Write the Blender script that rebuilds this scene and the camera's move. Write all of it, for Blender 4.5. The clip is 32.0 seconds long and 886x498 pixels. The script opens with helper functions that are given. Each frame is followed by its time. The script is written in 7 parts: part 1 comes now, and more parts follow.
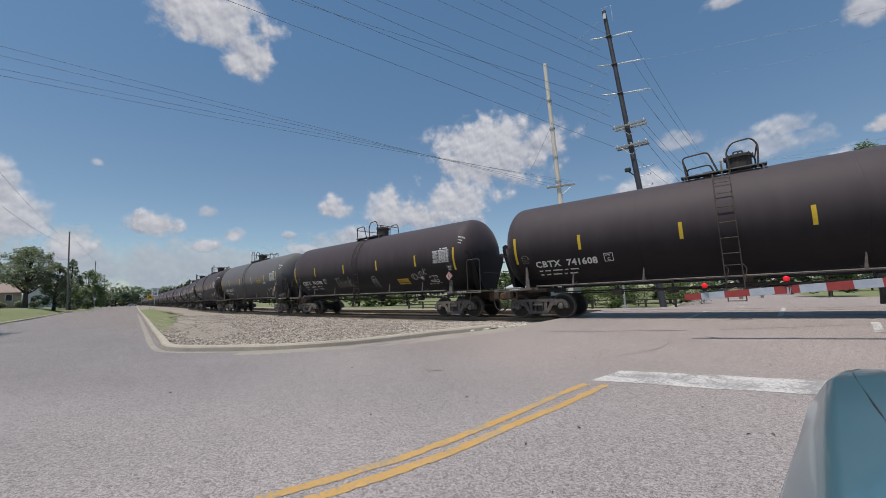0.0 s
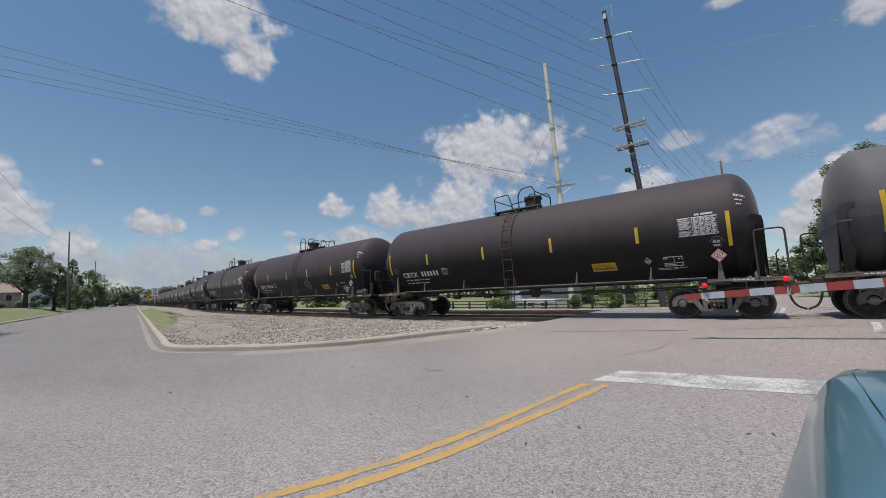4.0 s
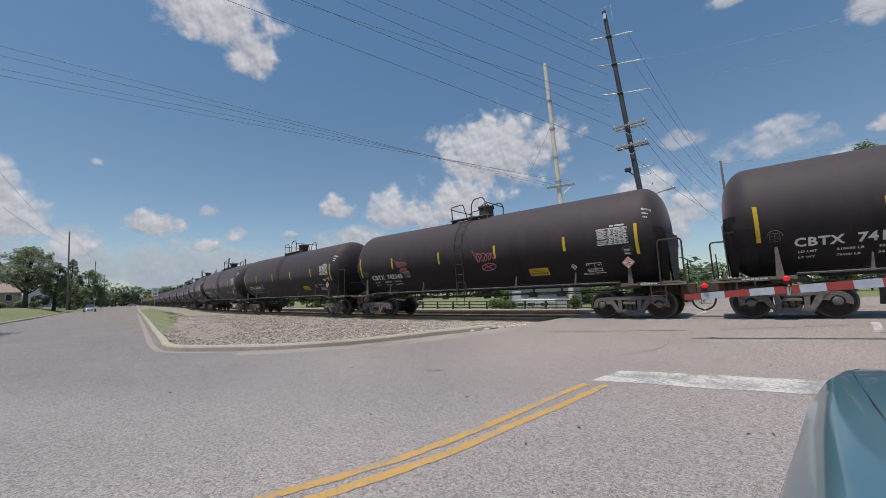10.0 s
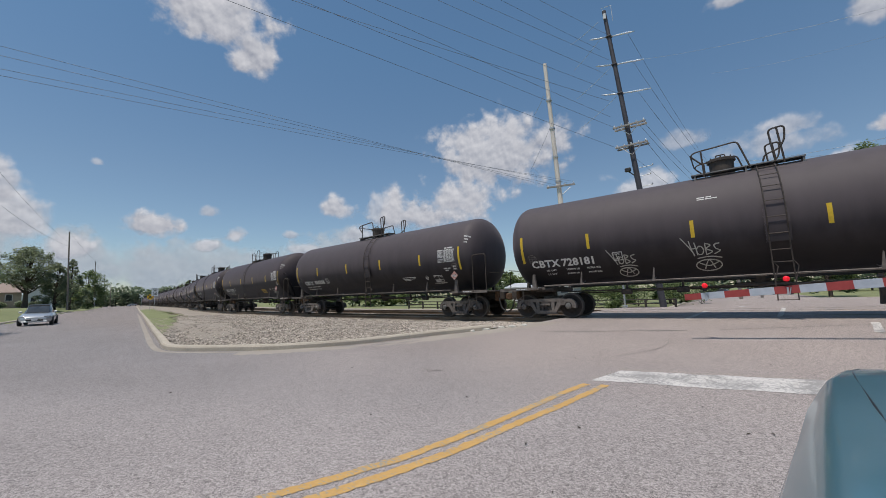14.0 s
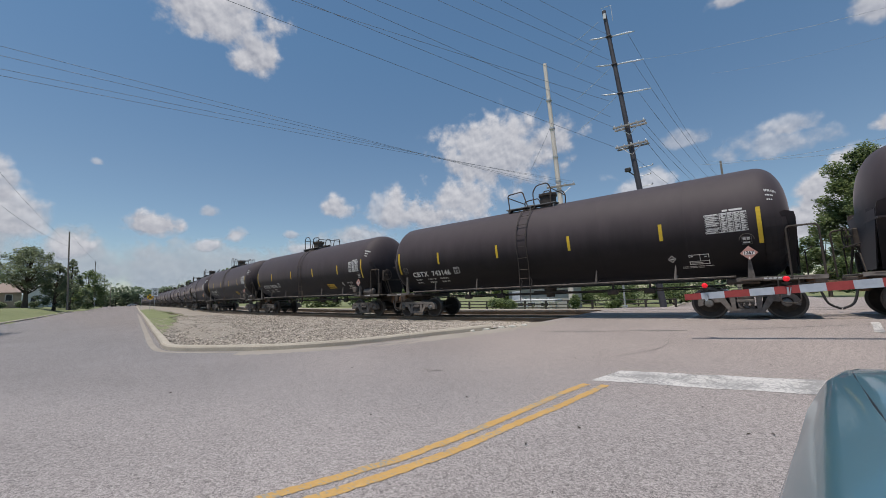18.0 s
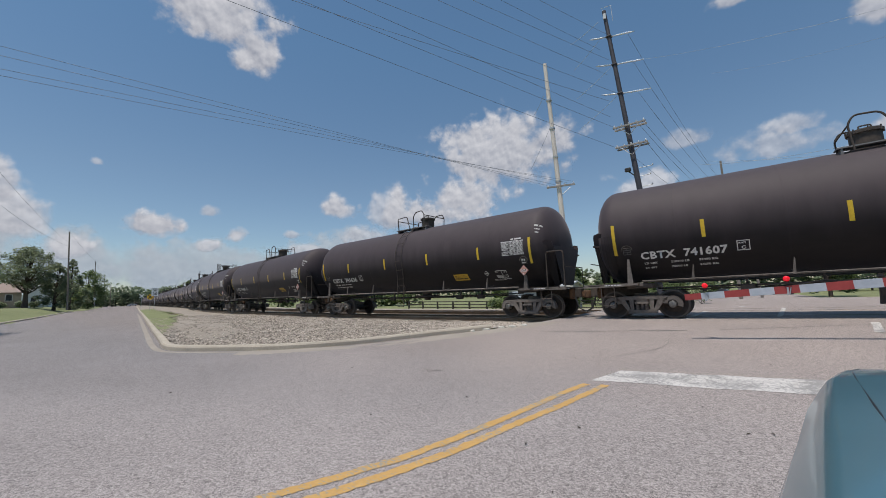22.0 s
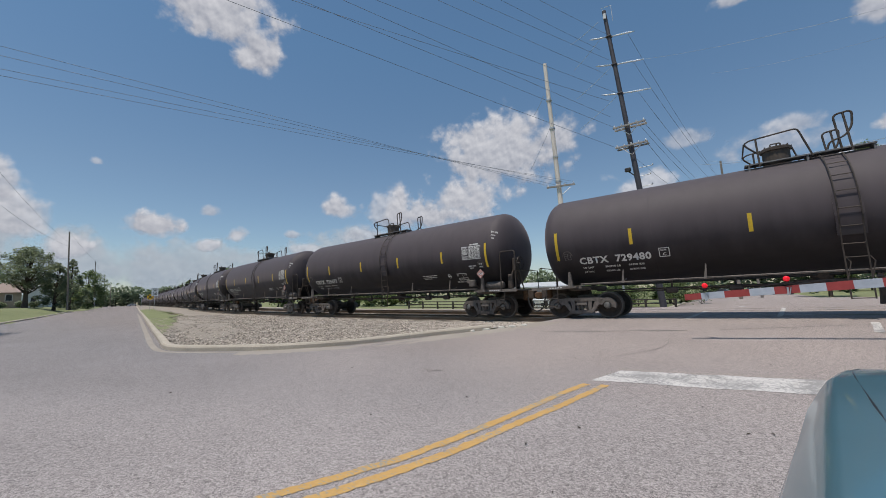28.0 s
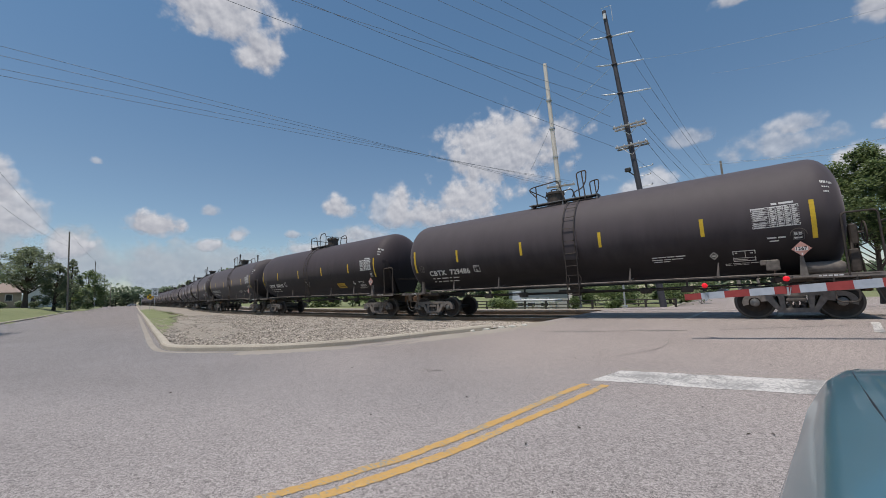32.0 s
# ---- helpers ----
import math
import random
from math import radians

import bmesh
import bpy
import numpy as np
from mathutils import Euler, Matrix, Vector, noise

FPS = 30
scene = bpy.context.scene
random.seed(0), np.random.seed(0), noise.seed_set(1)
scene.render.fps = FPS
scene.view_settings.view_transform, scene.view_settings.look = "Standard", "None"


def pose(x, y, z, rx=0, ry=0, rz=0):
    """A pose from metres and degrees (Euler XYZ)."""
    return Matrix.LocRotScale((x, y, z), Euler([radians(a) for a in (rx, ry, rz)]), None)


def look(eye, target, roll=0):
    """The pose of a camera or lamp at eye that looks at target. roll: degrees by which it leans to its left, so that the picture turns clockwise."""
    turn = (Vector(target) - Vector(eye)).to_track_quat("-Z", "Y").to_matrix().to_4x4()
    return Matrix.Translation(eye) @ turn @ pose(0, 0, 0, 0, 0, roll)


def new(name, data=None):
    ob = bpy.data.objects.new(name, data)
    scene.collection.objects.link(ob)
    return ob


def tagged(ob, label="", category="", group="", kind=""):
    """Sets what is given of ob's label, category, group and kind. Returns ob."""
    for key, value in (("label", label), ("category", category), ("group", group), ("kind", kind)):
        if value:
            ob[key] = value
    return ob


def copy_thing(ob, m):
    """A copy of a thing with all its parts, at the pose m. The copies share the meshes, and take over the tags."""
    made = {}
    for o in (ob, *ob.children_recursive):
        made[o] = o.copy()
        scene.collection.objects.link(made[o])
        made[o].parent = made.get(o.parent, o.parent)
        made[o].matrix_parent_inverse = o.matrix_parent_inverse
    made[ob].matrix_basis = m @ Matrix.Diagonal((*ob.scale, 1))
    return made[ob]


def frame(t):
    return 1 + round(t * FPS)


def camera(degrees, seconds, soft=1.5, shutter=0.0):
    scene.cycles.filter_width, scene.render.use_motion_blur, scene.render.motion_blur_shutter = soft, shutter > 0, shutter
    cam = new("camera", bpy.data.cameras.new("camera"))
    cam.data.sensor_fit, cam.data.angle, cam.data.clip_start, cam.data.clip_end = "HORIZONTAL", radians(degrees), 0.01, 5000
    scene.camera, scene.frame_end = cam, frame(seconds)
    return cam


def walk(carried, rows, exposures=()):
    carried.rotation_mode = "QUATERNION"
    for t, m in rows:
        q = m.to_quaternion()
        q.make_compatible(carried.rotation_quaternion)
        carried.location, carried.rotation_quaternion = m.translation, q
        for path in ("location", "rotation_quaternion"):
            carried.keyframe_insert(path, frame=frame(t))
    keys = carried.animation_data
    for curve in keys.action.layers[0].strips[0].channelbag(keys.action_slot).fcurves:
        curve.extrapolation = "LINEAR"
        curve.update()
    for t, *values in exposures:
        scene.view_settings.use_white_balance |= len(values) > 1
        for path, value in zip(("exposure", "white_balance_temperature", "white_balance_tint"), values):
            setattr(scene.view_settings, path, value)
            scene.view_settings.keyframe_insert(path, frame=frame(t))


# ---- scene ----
cam = camera(98.13, 32.0, soft=0.9)
EYE = (0.0, 0.0, 1.326)
STILL = look(EYE, (-5.9683, 7.9378, 2.4967), -1.753)
walk(cam, [(0.0, STILL), (32.0, STILL)], exposures=[(0.0, 0.0), (32.0, 0.0)])

# ---- daylight ----
SUN_EL, SUN_AZ = 73.0, 186.0          # degrees; azimuth from +Y towards +X
world = bpy.data.worlds.new("sky")
scene.world = world
world.use_nodes = True
wn = world.node_tree.nodes
sky = wn.new("ShaderNodeTexSky")
sky.sky_type, sky.sun_disc = "NISHITA", False
sky.sun_elevation, sky.sun_rotation = radians(SUN_EL), radians(SUN_AZ)
sky.air_density, sky.dust_density, sky.ozone_density = 1.0, 0.15, 1.3
# clear summer air: deeper overhead, paler and greyer towards the horizon
clear = wn.new("ShaderNodeMix")
clear.data_type, clear.blend_type = "RGBA", "MULTIPLY"
clear.inputs[0].default_value = 1.0
up_co, up_z, air = wn.new("ShaderNodeTexCoord"), wn.new("ShaderNodeSeparateXYZ"), wn.new("ShaderNodeValToRGB")
while len(air.color_ramp.elements) < 4:
    air.color_ramp.elements.new(0.5)
for stop, (p, c) in zip(air.color_ramp.elements, ((0.0, (0.74, 0.735, 0.80)), (0.1, (0.83, 0.87, 0.89)), (0.27, (0.884, 0.93, 0.92)), (0.56, (0.85, 1.035, 1.045)))):
    stop.position, stop.color = p, (*c, 1)
world.node_tree.links.new(up_co.outputs["Generated"], up_z.inputs[0])
world.node_tree.links.new(up_z.outputs[2], air.inputs[0])
world.node_tree.links.new(sky.outputs[0], clear.inputs[6])
world.node_tree.links.new(air.outputs[0], clear.inputs[7])
world.node_tree.links.new(clear.outputs[2], wn["Background"].inputs[0])
wn["Background"].inputs[1].default_value = 0.105
sun_data = bpy.data.lights.new("sun", "SUN")
sun_data.energy, sun_data.angle, sun_data.color = 3.7, radians(0.53), (1.0, 0.935, 0.85)
sun = new("sun", sun_data)
_d = Vector((math.sin(radians(SUN_AZ)) * math.cos(radians(SUN_EL)), math.cos(radians(SUN_AZ)) * math.cos(radians(SUN_EL)), math.sin(radians(SUN_EL))))
sun.matrix_world = look(_d * 80, (0, 0, 0))


# ---- materials ----
def material(name, dark, light, rough=0.8, metal=0.0, fine=60.0, coarse=1.5, bump=0.2, bump_scale=None, coat=0.0, island=0.0, spec=0.5, own=0.0, stretch=(1, 1, 1), detail=6.0, mixpoint=0.5, dist=0.01):
    """Two-scale noise between two colours, with fine relief."""
    m = bpy.data.materials.new(name)
    m.use_nodes = True
    t = m.node_tree
    n, ln = t.nodes, t.links.new
    b = n["Principled BSDF"]
    co = n.new("ShaderNodeTexCoord")
    mp = n.new("ShaderNodeMapping")
    mp.inputs["Scale"].default_value = stretch
    ln(co.outputs["Object"], mp.inputs[0])
    a, c = n.new("ShaderNodeTexNoise"), n.new("ShaderNodeTexNoise")
    for tx, sc, de in ((a, fine, detail), (c, coarse, 4.0)):
        ln(mp.outputs[0], tx.inputs["Vector"])
        tx.inputs["Scale"].default_value, tx.inputs["Detail"].default_value = sc, de
    add = n.new("ShaderNodeMath")
    add.operation = "MULTIPLY_ADD"
    ln(a.outputs[0], add.inputs[0])
    add.inputs[1].default_value = 0.55
    half = n.new("ShaderNodeMath")
    half.operation = "MULTIPLY"
    ln(c.outputs[0], half.inputs[0])
    half.inputs[1].default_value = 0.45
    ln(half.outputs[0], add.inputs[2])
    fac = add.outputs[0]
    if island or own:
        info = n.new("ShaderNodeNewGeometry" if island else "ShaderNodeObjectInfo")
        mix = n.new("ShaderNodeMath")
        mix.operation = "MULTIPLY_ADD"
        off = n.new("ShaderNodeMath")
        off.operation = "SUBTRACT"
        ln(info.outputs["Random Per Island" if island else "Random"], off.inputs[0])
        off.inputs[1].default_value = 0.5
        ln(off.outputs[0], mix.inputs[0])
        mix.inputs[1].default_value = island or own
        ln(fac, mix.inputs[2])
        fac = mix.outputs[0]
    r = n.new("ShaderNodeValToRGB")
    r.color_ramp.elements[0].position, r.color_ramp.elements[1].position = mixpoint - 0.2, mixpoint + 0.2
    r.color_ramp.elements[0].color, r.color_ramp.elements[1].color = (*dark, 1), (*light, 1)
    ln(fac, r.inputs[0])
    ln(r.outputs[0], b.inputs["Base Color"])
    b.inputs["Roughness"].default_value, b.inputs["Metallic"].default_value = rough, metal
    b.inputs["Coat Weight"].default_value, b.inputs["Specular IOR Level"].default_value = coat, spec
    if bump:
        bp = n.new("ShaderNodeBump")
        bp.inputs["Strength"].default_value, bp.inputs["Distance"].default_value = bump, dist
        ln(a.outputs[0], bp.inputs["Height"])
        ln(bp.outputs[0], b.inputs["Normal"])
    return m


def glow(name, colour, strength):
    m = bpy.data.materials.new(name)
    m.use_nodes = True
    b = m.node_tree.nodes["Principled BSDF"]
    b.inputs["Base Color"].default_value = (*colour, 1)
    b.inputs["Emission Color"].default_value = (*colour, 1)
    b.inputs["Emission Strength"].default_value = strength
    b.inputs["Roughness"].default_value = 0.3
    return m


def asphalt_material():
    """Worn grey road with pale aggregate, darker tyre lanes of grime and fine speckle."""
    m = material("asphalt", (0.234, 0.210, 0.206), (0.338, 0.305, 0.299), 0.93, fine=120, coarse=0.3, bump=0.5, dist=0.004)
    t = m.node_tree
    n, ln = t.nodes, t.links.new
    co = n.new("ShaderNodeTexCoord")
    v = n.new("ShaderNodeTexVoronoi")
    v.inputs["Scale"].default_value = 150
    ln(co.outputs["Object"], v.inputs["Vector"])
    v2 = n.new("ShaderNodeTexVoronoi")
    v2.inputs["Scale"].default_value = 58
    ln(co.outputs["Object"], v2.inputs["Vector"])
    r = n.new("ShaderNodeValToRGB")
    r.color_ramp.elements[0].position, r.color_ramp.elements[1].position = 0.0, 1.0
    r.color_ramp.elements[0].color, r.color_ramp.elements[1].color = (0.14, 0.138, 0.135, 1), (1.90, 1.87, 1.83, 1)
    sep = n.new("ShaderNodeSeparateColor")
    ln(v.outputs["Color"], sep.inputs[0])
    sepb = n.new("ShaderNodeSeparateColor")
    ln(v2.outputs["Color"], sepb.inputs[0])
    both = n.new("ShaderNodeMix")
    both.inputs[0].default_value = 0.36
    ln(sep.outputs[0], both.inputs[2])
    ln(sepb.outputs[0], both.inputs[3])
    ln(both.outputs[0], r.inputs[0])
    mul = n.new("ShaderNodeMix")
    mul.data_type, mul.blend_type = "RGBA", "MULTIPLY"
    mul.inputs[0].default_value = 0.88
    b = n["Principled BSDF"]
    old = b.inputs["Base Color"].links[0].from_socket
    ln(old, mul.inputs[6])
    ln(r.outputs[0], mul.inputs[7])
    sep2 = n.new("ShaderNodeSeparateXYZ")
    ln(co.outputs["Object"], sep2.inputs[0])
    wob = n.new("ShaderNodeTexNoise")
    wob.inputs["Scale"].default_value, wob.inputs["Detail"].default_value = 0.35, 5
    ln(co.outputs["Object"], wob.inputs["Vector"])
    sh = n.new("ShaderNodeMath")
    sh.operation = "MULTIPLY_ADD"
    ln(wob.outputs[0], sh.inputs[0])
    sh.inputs[1].default_value = 9.0
    ln(sep2.outputs[0], sh.inputs[2])
    mr = n.new("ShaderNodeMapRange")
    mr.interpolation_type = "SMOOTHSTEP"
    mr.inputs["From Min"].default_value, mr.inputs["From Max"].default_value = 4.0, -9.0
    ln(sh.outputs[0], mr.inputs["Value"])
    old_paving = n.new("ShaderNodeMix")
    old_paving.data_type, old_paving.blend_type = "RGBA", "MULTIPLY"
    ln(mr.outputs[0], old_paving.inputs[0])
    ln(mul.outputs[2], old_paving.inputs[6])
    old_paving.inputs[7].default_value = (0.735, 0.75, 0.765, 1)
    dusty = n.new("ShaderNodeMapRange")
    dusty.interpolation_type = "SMOOTHSTEP"
    dusty.inputs["From Min"].default_value, dusty.inputs["From Max"].default_value = 4.5, 11.0
    wide = n.new("ShaderNodeMath")
    wide.operation = "MULTIPLY_ADD"
    ln(wob.outputs[0], wide.inputs[0])
    wide.inputs[1].default_value = 3.0
    ln(sep2.outputs[1], wide.inputs[2])
    ln(wide.outputs[0], dusty.inputs["Value"])
    tan = n.new("ShaderNodeMix")
    tan.data_type, tan.blend_type = "RGBA", "MULTIPLY"
    ln(dusty.outputs[0], tan.inputs[0])
    ln(old_paving.outputs[2], tan.inputs[6])
    tan.inputs[7].default_value = (1.06, 1.0, 0.945, 1)
    ln(tan.outputs[2], b.inputs["Base Color"])
    return m


def tank_material(name, paint_dark, paint_light, upper_dark, upper_light, low=1.85, high=3.4):
    """Black paint, streaked and uneven, blending to a paler tone on the upper half."""
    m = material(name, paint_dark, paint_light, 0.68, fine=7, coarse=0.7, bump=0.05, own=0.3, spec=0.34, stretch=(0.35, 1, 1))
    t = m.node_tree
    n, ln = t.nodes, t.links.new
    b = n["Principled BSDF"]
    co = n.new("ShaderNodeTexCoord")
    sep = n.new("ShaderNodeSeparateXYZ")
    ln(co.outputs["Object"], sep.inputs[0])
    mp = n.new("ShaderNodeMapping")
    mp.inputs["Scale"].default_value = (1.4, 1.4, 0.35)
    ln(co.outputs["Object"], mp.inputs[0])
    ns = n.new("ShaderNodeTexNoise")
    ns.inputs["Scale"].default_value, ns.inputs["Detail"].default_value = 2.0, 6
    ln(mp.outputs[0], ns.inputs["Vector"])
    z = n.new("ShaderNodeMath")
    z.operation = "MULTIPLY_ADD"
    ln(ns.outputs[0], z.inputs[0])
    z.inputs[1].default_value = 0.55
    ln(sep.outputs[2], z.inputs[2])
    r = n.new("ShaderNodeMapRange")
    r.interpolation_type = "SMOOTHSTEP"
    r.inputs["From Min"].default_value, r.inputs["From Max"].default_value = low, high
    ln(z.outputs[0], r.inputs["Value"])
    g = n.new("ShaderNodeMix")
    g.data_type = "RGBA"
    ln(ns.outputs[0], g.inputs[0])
    g.inputs[6].default_value, g.inputs[7].default_value = (*upper_dark, 1), (*upper_light, 1)
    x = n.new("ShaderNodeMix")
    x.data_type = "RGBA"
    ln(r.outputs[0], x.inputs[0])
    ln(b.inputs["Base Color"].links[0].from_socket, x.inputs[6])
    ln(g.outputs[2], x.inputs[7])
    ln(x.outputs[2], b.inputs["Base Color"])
    b.inputs["Sheen Weight"].default_value, b.inputs["Sheen Roughness"].default_value = 0.15, 0.4      # paler at flat viewing angles
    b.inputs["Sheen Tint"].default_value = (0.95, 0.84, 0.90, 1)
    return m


def worn_paint(name, base, dark, light, wear, crack=0.01):
    """Road paint, cracked and scuffed through to the asphalt."""
    m = material(name, dark, light, 0.85, fine=30, coarse=2.0, bump=0.35)
    t = m.node_tree
    n, ln = t.nodes, t.links.new
    b = n["Principled BSDF"]
    co = n.new("ShaderNodeTexCoord")
    v = n.new("ShaderNodeTexVoronoi")
    v.feature = "DISTANCE_TO_EDGE"
    v.inputs["Scale"].default_value = 11
    ns = n.new("ShaderNodeTexNoise")
    ns.inputs["Scale"].default_value, ns.inputs["Detail"].default_value = 2.2, 9
    fine = n.new("ShaderNodeTexNoise")
    fine.inputs["Scale"].default_value, fine.inputs["Detail"].default_value = 42, 4
    drawn = n.new("ShaderNodeMapping")
    drawn.inputs["Scale"].default_value = (0.5, 1.25, 1.0)
    ln(co.outputs["Object"], drawn.inputs[0])
    for q in (v, ns, fine):
        ln(drawn.outputs[0] if q is fine else co.outputs["Object"], q.inputs["Vector"])
    a1 = n.new("ShaderNodeMath")
    a1.operation = "MULTIPLY_ADD"
    ln(fine.outputs[0], a1.inputs[0])
    a1.inputs[1].default_value = 0.95
    ln(ns.outputs[0], a1.inputs[2])
    lo = n.new("ShaderNodeMapRange")
    lo.inputs["From Min"].default_value, lo.inputs["From Max"].default_value = wear, wear + 0.08
    ln(a1.outputs[0], lo.inputs["Value"])
    ck = n.new("ShaderNodeMapRange")
    ck.inputs["From Min"].default_value, ck.inputs["From Max"].default_value = crack, crack * 3.5 + 0.0001
    ln(v.outputs["Distance"], ck.inputs["Value"])
    k = n.new("ShaderNodeMath")
    k.operation = "MAXIMUM"
    gone = n.new("ShaderNodeMapRange")
    gone.inputs["From Min"].default_value, gone.inputs["From Max"].default_value = 0.50, 0.40
    ln(ns.outputs[0], gone.inputs["Value"])
    ln(ck.outputs[0], k.inputs[0])
    ln(gone.outputs[0], k.inputs[1])
    mul = n.new("ShaderNodeMath")
    mul.operation = "MULTIPLY"
    ln(lo.outputs[0], mul.inputs[0])
    ln(k.outputs[0], mul.inputs[1])
    x = n.new("ShaderNodeMix")
    x.data_type = "RGBA"
    ln(mul.outputs[0], x.inputs[0])
    x.inputs[6].default_value = (*base, 1)
    ln(b.inputs["Base Color"].links[0].from_socket, x.inputs[7])
    ln(x.outputs[2], b.inputs["Base Color"])
    return m


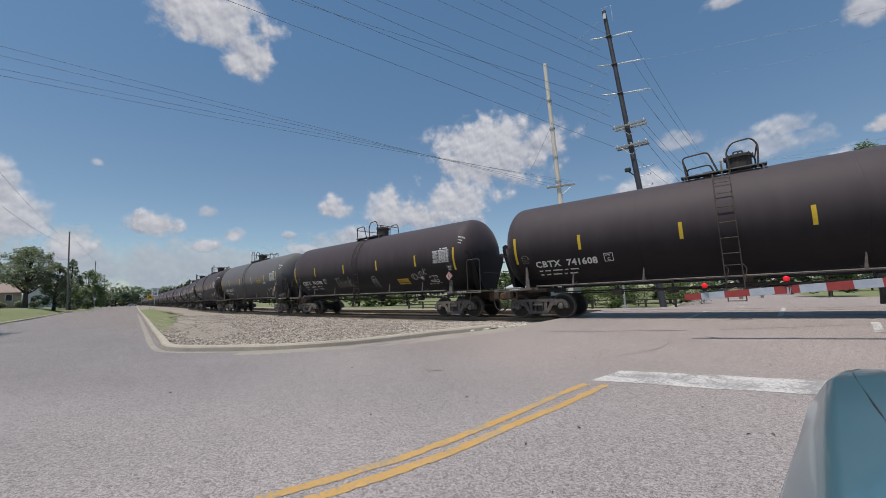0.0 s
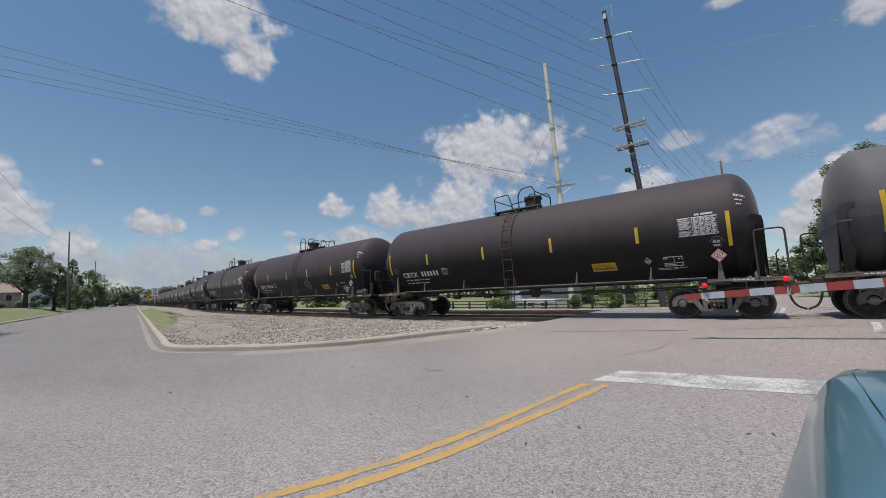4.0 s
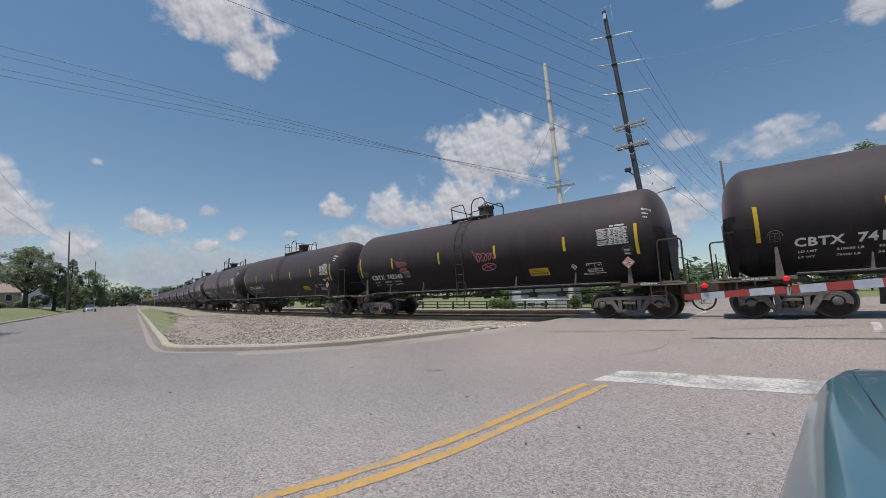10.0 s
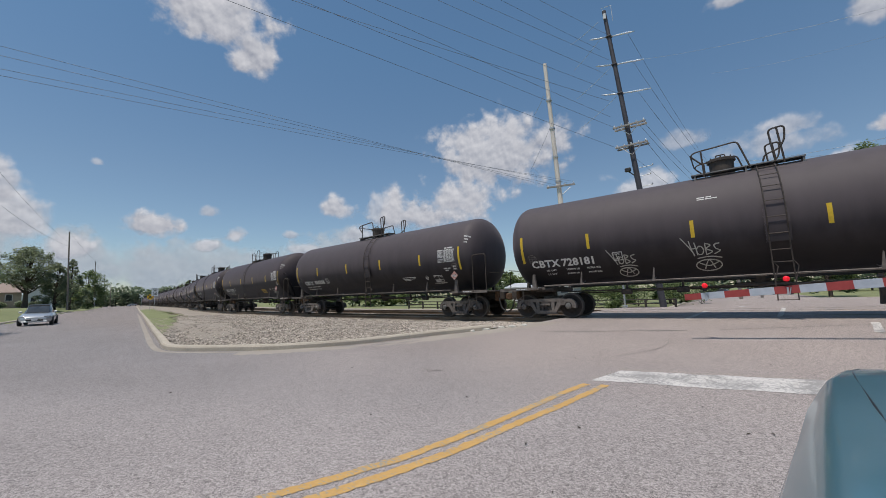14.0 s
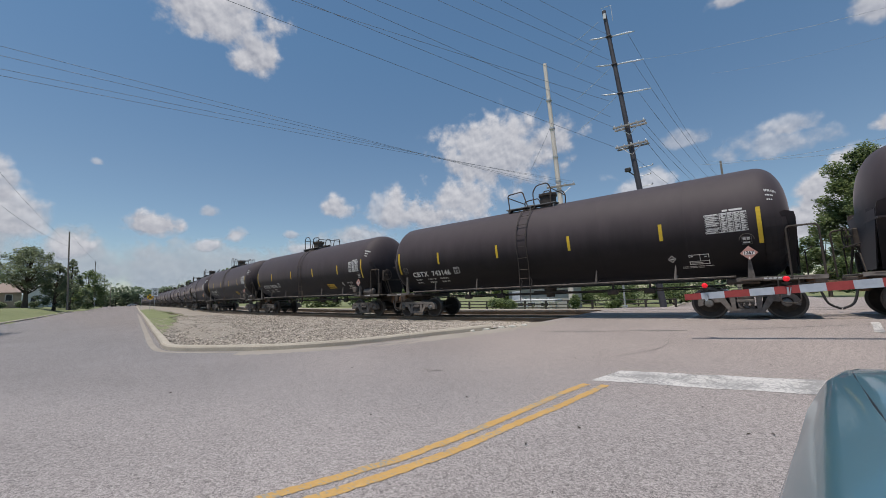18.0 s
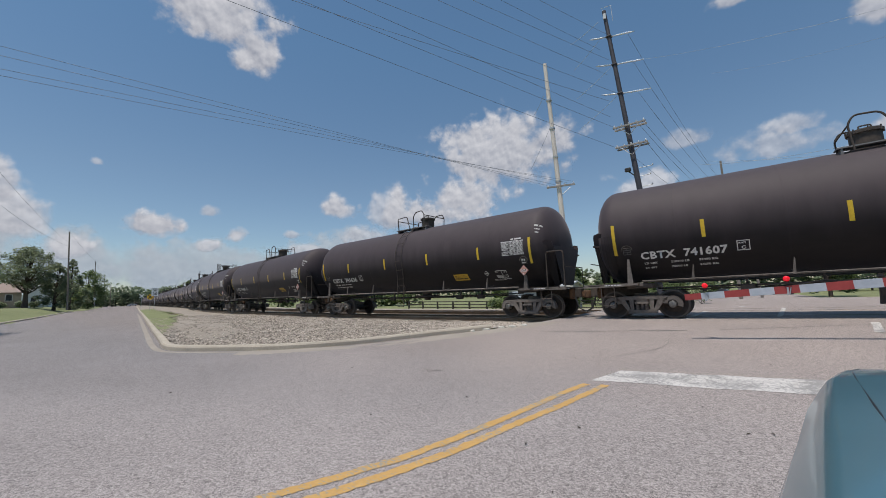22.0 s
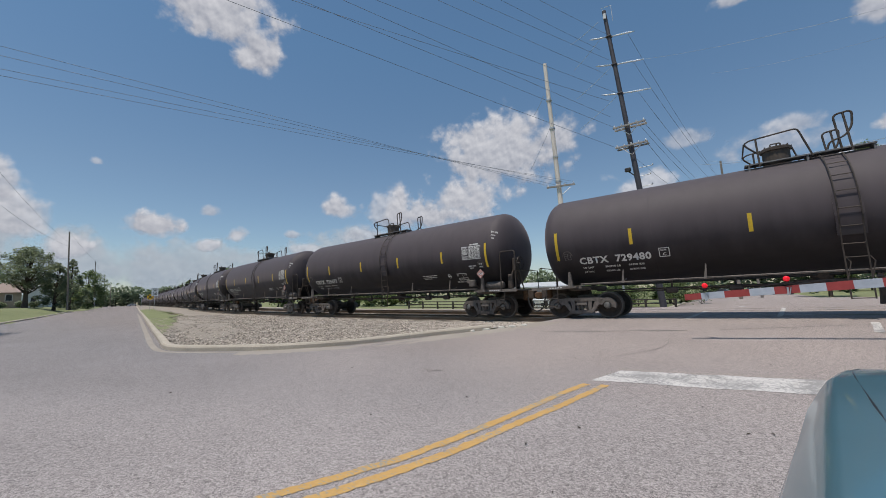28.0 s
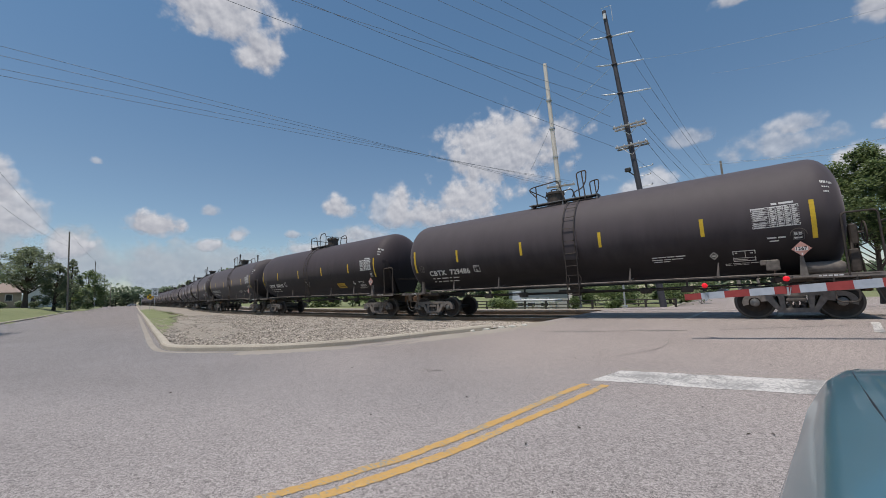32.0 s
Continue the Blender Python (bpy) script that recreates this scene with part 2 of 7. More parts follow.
MAT = {
    "asphalt": asphalt_material(),
    "tar": material("tar_seam", (0.02, 0.02, 0.02), (0.045, 0.043, 0.042), 0.6, fine=40),
    "yellow_paint": worn_paint("yellow_road_paint", (0.30, 0.27, 0.22), (0.44, 0.262, 0.085), (0.57, 0.348, 0.118), 0.84, 0.0),
    "white_paint": worn_paint("white_road_paint", (0.29, 0.275, 0.265), (0.51, 0.48, 0.452), (0.64, 0.605, 0.572), 0.91),
    "concrete": material("kerb_concrete", (0.33, 0.285, 0.225), (0.51, 0.45, 0.37), 0.9, fine=30, coarse=1.2, bump=0.4),
    "concrete_pale": material("pale_concrete", (0.45, 0.42, 0.37), (0.62, 0.59, 0.53), 0.9, fine=30, coarse=2, bump=0.4),
    "dead_leaf": material("dead_leaf", (0.03, 0.022, 0.016), (0.08, 0.06, 0.045), 0.9, fine=20, bump=0),
    "dust": material("dusty_gutter", (0.26, 0.226, 0.19), (0.38, 0.335, 0.285), 0.95, fine=50, coarse=0.9),
    "gravel": material("gravel", (0.19, 0.16, 0.13), (0.41, 0.355, 0.295), 0.95, fine=34, coarse=0.4, bump=1.0, dist=0.02, detail=4),
    "stone": material("ballast_stone", (0.15, 0.125, 0.10), (0.57, 0.495, 0.42), 0.9, fine=20, coarse=4, island=0.55),
    "grass": material("grass", (0.128, 0.146, 0.055), (0.24, 0.25, 0.115), 0.9, fine=9, coarse=0.25, bump=0.8, dist=0.05, detail=8),
    "blade": material("grass_blades", (0.12, 0.135, 0.05), (0.25, 0.25, 0.12), 0.8, fine=3, coarse=0.6, island=0.5, bump=0),
    "rail": material("rail_steel", (0.10, 0.07, 0.05), (0.22, 0.17, 0.13), 0.5, 0.6, fine=30),
    "rail_top": material("polished_railhead", (0.35, 0.34, 0.33), (0.5, 0.49, 0.47), 0.25, 1.0, fine=20, bump=0.05),
    "tie": material("timber_tie", (0.045, 0.035, 0.028), (0.14, 0.11, 0.085), 0.9, fine=14, coarse=2, own=0.3, stretch=(6, 1, 6)),
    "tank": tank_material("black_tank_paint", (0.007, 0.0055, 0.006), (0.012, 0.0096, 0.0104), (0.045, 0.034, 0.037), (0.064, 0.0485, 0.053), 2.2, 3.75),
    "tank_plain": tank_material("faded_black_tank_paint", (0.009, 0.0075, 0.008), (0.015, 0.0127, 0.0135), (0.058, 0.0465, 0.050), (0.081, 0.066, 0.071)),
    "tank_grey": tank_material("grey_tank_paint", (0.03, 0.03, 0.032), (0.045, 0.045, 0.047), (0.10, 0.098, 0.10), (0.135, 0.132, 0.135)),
    "walkway": material("grey_walkway_steel", (0.10, 0.098, 0.10), (0.20, 0.195, 0.195), 0.7, fine=10, coarse=2),
    "faint": material("old_filled_crack", (0.13, 0.118, 0.11), (0.19, 0.172, 0.16), 0.85, fine=40),
    "frame": material("dirty_black_steel", (0.022, 0.017, 0.0145), (0.085, 0.065, 0.052), 0.75, fine=12, coarse=2, own=0.2),
    "truck": material("cast_truck_steel", (0.085, 0.072, 0.063), (0.20, 0.172, 0.152), 0.85, fine=10, coarse=2.5, own=0.25),
    "wheel": material("wheel_steel", (0.022, 0.017, 0.014), (0.06, 0.045, 0.037), 0.65, 0.3, fine=9),
    "tread": material("worn_bearing_cap", (0.10, 0.095, 0.09), (0.22, 0.21, 0.195), 0.5, 0.5, fine=12),
    "rust": material("rusty_iron", (0.045, 0.026, 0.015), (0.17, 0.09, 0.045), 0.85, fine=14, coarse=3),
    "stencil": material("white_stencil", (0.5, 0.49, 0.47), (0.72, 0.71, 0.69), 0.7, fine=30, coarse=4, bump=0),
    "chalk": material("chalk_scrawl", (0.29, 0.28, 0.25), (0.50, 0.49, 0.45), 0.8, fine=30, coarse=4, bump=0),
    "pink": material("pink_spray", (0.35, 0.11, 0.13), (0.55, 0.2, 0.22), 0.8, fine=30, coarse=4, bump=0),
    "reflect": material("yellow_reflective", (0.52, 0.34, 0.02), (0.74, 0.50, 0.03), 0.45, fine=15, coarse=3, bump=0),
    "notice": material("amber_notice", (0.38, 0.24, 0.02), (0.56, 0.36, 0.03), 0.6, fine=15, coarse=3, bump=0),
    "placard": material("placard_white", (0.52, 0.48, 0.47), (0.7, 0.66, 0.64), 0.6, fine=15, coarse=3, bump=0),
    "placard_red": material("placard_red", (0.36, 0.17, 0.14), (0.5, 0.27, 0.23), 0.6, fine=15, coarse=3, bump=0),
    "rubber": material("black_rubber", (0.012, 0.012, 0.012), (0.03, 0.03, 0.03), 0.7, fine=20),
    "arm_white": material("arm_white", (0.36, 0.39, 0.44), (0.48, 0.51, 0.56), 0.75, fine=10, coarse=2, bump=0.05),
    "arm_red": material("arm_red", (0.26, 0.034, 0.032), (0.36, 0.055, 0.05), 0.7, fine=10, coarse=2, bump=0.05),
    "galv": material("galvanised", (0.36, 0.37, 0.38), (0.55, 0.56, 0.57), 0.5, 0.6, fine=9),
    "lamp_red": glow("red_warning_light", (0.75, 0.01, 0.022), 0.38),
    "lamp_amber": glow("lit_signal_lens", (1.0, 0.12, 0.03), 2.5),
    "lens_off": material("dark_red_lens", (0.08, 0.01, 0.01), (0.14, 0.02, 0.02), 0.2, fine=5, bump=0),
    "signal_black": material("signal_black", (0.012, 0.012, 0.012), (0.03, 0.03, 0.03), 0.6, fine=8),
    "pole_dark": material("dark_steel_pole", (0.035, 0.035, 0.045), (0.075, 0.07, 0.08), 0.6, 0.2, fine=5, coarse=0.8),
    "pole_pale": material("pale_pole", (0.56, 0.5, 0.44), (0.76, 0.69, 0.62), 0.75, fine=6, coarse=0.6, stretch=(1, 1, 0.2)),
    "pole_wood": material("weathered_wood_pole", (0.15, 0.128, 0.11), (0.27, 0.235, 0.205), 0.9, fine=8, coarse=1, stretch=(1, 1, 0.1)),
    "arm_wood": material("crossarm_wood", (0.2, 0.19, 0.18), (0.36, 0.34, 0.32), 0.85, fine=8, coarse=1),
    "insulator": material("pale_insulator", (0.55, 0.56, 0.58), (0.75, 0.76, 0.78), 0.35, fine=8, bump=0),
    "wire": material("wire", (0.09, 0.11, 0.135), (0.14, 0.165, 0.195), 0.6, fine=3, bump=0),
    # pale copy of the wire colour, with sun glint put into it
    "wire_pale": material("pale_glint_wire", (0.36, 0.40, 0.44), (0.48, 0.52, 0.56), 0.5, fine=3, bump=0),
    "bark": material("bark", (0.035, 0.027, 0.02), (0.11, 0.085, 0.065), 0.95, fine=9, coarse=2, stretch=(1, 1, 0.3), bump=0.6),
    "leaf": material("leaves", (0.10, 0.14, 0.055), (0.25, 0.305, 0.13), 0.6, fine=2, coarse=0.35, island=0.7, bump=0),
    "leaf_dark": material("dark_leaves", (0.16, 0.19, 0.115), (0.32, 0.355, 0.215), 0.6, fine=2, coarse=0.35, island=0.7, bump=0),
    "leaf_far": material("far_leaves", (0.13, 0.17, 0.105), (0.25, 0.3, 0.19), 0.8, fine=0.5, coarse=0.08, island=0.6, bump=0),
    "siding": material("tan_siding", (0.33, 0.27, 0.21), (0.42, 0.35, 0.28), 0.8, fine=5, coarse=1, stretch=(1, 1, 6)),
    "white_wall": material("white_wall", (0.55, 0.55, 0.54), (0.7, 0.7, 0.69), 0.8, fine=5, coarse=1),
    "grey_wall": material("grey_metal_wall", (0.33, 0.31, 0.29), (0.45, 0.43, 0.40), 0.7, fine=5, coarse=1),
    "shingle": material("brown_shingles", (0.24, 0.18, 0.15), (0.36, 0.28, 0.24), 0.9, fine=6, coarse=1),
    "shingle_grey": material("grey_roof", (0.4, 0.41, 0.42), (0.55, 0.56, 0.57), 0.7, fine=6, coarse=1),
    "headlight_glass": material("headlight_glass", (0.3, 0.32, 0.34), (0.5, 0.52, 0.54), 0.15, 0.4, fine=5, bump=0, coat=1.0),
    "glass": material("window_glass", (0.03, 0.035, 0.04), (0.06, 0.065, 0.07), 0.08, fine=2, bump=0),
    "teal": material("teal_car_paint", (0.072, 0.172, 0.212), (0.09, 0.21, 0.258), 0.42, 0.3, fine=3, coarse=0.8, bump=0.0, coat=0.7),
    "silver": material("silver_car_paint", (0.42, 0.44, 0.47), (0.52, 0.54, 0.57), 0.3, 0.5, fine=3, coarse=0.8, bump=0, coat=1.0),
    "blue_paint": material("blue_car_paint", (0.05, 0.09, 0.2), (0.07, 0.12, 0.26), 0.3, 0.3, fine=3, bump=0, coat=1.0),
    "dark_trim": material("dark_trim", (0.012, 0.012, 0.013), (0.03, 0.03, 0.032), 0.5, fine=10, bump=0),
    "sign_white": material("sign_white", (0.68, 0.68, 0.68), (0.8, 0.8, 0.8), 0.5, fine=5, bump=0),
    "sign_yellow": material("sign_yellow", (0.7, 0.4, 0.02), (0.82, 0.5, 0.03), 0.5, fine=5, bump=0),
    "black": material("black_ink", (0.01, 0.01, 0.01), (0.02, 0.02, 0.02), 0.6, fine=5, bump=0),
    "fence": material("dark_fence_wood", (0.02, 0.018, 0.016), (0.06, 0.05, 0.045), 0.9, fine=9),
}


MAT["teal"].node_tree.nodes["Principled BSDF"].inputs["Coat Roughness"].default_value = 0.07


def worn_rim(m, inner, bright):
    """The outer rim of a wheel is rubbed brighter than its plate."""
    t = m.node_tree
    n, ln = t.nodes, t.links.new
    b = n["Principled BSDF"]
    co, flat, size = n.new("ShaderNodeTexCoord"), n.new("ShaderNodeVectorMath"), n.new("ShaderNodeVectorMath")
    flat.operation, size.operation = "MULTIPLY", "LENGTH"
    flat.inputs[1].default_value = (1, 0, 1)
    ln(co.outputs["Object"], flat.inputs[0])
    ln(flat.outputs[0], size.inputs[0])
    rim = n.new("ShaderNodeMapRange")
    rim.inputs["From Min"].default_value, rim.inputs["From Max"].default_value = inner, inner + 0.015
    ln(size.outputs["Value"], rim.inputs["Value"])
    x = n.new("ShaderNodeMix")
    x.data_type = "RGBA"
    ln(rim.outputs[0], x.inputs[0])
    ln(b.inputs["Base Color"].links[0].from_socket, x.inputs[6])
    x.inputs[7].default_value = (*bright, 1)
    ln(x.outputs[2], b.inputs["Base Color"])


worn_rim(MAT["wheel"], 0.405, (0.12, 0.10, 0.085))


def thin_leaf(m, share):
    """Lets part of the light through the leaves."""
    t = m.node_tree
    n, ln = t.nodes, t.links.new
    b, out = n["Principled BSDF"], n["Material Output"]
    tl, mix = n.new("ShaderNodeBsdfTranslucent"), n.new("ShaderNodeMixShader")
    ln(b.inputs["Base Color"].links[0].from_socket, tl.inputs[0])
    mix.inputs[0].default_value = share
    ln(b.outputs[0], mix.inputs[1])
    ln(tl.outputs[0], mix.inputs[2])
    ln(mix.outputs[0], out.inputs[0])


for key in ("leaf", "leaf_dark", "leaf_far", "blade"):
    thin_leaf(MAT[key], 0.5)


# ---- mesh building ----
class Shape:
    """Gathers faces for one mesh."""

    def __init__(self):
        self.v, self.f = [], []

    def add(self, verts, faces):
        k = len(self.v)
        self.v += [tuple(p) for p in verts]
        self.f += [tuple(i + k for i in face) for face in faces]
        return self

    def box(self, cx, cy, cz, sx, sy, sz, m=None, cut=0.0):
        """A box, its vertical and long edges cut by a small bevel."""
        x, y, z = sx / 2, sy / 2, sz / 2
        c = min(cut, x * 0.9, y * 0.9, z * 0.9)
        if c <= 0:
            p = [(a * x, b * y, d * z) for a in (-1, 1) for b in (-1, 1) for d in (-1, 1)]
            f = [(0, 1, 3, 2), (4, 6, 7, 5), (0, 4, 5, 1), (2, 3, 7, 6), (0, 2, 6, 4), (1, 5, 7, 3)]
        else:
            ring = [(-x + c, -y), (x - c, -y), (x, -y + c), (x, y - c), (x - c, y), (-x + c, y), (-x, y - c), (-x, -y + c)]
            inner = [(-x + c, -y + c), (x - c, -y + c), (x - c, -y + c), (x - c, y - c), (x - c, y - c), (-x + c, y - c), (-x + c, y - c), (-x + c, -y + c)]
            p = [(a, b, -z) for a, b in inner] + [(a, b, -z + c) for a, b in ring] + [(a, b, z - c) for a, b in ring] + [(a, b, z) for a, b in inner]
            f = []
            for lv in range(3):
                for i in range(8):
                    j = (i + 1) % 8
                    f.append((lv * 8 + i, lv * 8 + j, lv * 8 + 8 + j, lv * 8 + 8 + i))
            f += [(0, 7, 5, 4, 3, 1)[::-1][::-1], tuple(24 + i for i in (0, 1, 3, 4, 5, 7))]
        if m is not None:
            p = [m @ Vector(q) for q in p]
        return self.add([(q[0] + cx, q[1] + cy, q[2] + cz) for q in p], f)

    def tube(self, path, r, n=6, cap=True, r1=None):
        """A round bar along a path, tapering to r1."""
        pts = [Vector(p) for p in path]
        rings, last = [], None
        for i, p in enumerate(pts):
            d = (pts[min(i + 1, len(pts) - 1)] - pts[max(i - 1, 0)]).normalized()
            if last is None:
                a = d.orthogonal().normalized()
            else:
                a = (last - d * last.dot(d)).normalized()
            last = a
            b = d.cross(a)
            rr = r if r1 is None else r + (r1 - r) * i / (len(pts) - 1)
            rings.append([p + (a * math.cos(2 * math.pi * k / n) + b * math.sin(2 * math.pi * k / n)) * rr for k in range(n)])
        verts = [q for ring in rings for q in ring]
        faces = [(i * n + k, i * n + (k + 1) % n, (i + 1) * n + (k + 1) % n, (i + 1) * n + k) for i in range(len(pts) - 1) for k in range(n)]
        if cap:
            faces += [tuple(range(n))[::-1], tuple((len(pts) - 1) * n + k for k in range(n))]
        return self.add(verts, faces)

    def lathe(self, profile, axis="x", n=24, at=(0, 0, 0), cap=True):
        """Rings of (along, radius) round an axis."""
        verts = []
        for u, r in profile:
            for k in range(n):
                c, s = r * math.cos(2 * math.pi * k / n), r * math.sin(2 * math.pi * k / n)
                p = {"x": (u, c, s), "y": (s, u, c), "z": (c, s, u)}[axis]
                verts.append((p[0] + at[0], p[1] + at[1], p[2] + at[2]))
        faces = [(i * n + k, i * n + (k + 1) % n, (i + 1) * n + (k + 1) % n, (i + 1) * n + k) for i in range(len(profile) - 1) for k in range(n)]
        if cap:
            faces += [tuple(range(n))[::-1], tuple((len(profile) - 1) * n + k for k in range(n))]
        return self.add(verts, faces)

    def prism(self, outline, y0, y1):
        """An outline in x and z, carried from y0 to y1."""
        n = len(outline)
        verts = [(x, y0, z) for x, z in outline] + [(x, y1, z) for x, z in outline]
        faces = [tuple(range(n)), tuple(range(n, 2 * n))[::-1]] + [(i, i + n, (i + 1) % n + n, (i + 1) % n) for i in range(n)]
        return self.add(verts, faces)

    def grid(self, rows):
        """A sheet through rows of points."""
        w = len(rows[0])
        return self.add([p for row in rows for p in row], [(i * w + j, i * w + j + 1, (i + 1) * w + j + 1, (i + 1) * w + j) for i in range(len(rows) - 1) for j in range(w - 1)])

    def mesh(self, name, mat, smooth=False):
        me = bpy.data.meshes.new(name)
        me.from_pydata(self.v, [], self.f)
        me.materials.append(MAT[mat])
        bm = bmesh.new()
        bm.from_mesh(me)
        bmesh.ops.recalc_face_normals(bm, faces=bm.faces)
        bm.to_mesh(me)
        bm.free()
        if smooth:
            me.shade_smooth()
            if smooth != "all":
                me.set_sharp_from_angle(angle=radians(smooth if smooth is not True else 40))
        return me


def part(name, shape, mat, parent, label="", smooth=False, at=None):
    """One mesh under a thing or a part."""
    ob = new(name, shape if isinstance(shape, bpy.types.Mesh) else shape.mesh(name, mat, smooth))
    ob.parent = parent
    if at is not None:
        ob.matrix_basis = at
    return tagged(ob, label)


def thing(name, label, category, at=None, group="", kind=""):
    ob = tagged(new(name), label, category, group, kind)
    if at is not None:
        ob.matrix_basis = at
    return ob


def solid(name, shape, mat, label="", category="", group="", kind="", smooth=False, at=None):
    ob = tagged(new(name, shape.mesh(name, mat, smooth)), label, category, group, kind)
    if at is not None:
        ob.matrix_basis = at
    return ob


# ---- the line of the railway ----
STEP = 0.5
_S = np.arange(-800.0, 480.0, STEP)
_u = np.clip(_S / 33.0, -3.0, 0.5)
_TH = 0.1163 * _u - 0.0622 * _u ** 2 - 0.0251 * _u ** 3
_w = np.clip((_S + 16.5) / 33.0, 0.0, 1.0)
_Z0 = int(800 / STEP)
_TX, _TY = np.cumsum(np.cos(_TH)) * STEP, np.cumsum(np.sin(_TH)) * STEP
_TX, _TY = _TX - _TX[_Z0], _TY - _TY[_Z0] + 15.316
_TZ = 0.25 + np.cumsum(0.0201 * _w + 0.0079 * _w ** 2) * STEP * (_S < 20) 
_TZ = np.where(_S < 20, _TZ, _TZ[int(819.5 / STEP)])


def on_track(s, lateral=0.0, up=0.0):
    """The place at s metres along the railway, lateral metres away from the road side, up metres over the railhead."""
    x, y, z, t = (float(np.interp(s, _S, a)) for a in (_TX, _TY, _TZ, _TH))
    return Vector((x - math.sin(t) * lateral, y + math.cos(t) * lateral, z + up))


def lateral_of(x, y):
    """Metres along, metres across and railhead height for places in plan."""
    x, y = np.asarray(x, float), np.asarray(y, float)
    s = np.interp(x, _TX, _S)
    for _ in range(3):
        cx, cy, t = np.interp(s, _S, _TX), np.interp(s, _S, _TY), np.interp(s, _S, _TH)
        s = np.clip(s + (x - cx) * np.cos(t) + (y - cy) * np.sin(t), -799, 479)
    cx, cy, t, z = (np.interp(s, _S, a) for a in (_TX, _TY, _TH, _TZ))
    return s, -(x - cx) * np.sin(t) + (y - cy) * np.cos(t), z


def smooth01(a):
    a = np.clip(a, 0, 1)
    return a * a * (3 - 2 * a)


def lay(x, y):
    """Height of the ground: level by the road, rising to the railhead at the crossing, lower beyond it, a bank on the lawn."""
    s, l, z = lateral_of(x, y)
    near = z * (1 - smooth01((-l - 2.2) / 6.5))
    far = z - (z + 0.8) * smooth01((l - 6.5) / 18.0)
    h = np.where(l < 0, near, far)
    bank = smooth01((np.asarray(y) * -0.977 - np.asarray(x) * 0.213 - 6.8) / 4.5) * smooth01((-np.asarray(x) - 30) / 25.0)
    return h + 1.25 * bank


# ---- ground, roads and railway ----
KERB = [(-420, 108.0), (-204, 52.95), (-78.1, 20.65), (-40.2, 11.0), (-20.9, 6.06), (-15.5, 4.7), (-13.9, 4.27), (-13.2, 4.12), (-12.6, 4.1), (-11.9, 4.3), (-10.93, 4.82), (-9.85, 5.5), (-9.28, 6.2), (-8.6, 7.2), (-8.0, 8.3), (-7.38, 9.25), (-6.66, 10.05), (-6.1, 10.7), (-5.4, 11.3)]
VERGE = [(-420, 84.8), (-166.4, 29.8), (-110, 17.2), (-61.4, 6.9), (-46.75, 3.44), (-36, 0.6), (-26, -4.5), (-20, -11), (-17, -30)]


def across(line, x):
    return np.interp(x, [p[0] for p in line], [p[1] for p in line])


def sheet(name, xs, lo, hi, ny, raise_by, mat, label="", kind="structure", rough=0.0, warp=None, category=""):
    """A sheet over the ground between two lines, with columns at xs."""
    sh = Shape()
    xs = np.asarray(xs, float)
    X = np.repeat(xs[:, None], ny, 1)
    Y = lo[:, None] + (hi - lo)[:, None] * np.linspace(0, 1, ny)[None, :]
    Z = lay(X, Y) + raise_by
    if warp is not None:
        Z = warp(X, Y, Z)
    if rough:
        Z = Z + np.random.RandomState(4).normal(0, rough, Z.shape)
    sh.grid([[(X[i, j], Y[i, j], Z[i, j]) for j in range(ny)] for i in range(len(xs))])
    return solid(name, sh, mat, label, category, kind=kind, smooth="all")


def spaced(a, b, near, far, centre):
    """Columns that lie closer together towards the centre."""
    out, x = [a], a
    while x < b:
        x += near + (far - near) * min(1.0, abs(x - centre) / 200.0)
        out.append(min(x, b))
    return np.array(out)


# the ground reaches the horizon
gx = np.concatenate([[-3500, -2200, -1500, -1000, -700], np.arange(-500, -120, 20), np.arange(-120, 60, 2.5), np.arange(60, 300, 20), [300, 500, 800, 1500, 3000]])
gy = np.concatenate([[-3000, -1500, -700, -300, -150], np.arange(-90, 90, 2.5), np.arange(90, 400, 20), [400, 600, 900, 1500, 2500, 3500]])
GX, GY = np.meshgrid(gx, gy, indexing="ij")
GZ = lay(np.clip(GX, -700, 80), GY) - 0.07
_gl = lateral_of(np.clip(GX, -700, 400), GY)[1]
_under = (np.abs(_gl + 0.0) < 9.5) & (_gl > -20) & (_gl < 7.5) & (((GX < -6.0) & (GY > across(KERB, GX) + 0.6)) | (GX > 10.5))
GZ = GZ - 0.6 * _under
ground_shape = Shape().grid([[(GX[i, j], GY[i, j], GZ[i, j]) for j in range(len(gy))] for i in range(len(gx))])
solid("ground", ground_shape, "grass", "mown green grass on nearly level ground", "ground", kind="structure", smooth="all")

xa = spaced(-420, -5.4, 0.4, 12, -5.4)
sheet("road_side", xa, across(VERGE, xa) * (xa < -17) + -30.0 * (xa >= -17), across(KERB, xa) + 0.02, 60, 0.0, "asphalt", "worn grey asphalt street beside the railway", category="road")
xb = np.arange(-5.4, 9.7, 0.3)
sheet("road_crossing", xb, np.full(len(xb), -30.0), np.full(len(xb), 130.0), 330, 0.0, "asphalt", "worn grey asphalt road over the railway crossing", category="road")
xd = np.arange(9.6, 46, 3.0)
sheet("road_far_apron", xd, 24.0 + 0.25 * (xd - 9.6), 78.0 + 0 * xd, 30, 0.0, "asphalt", "pale asphalt apron beyond the railway", category="road")
xc = np.arange(9.6, 90, 4.0)
sheet("road_behind", xc, np.full(len(xc), -26.0), np.full(len(xc), -3.0), 8, 0.0, "asphalt", "grey asphalt street", category="road")


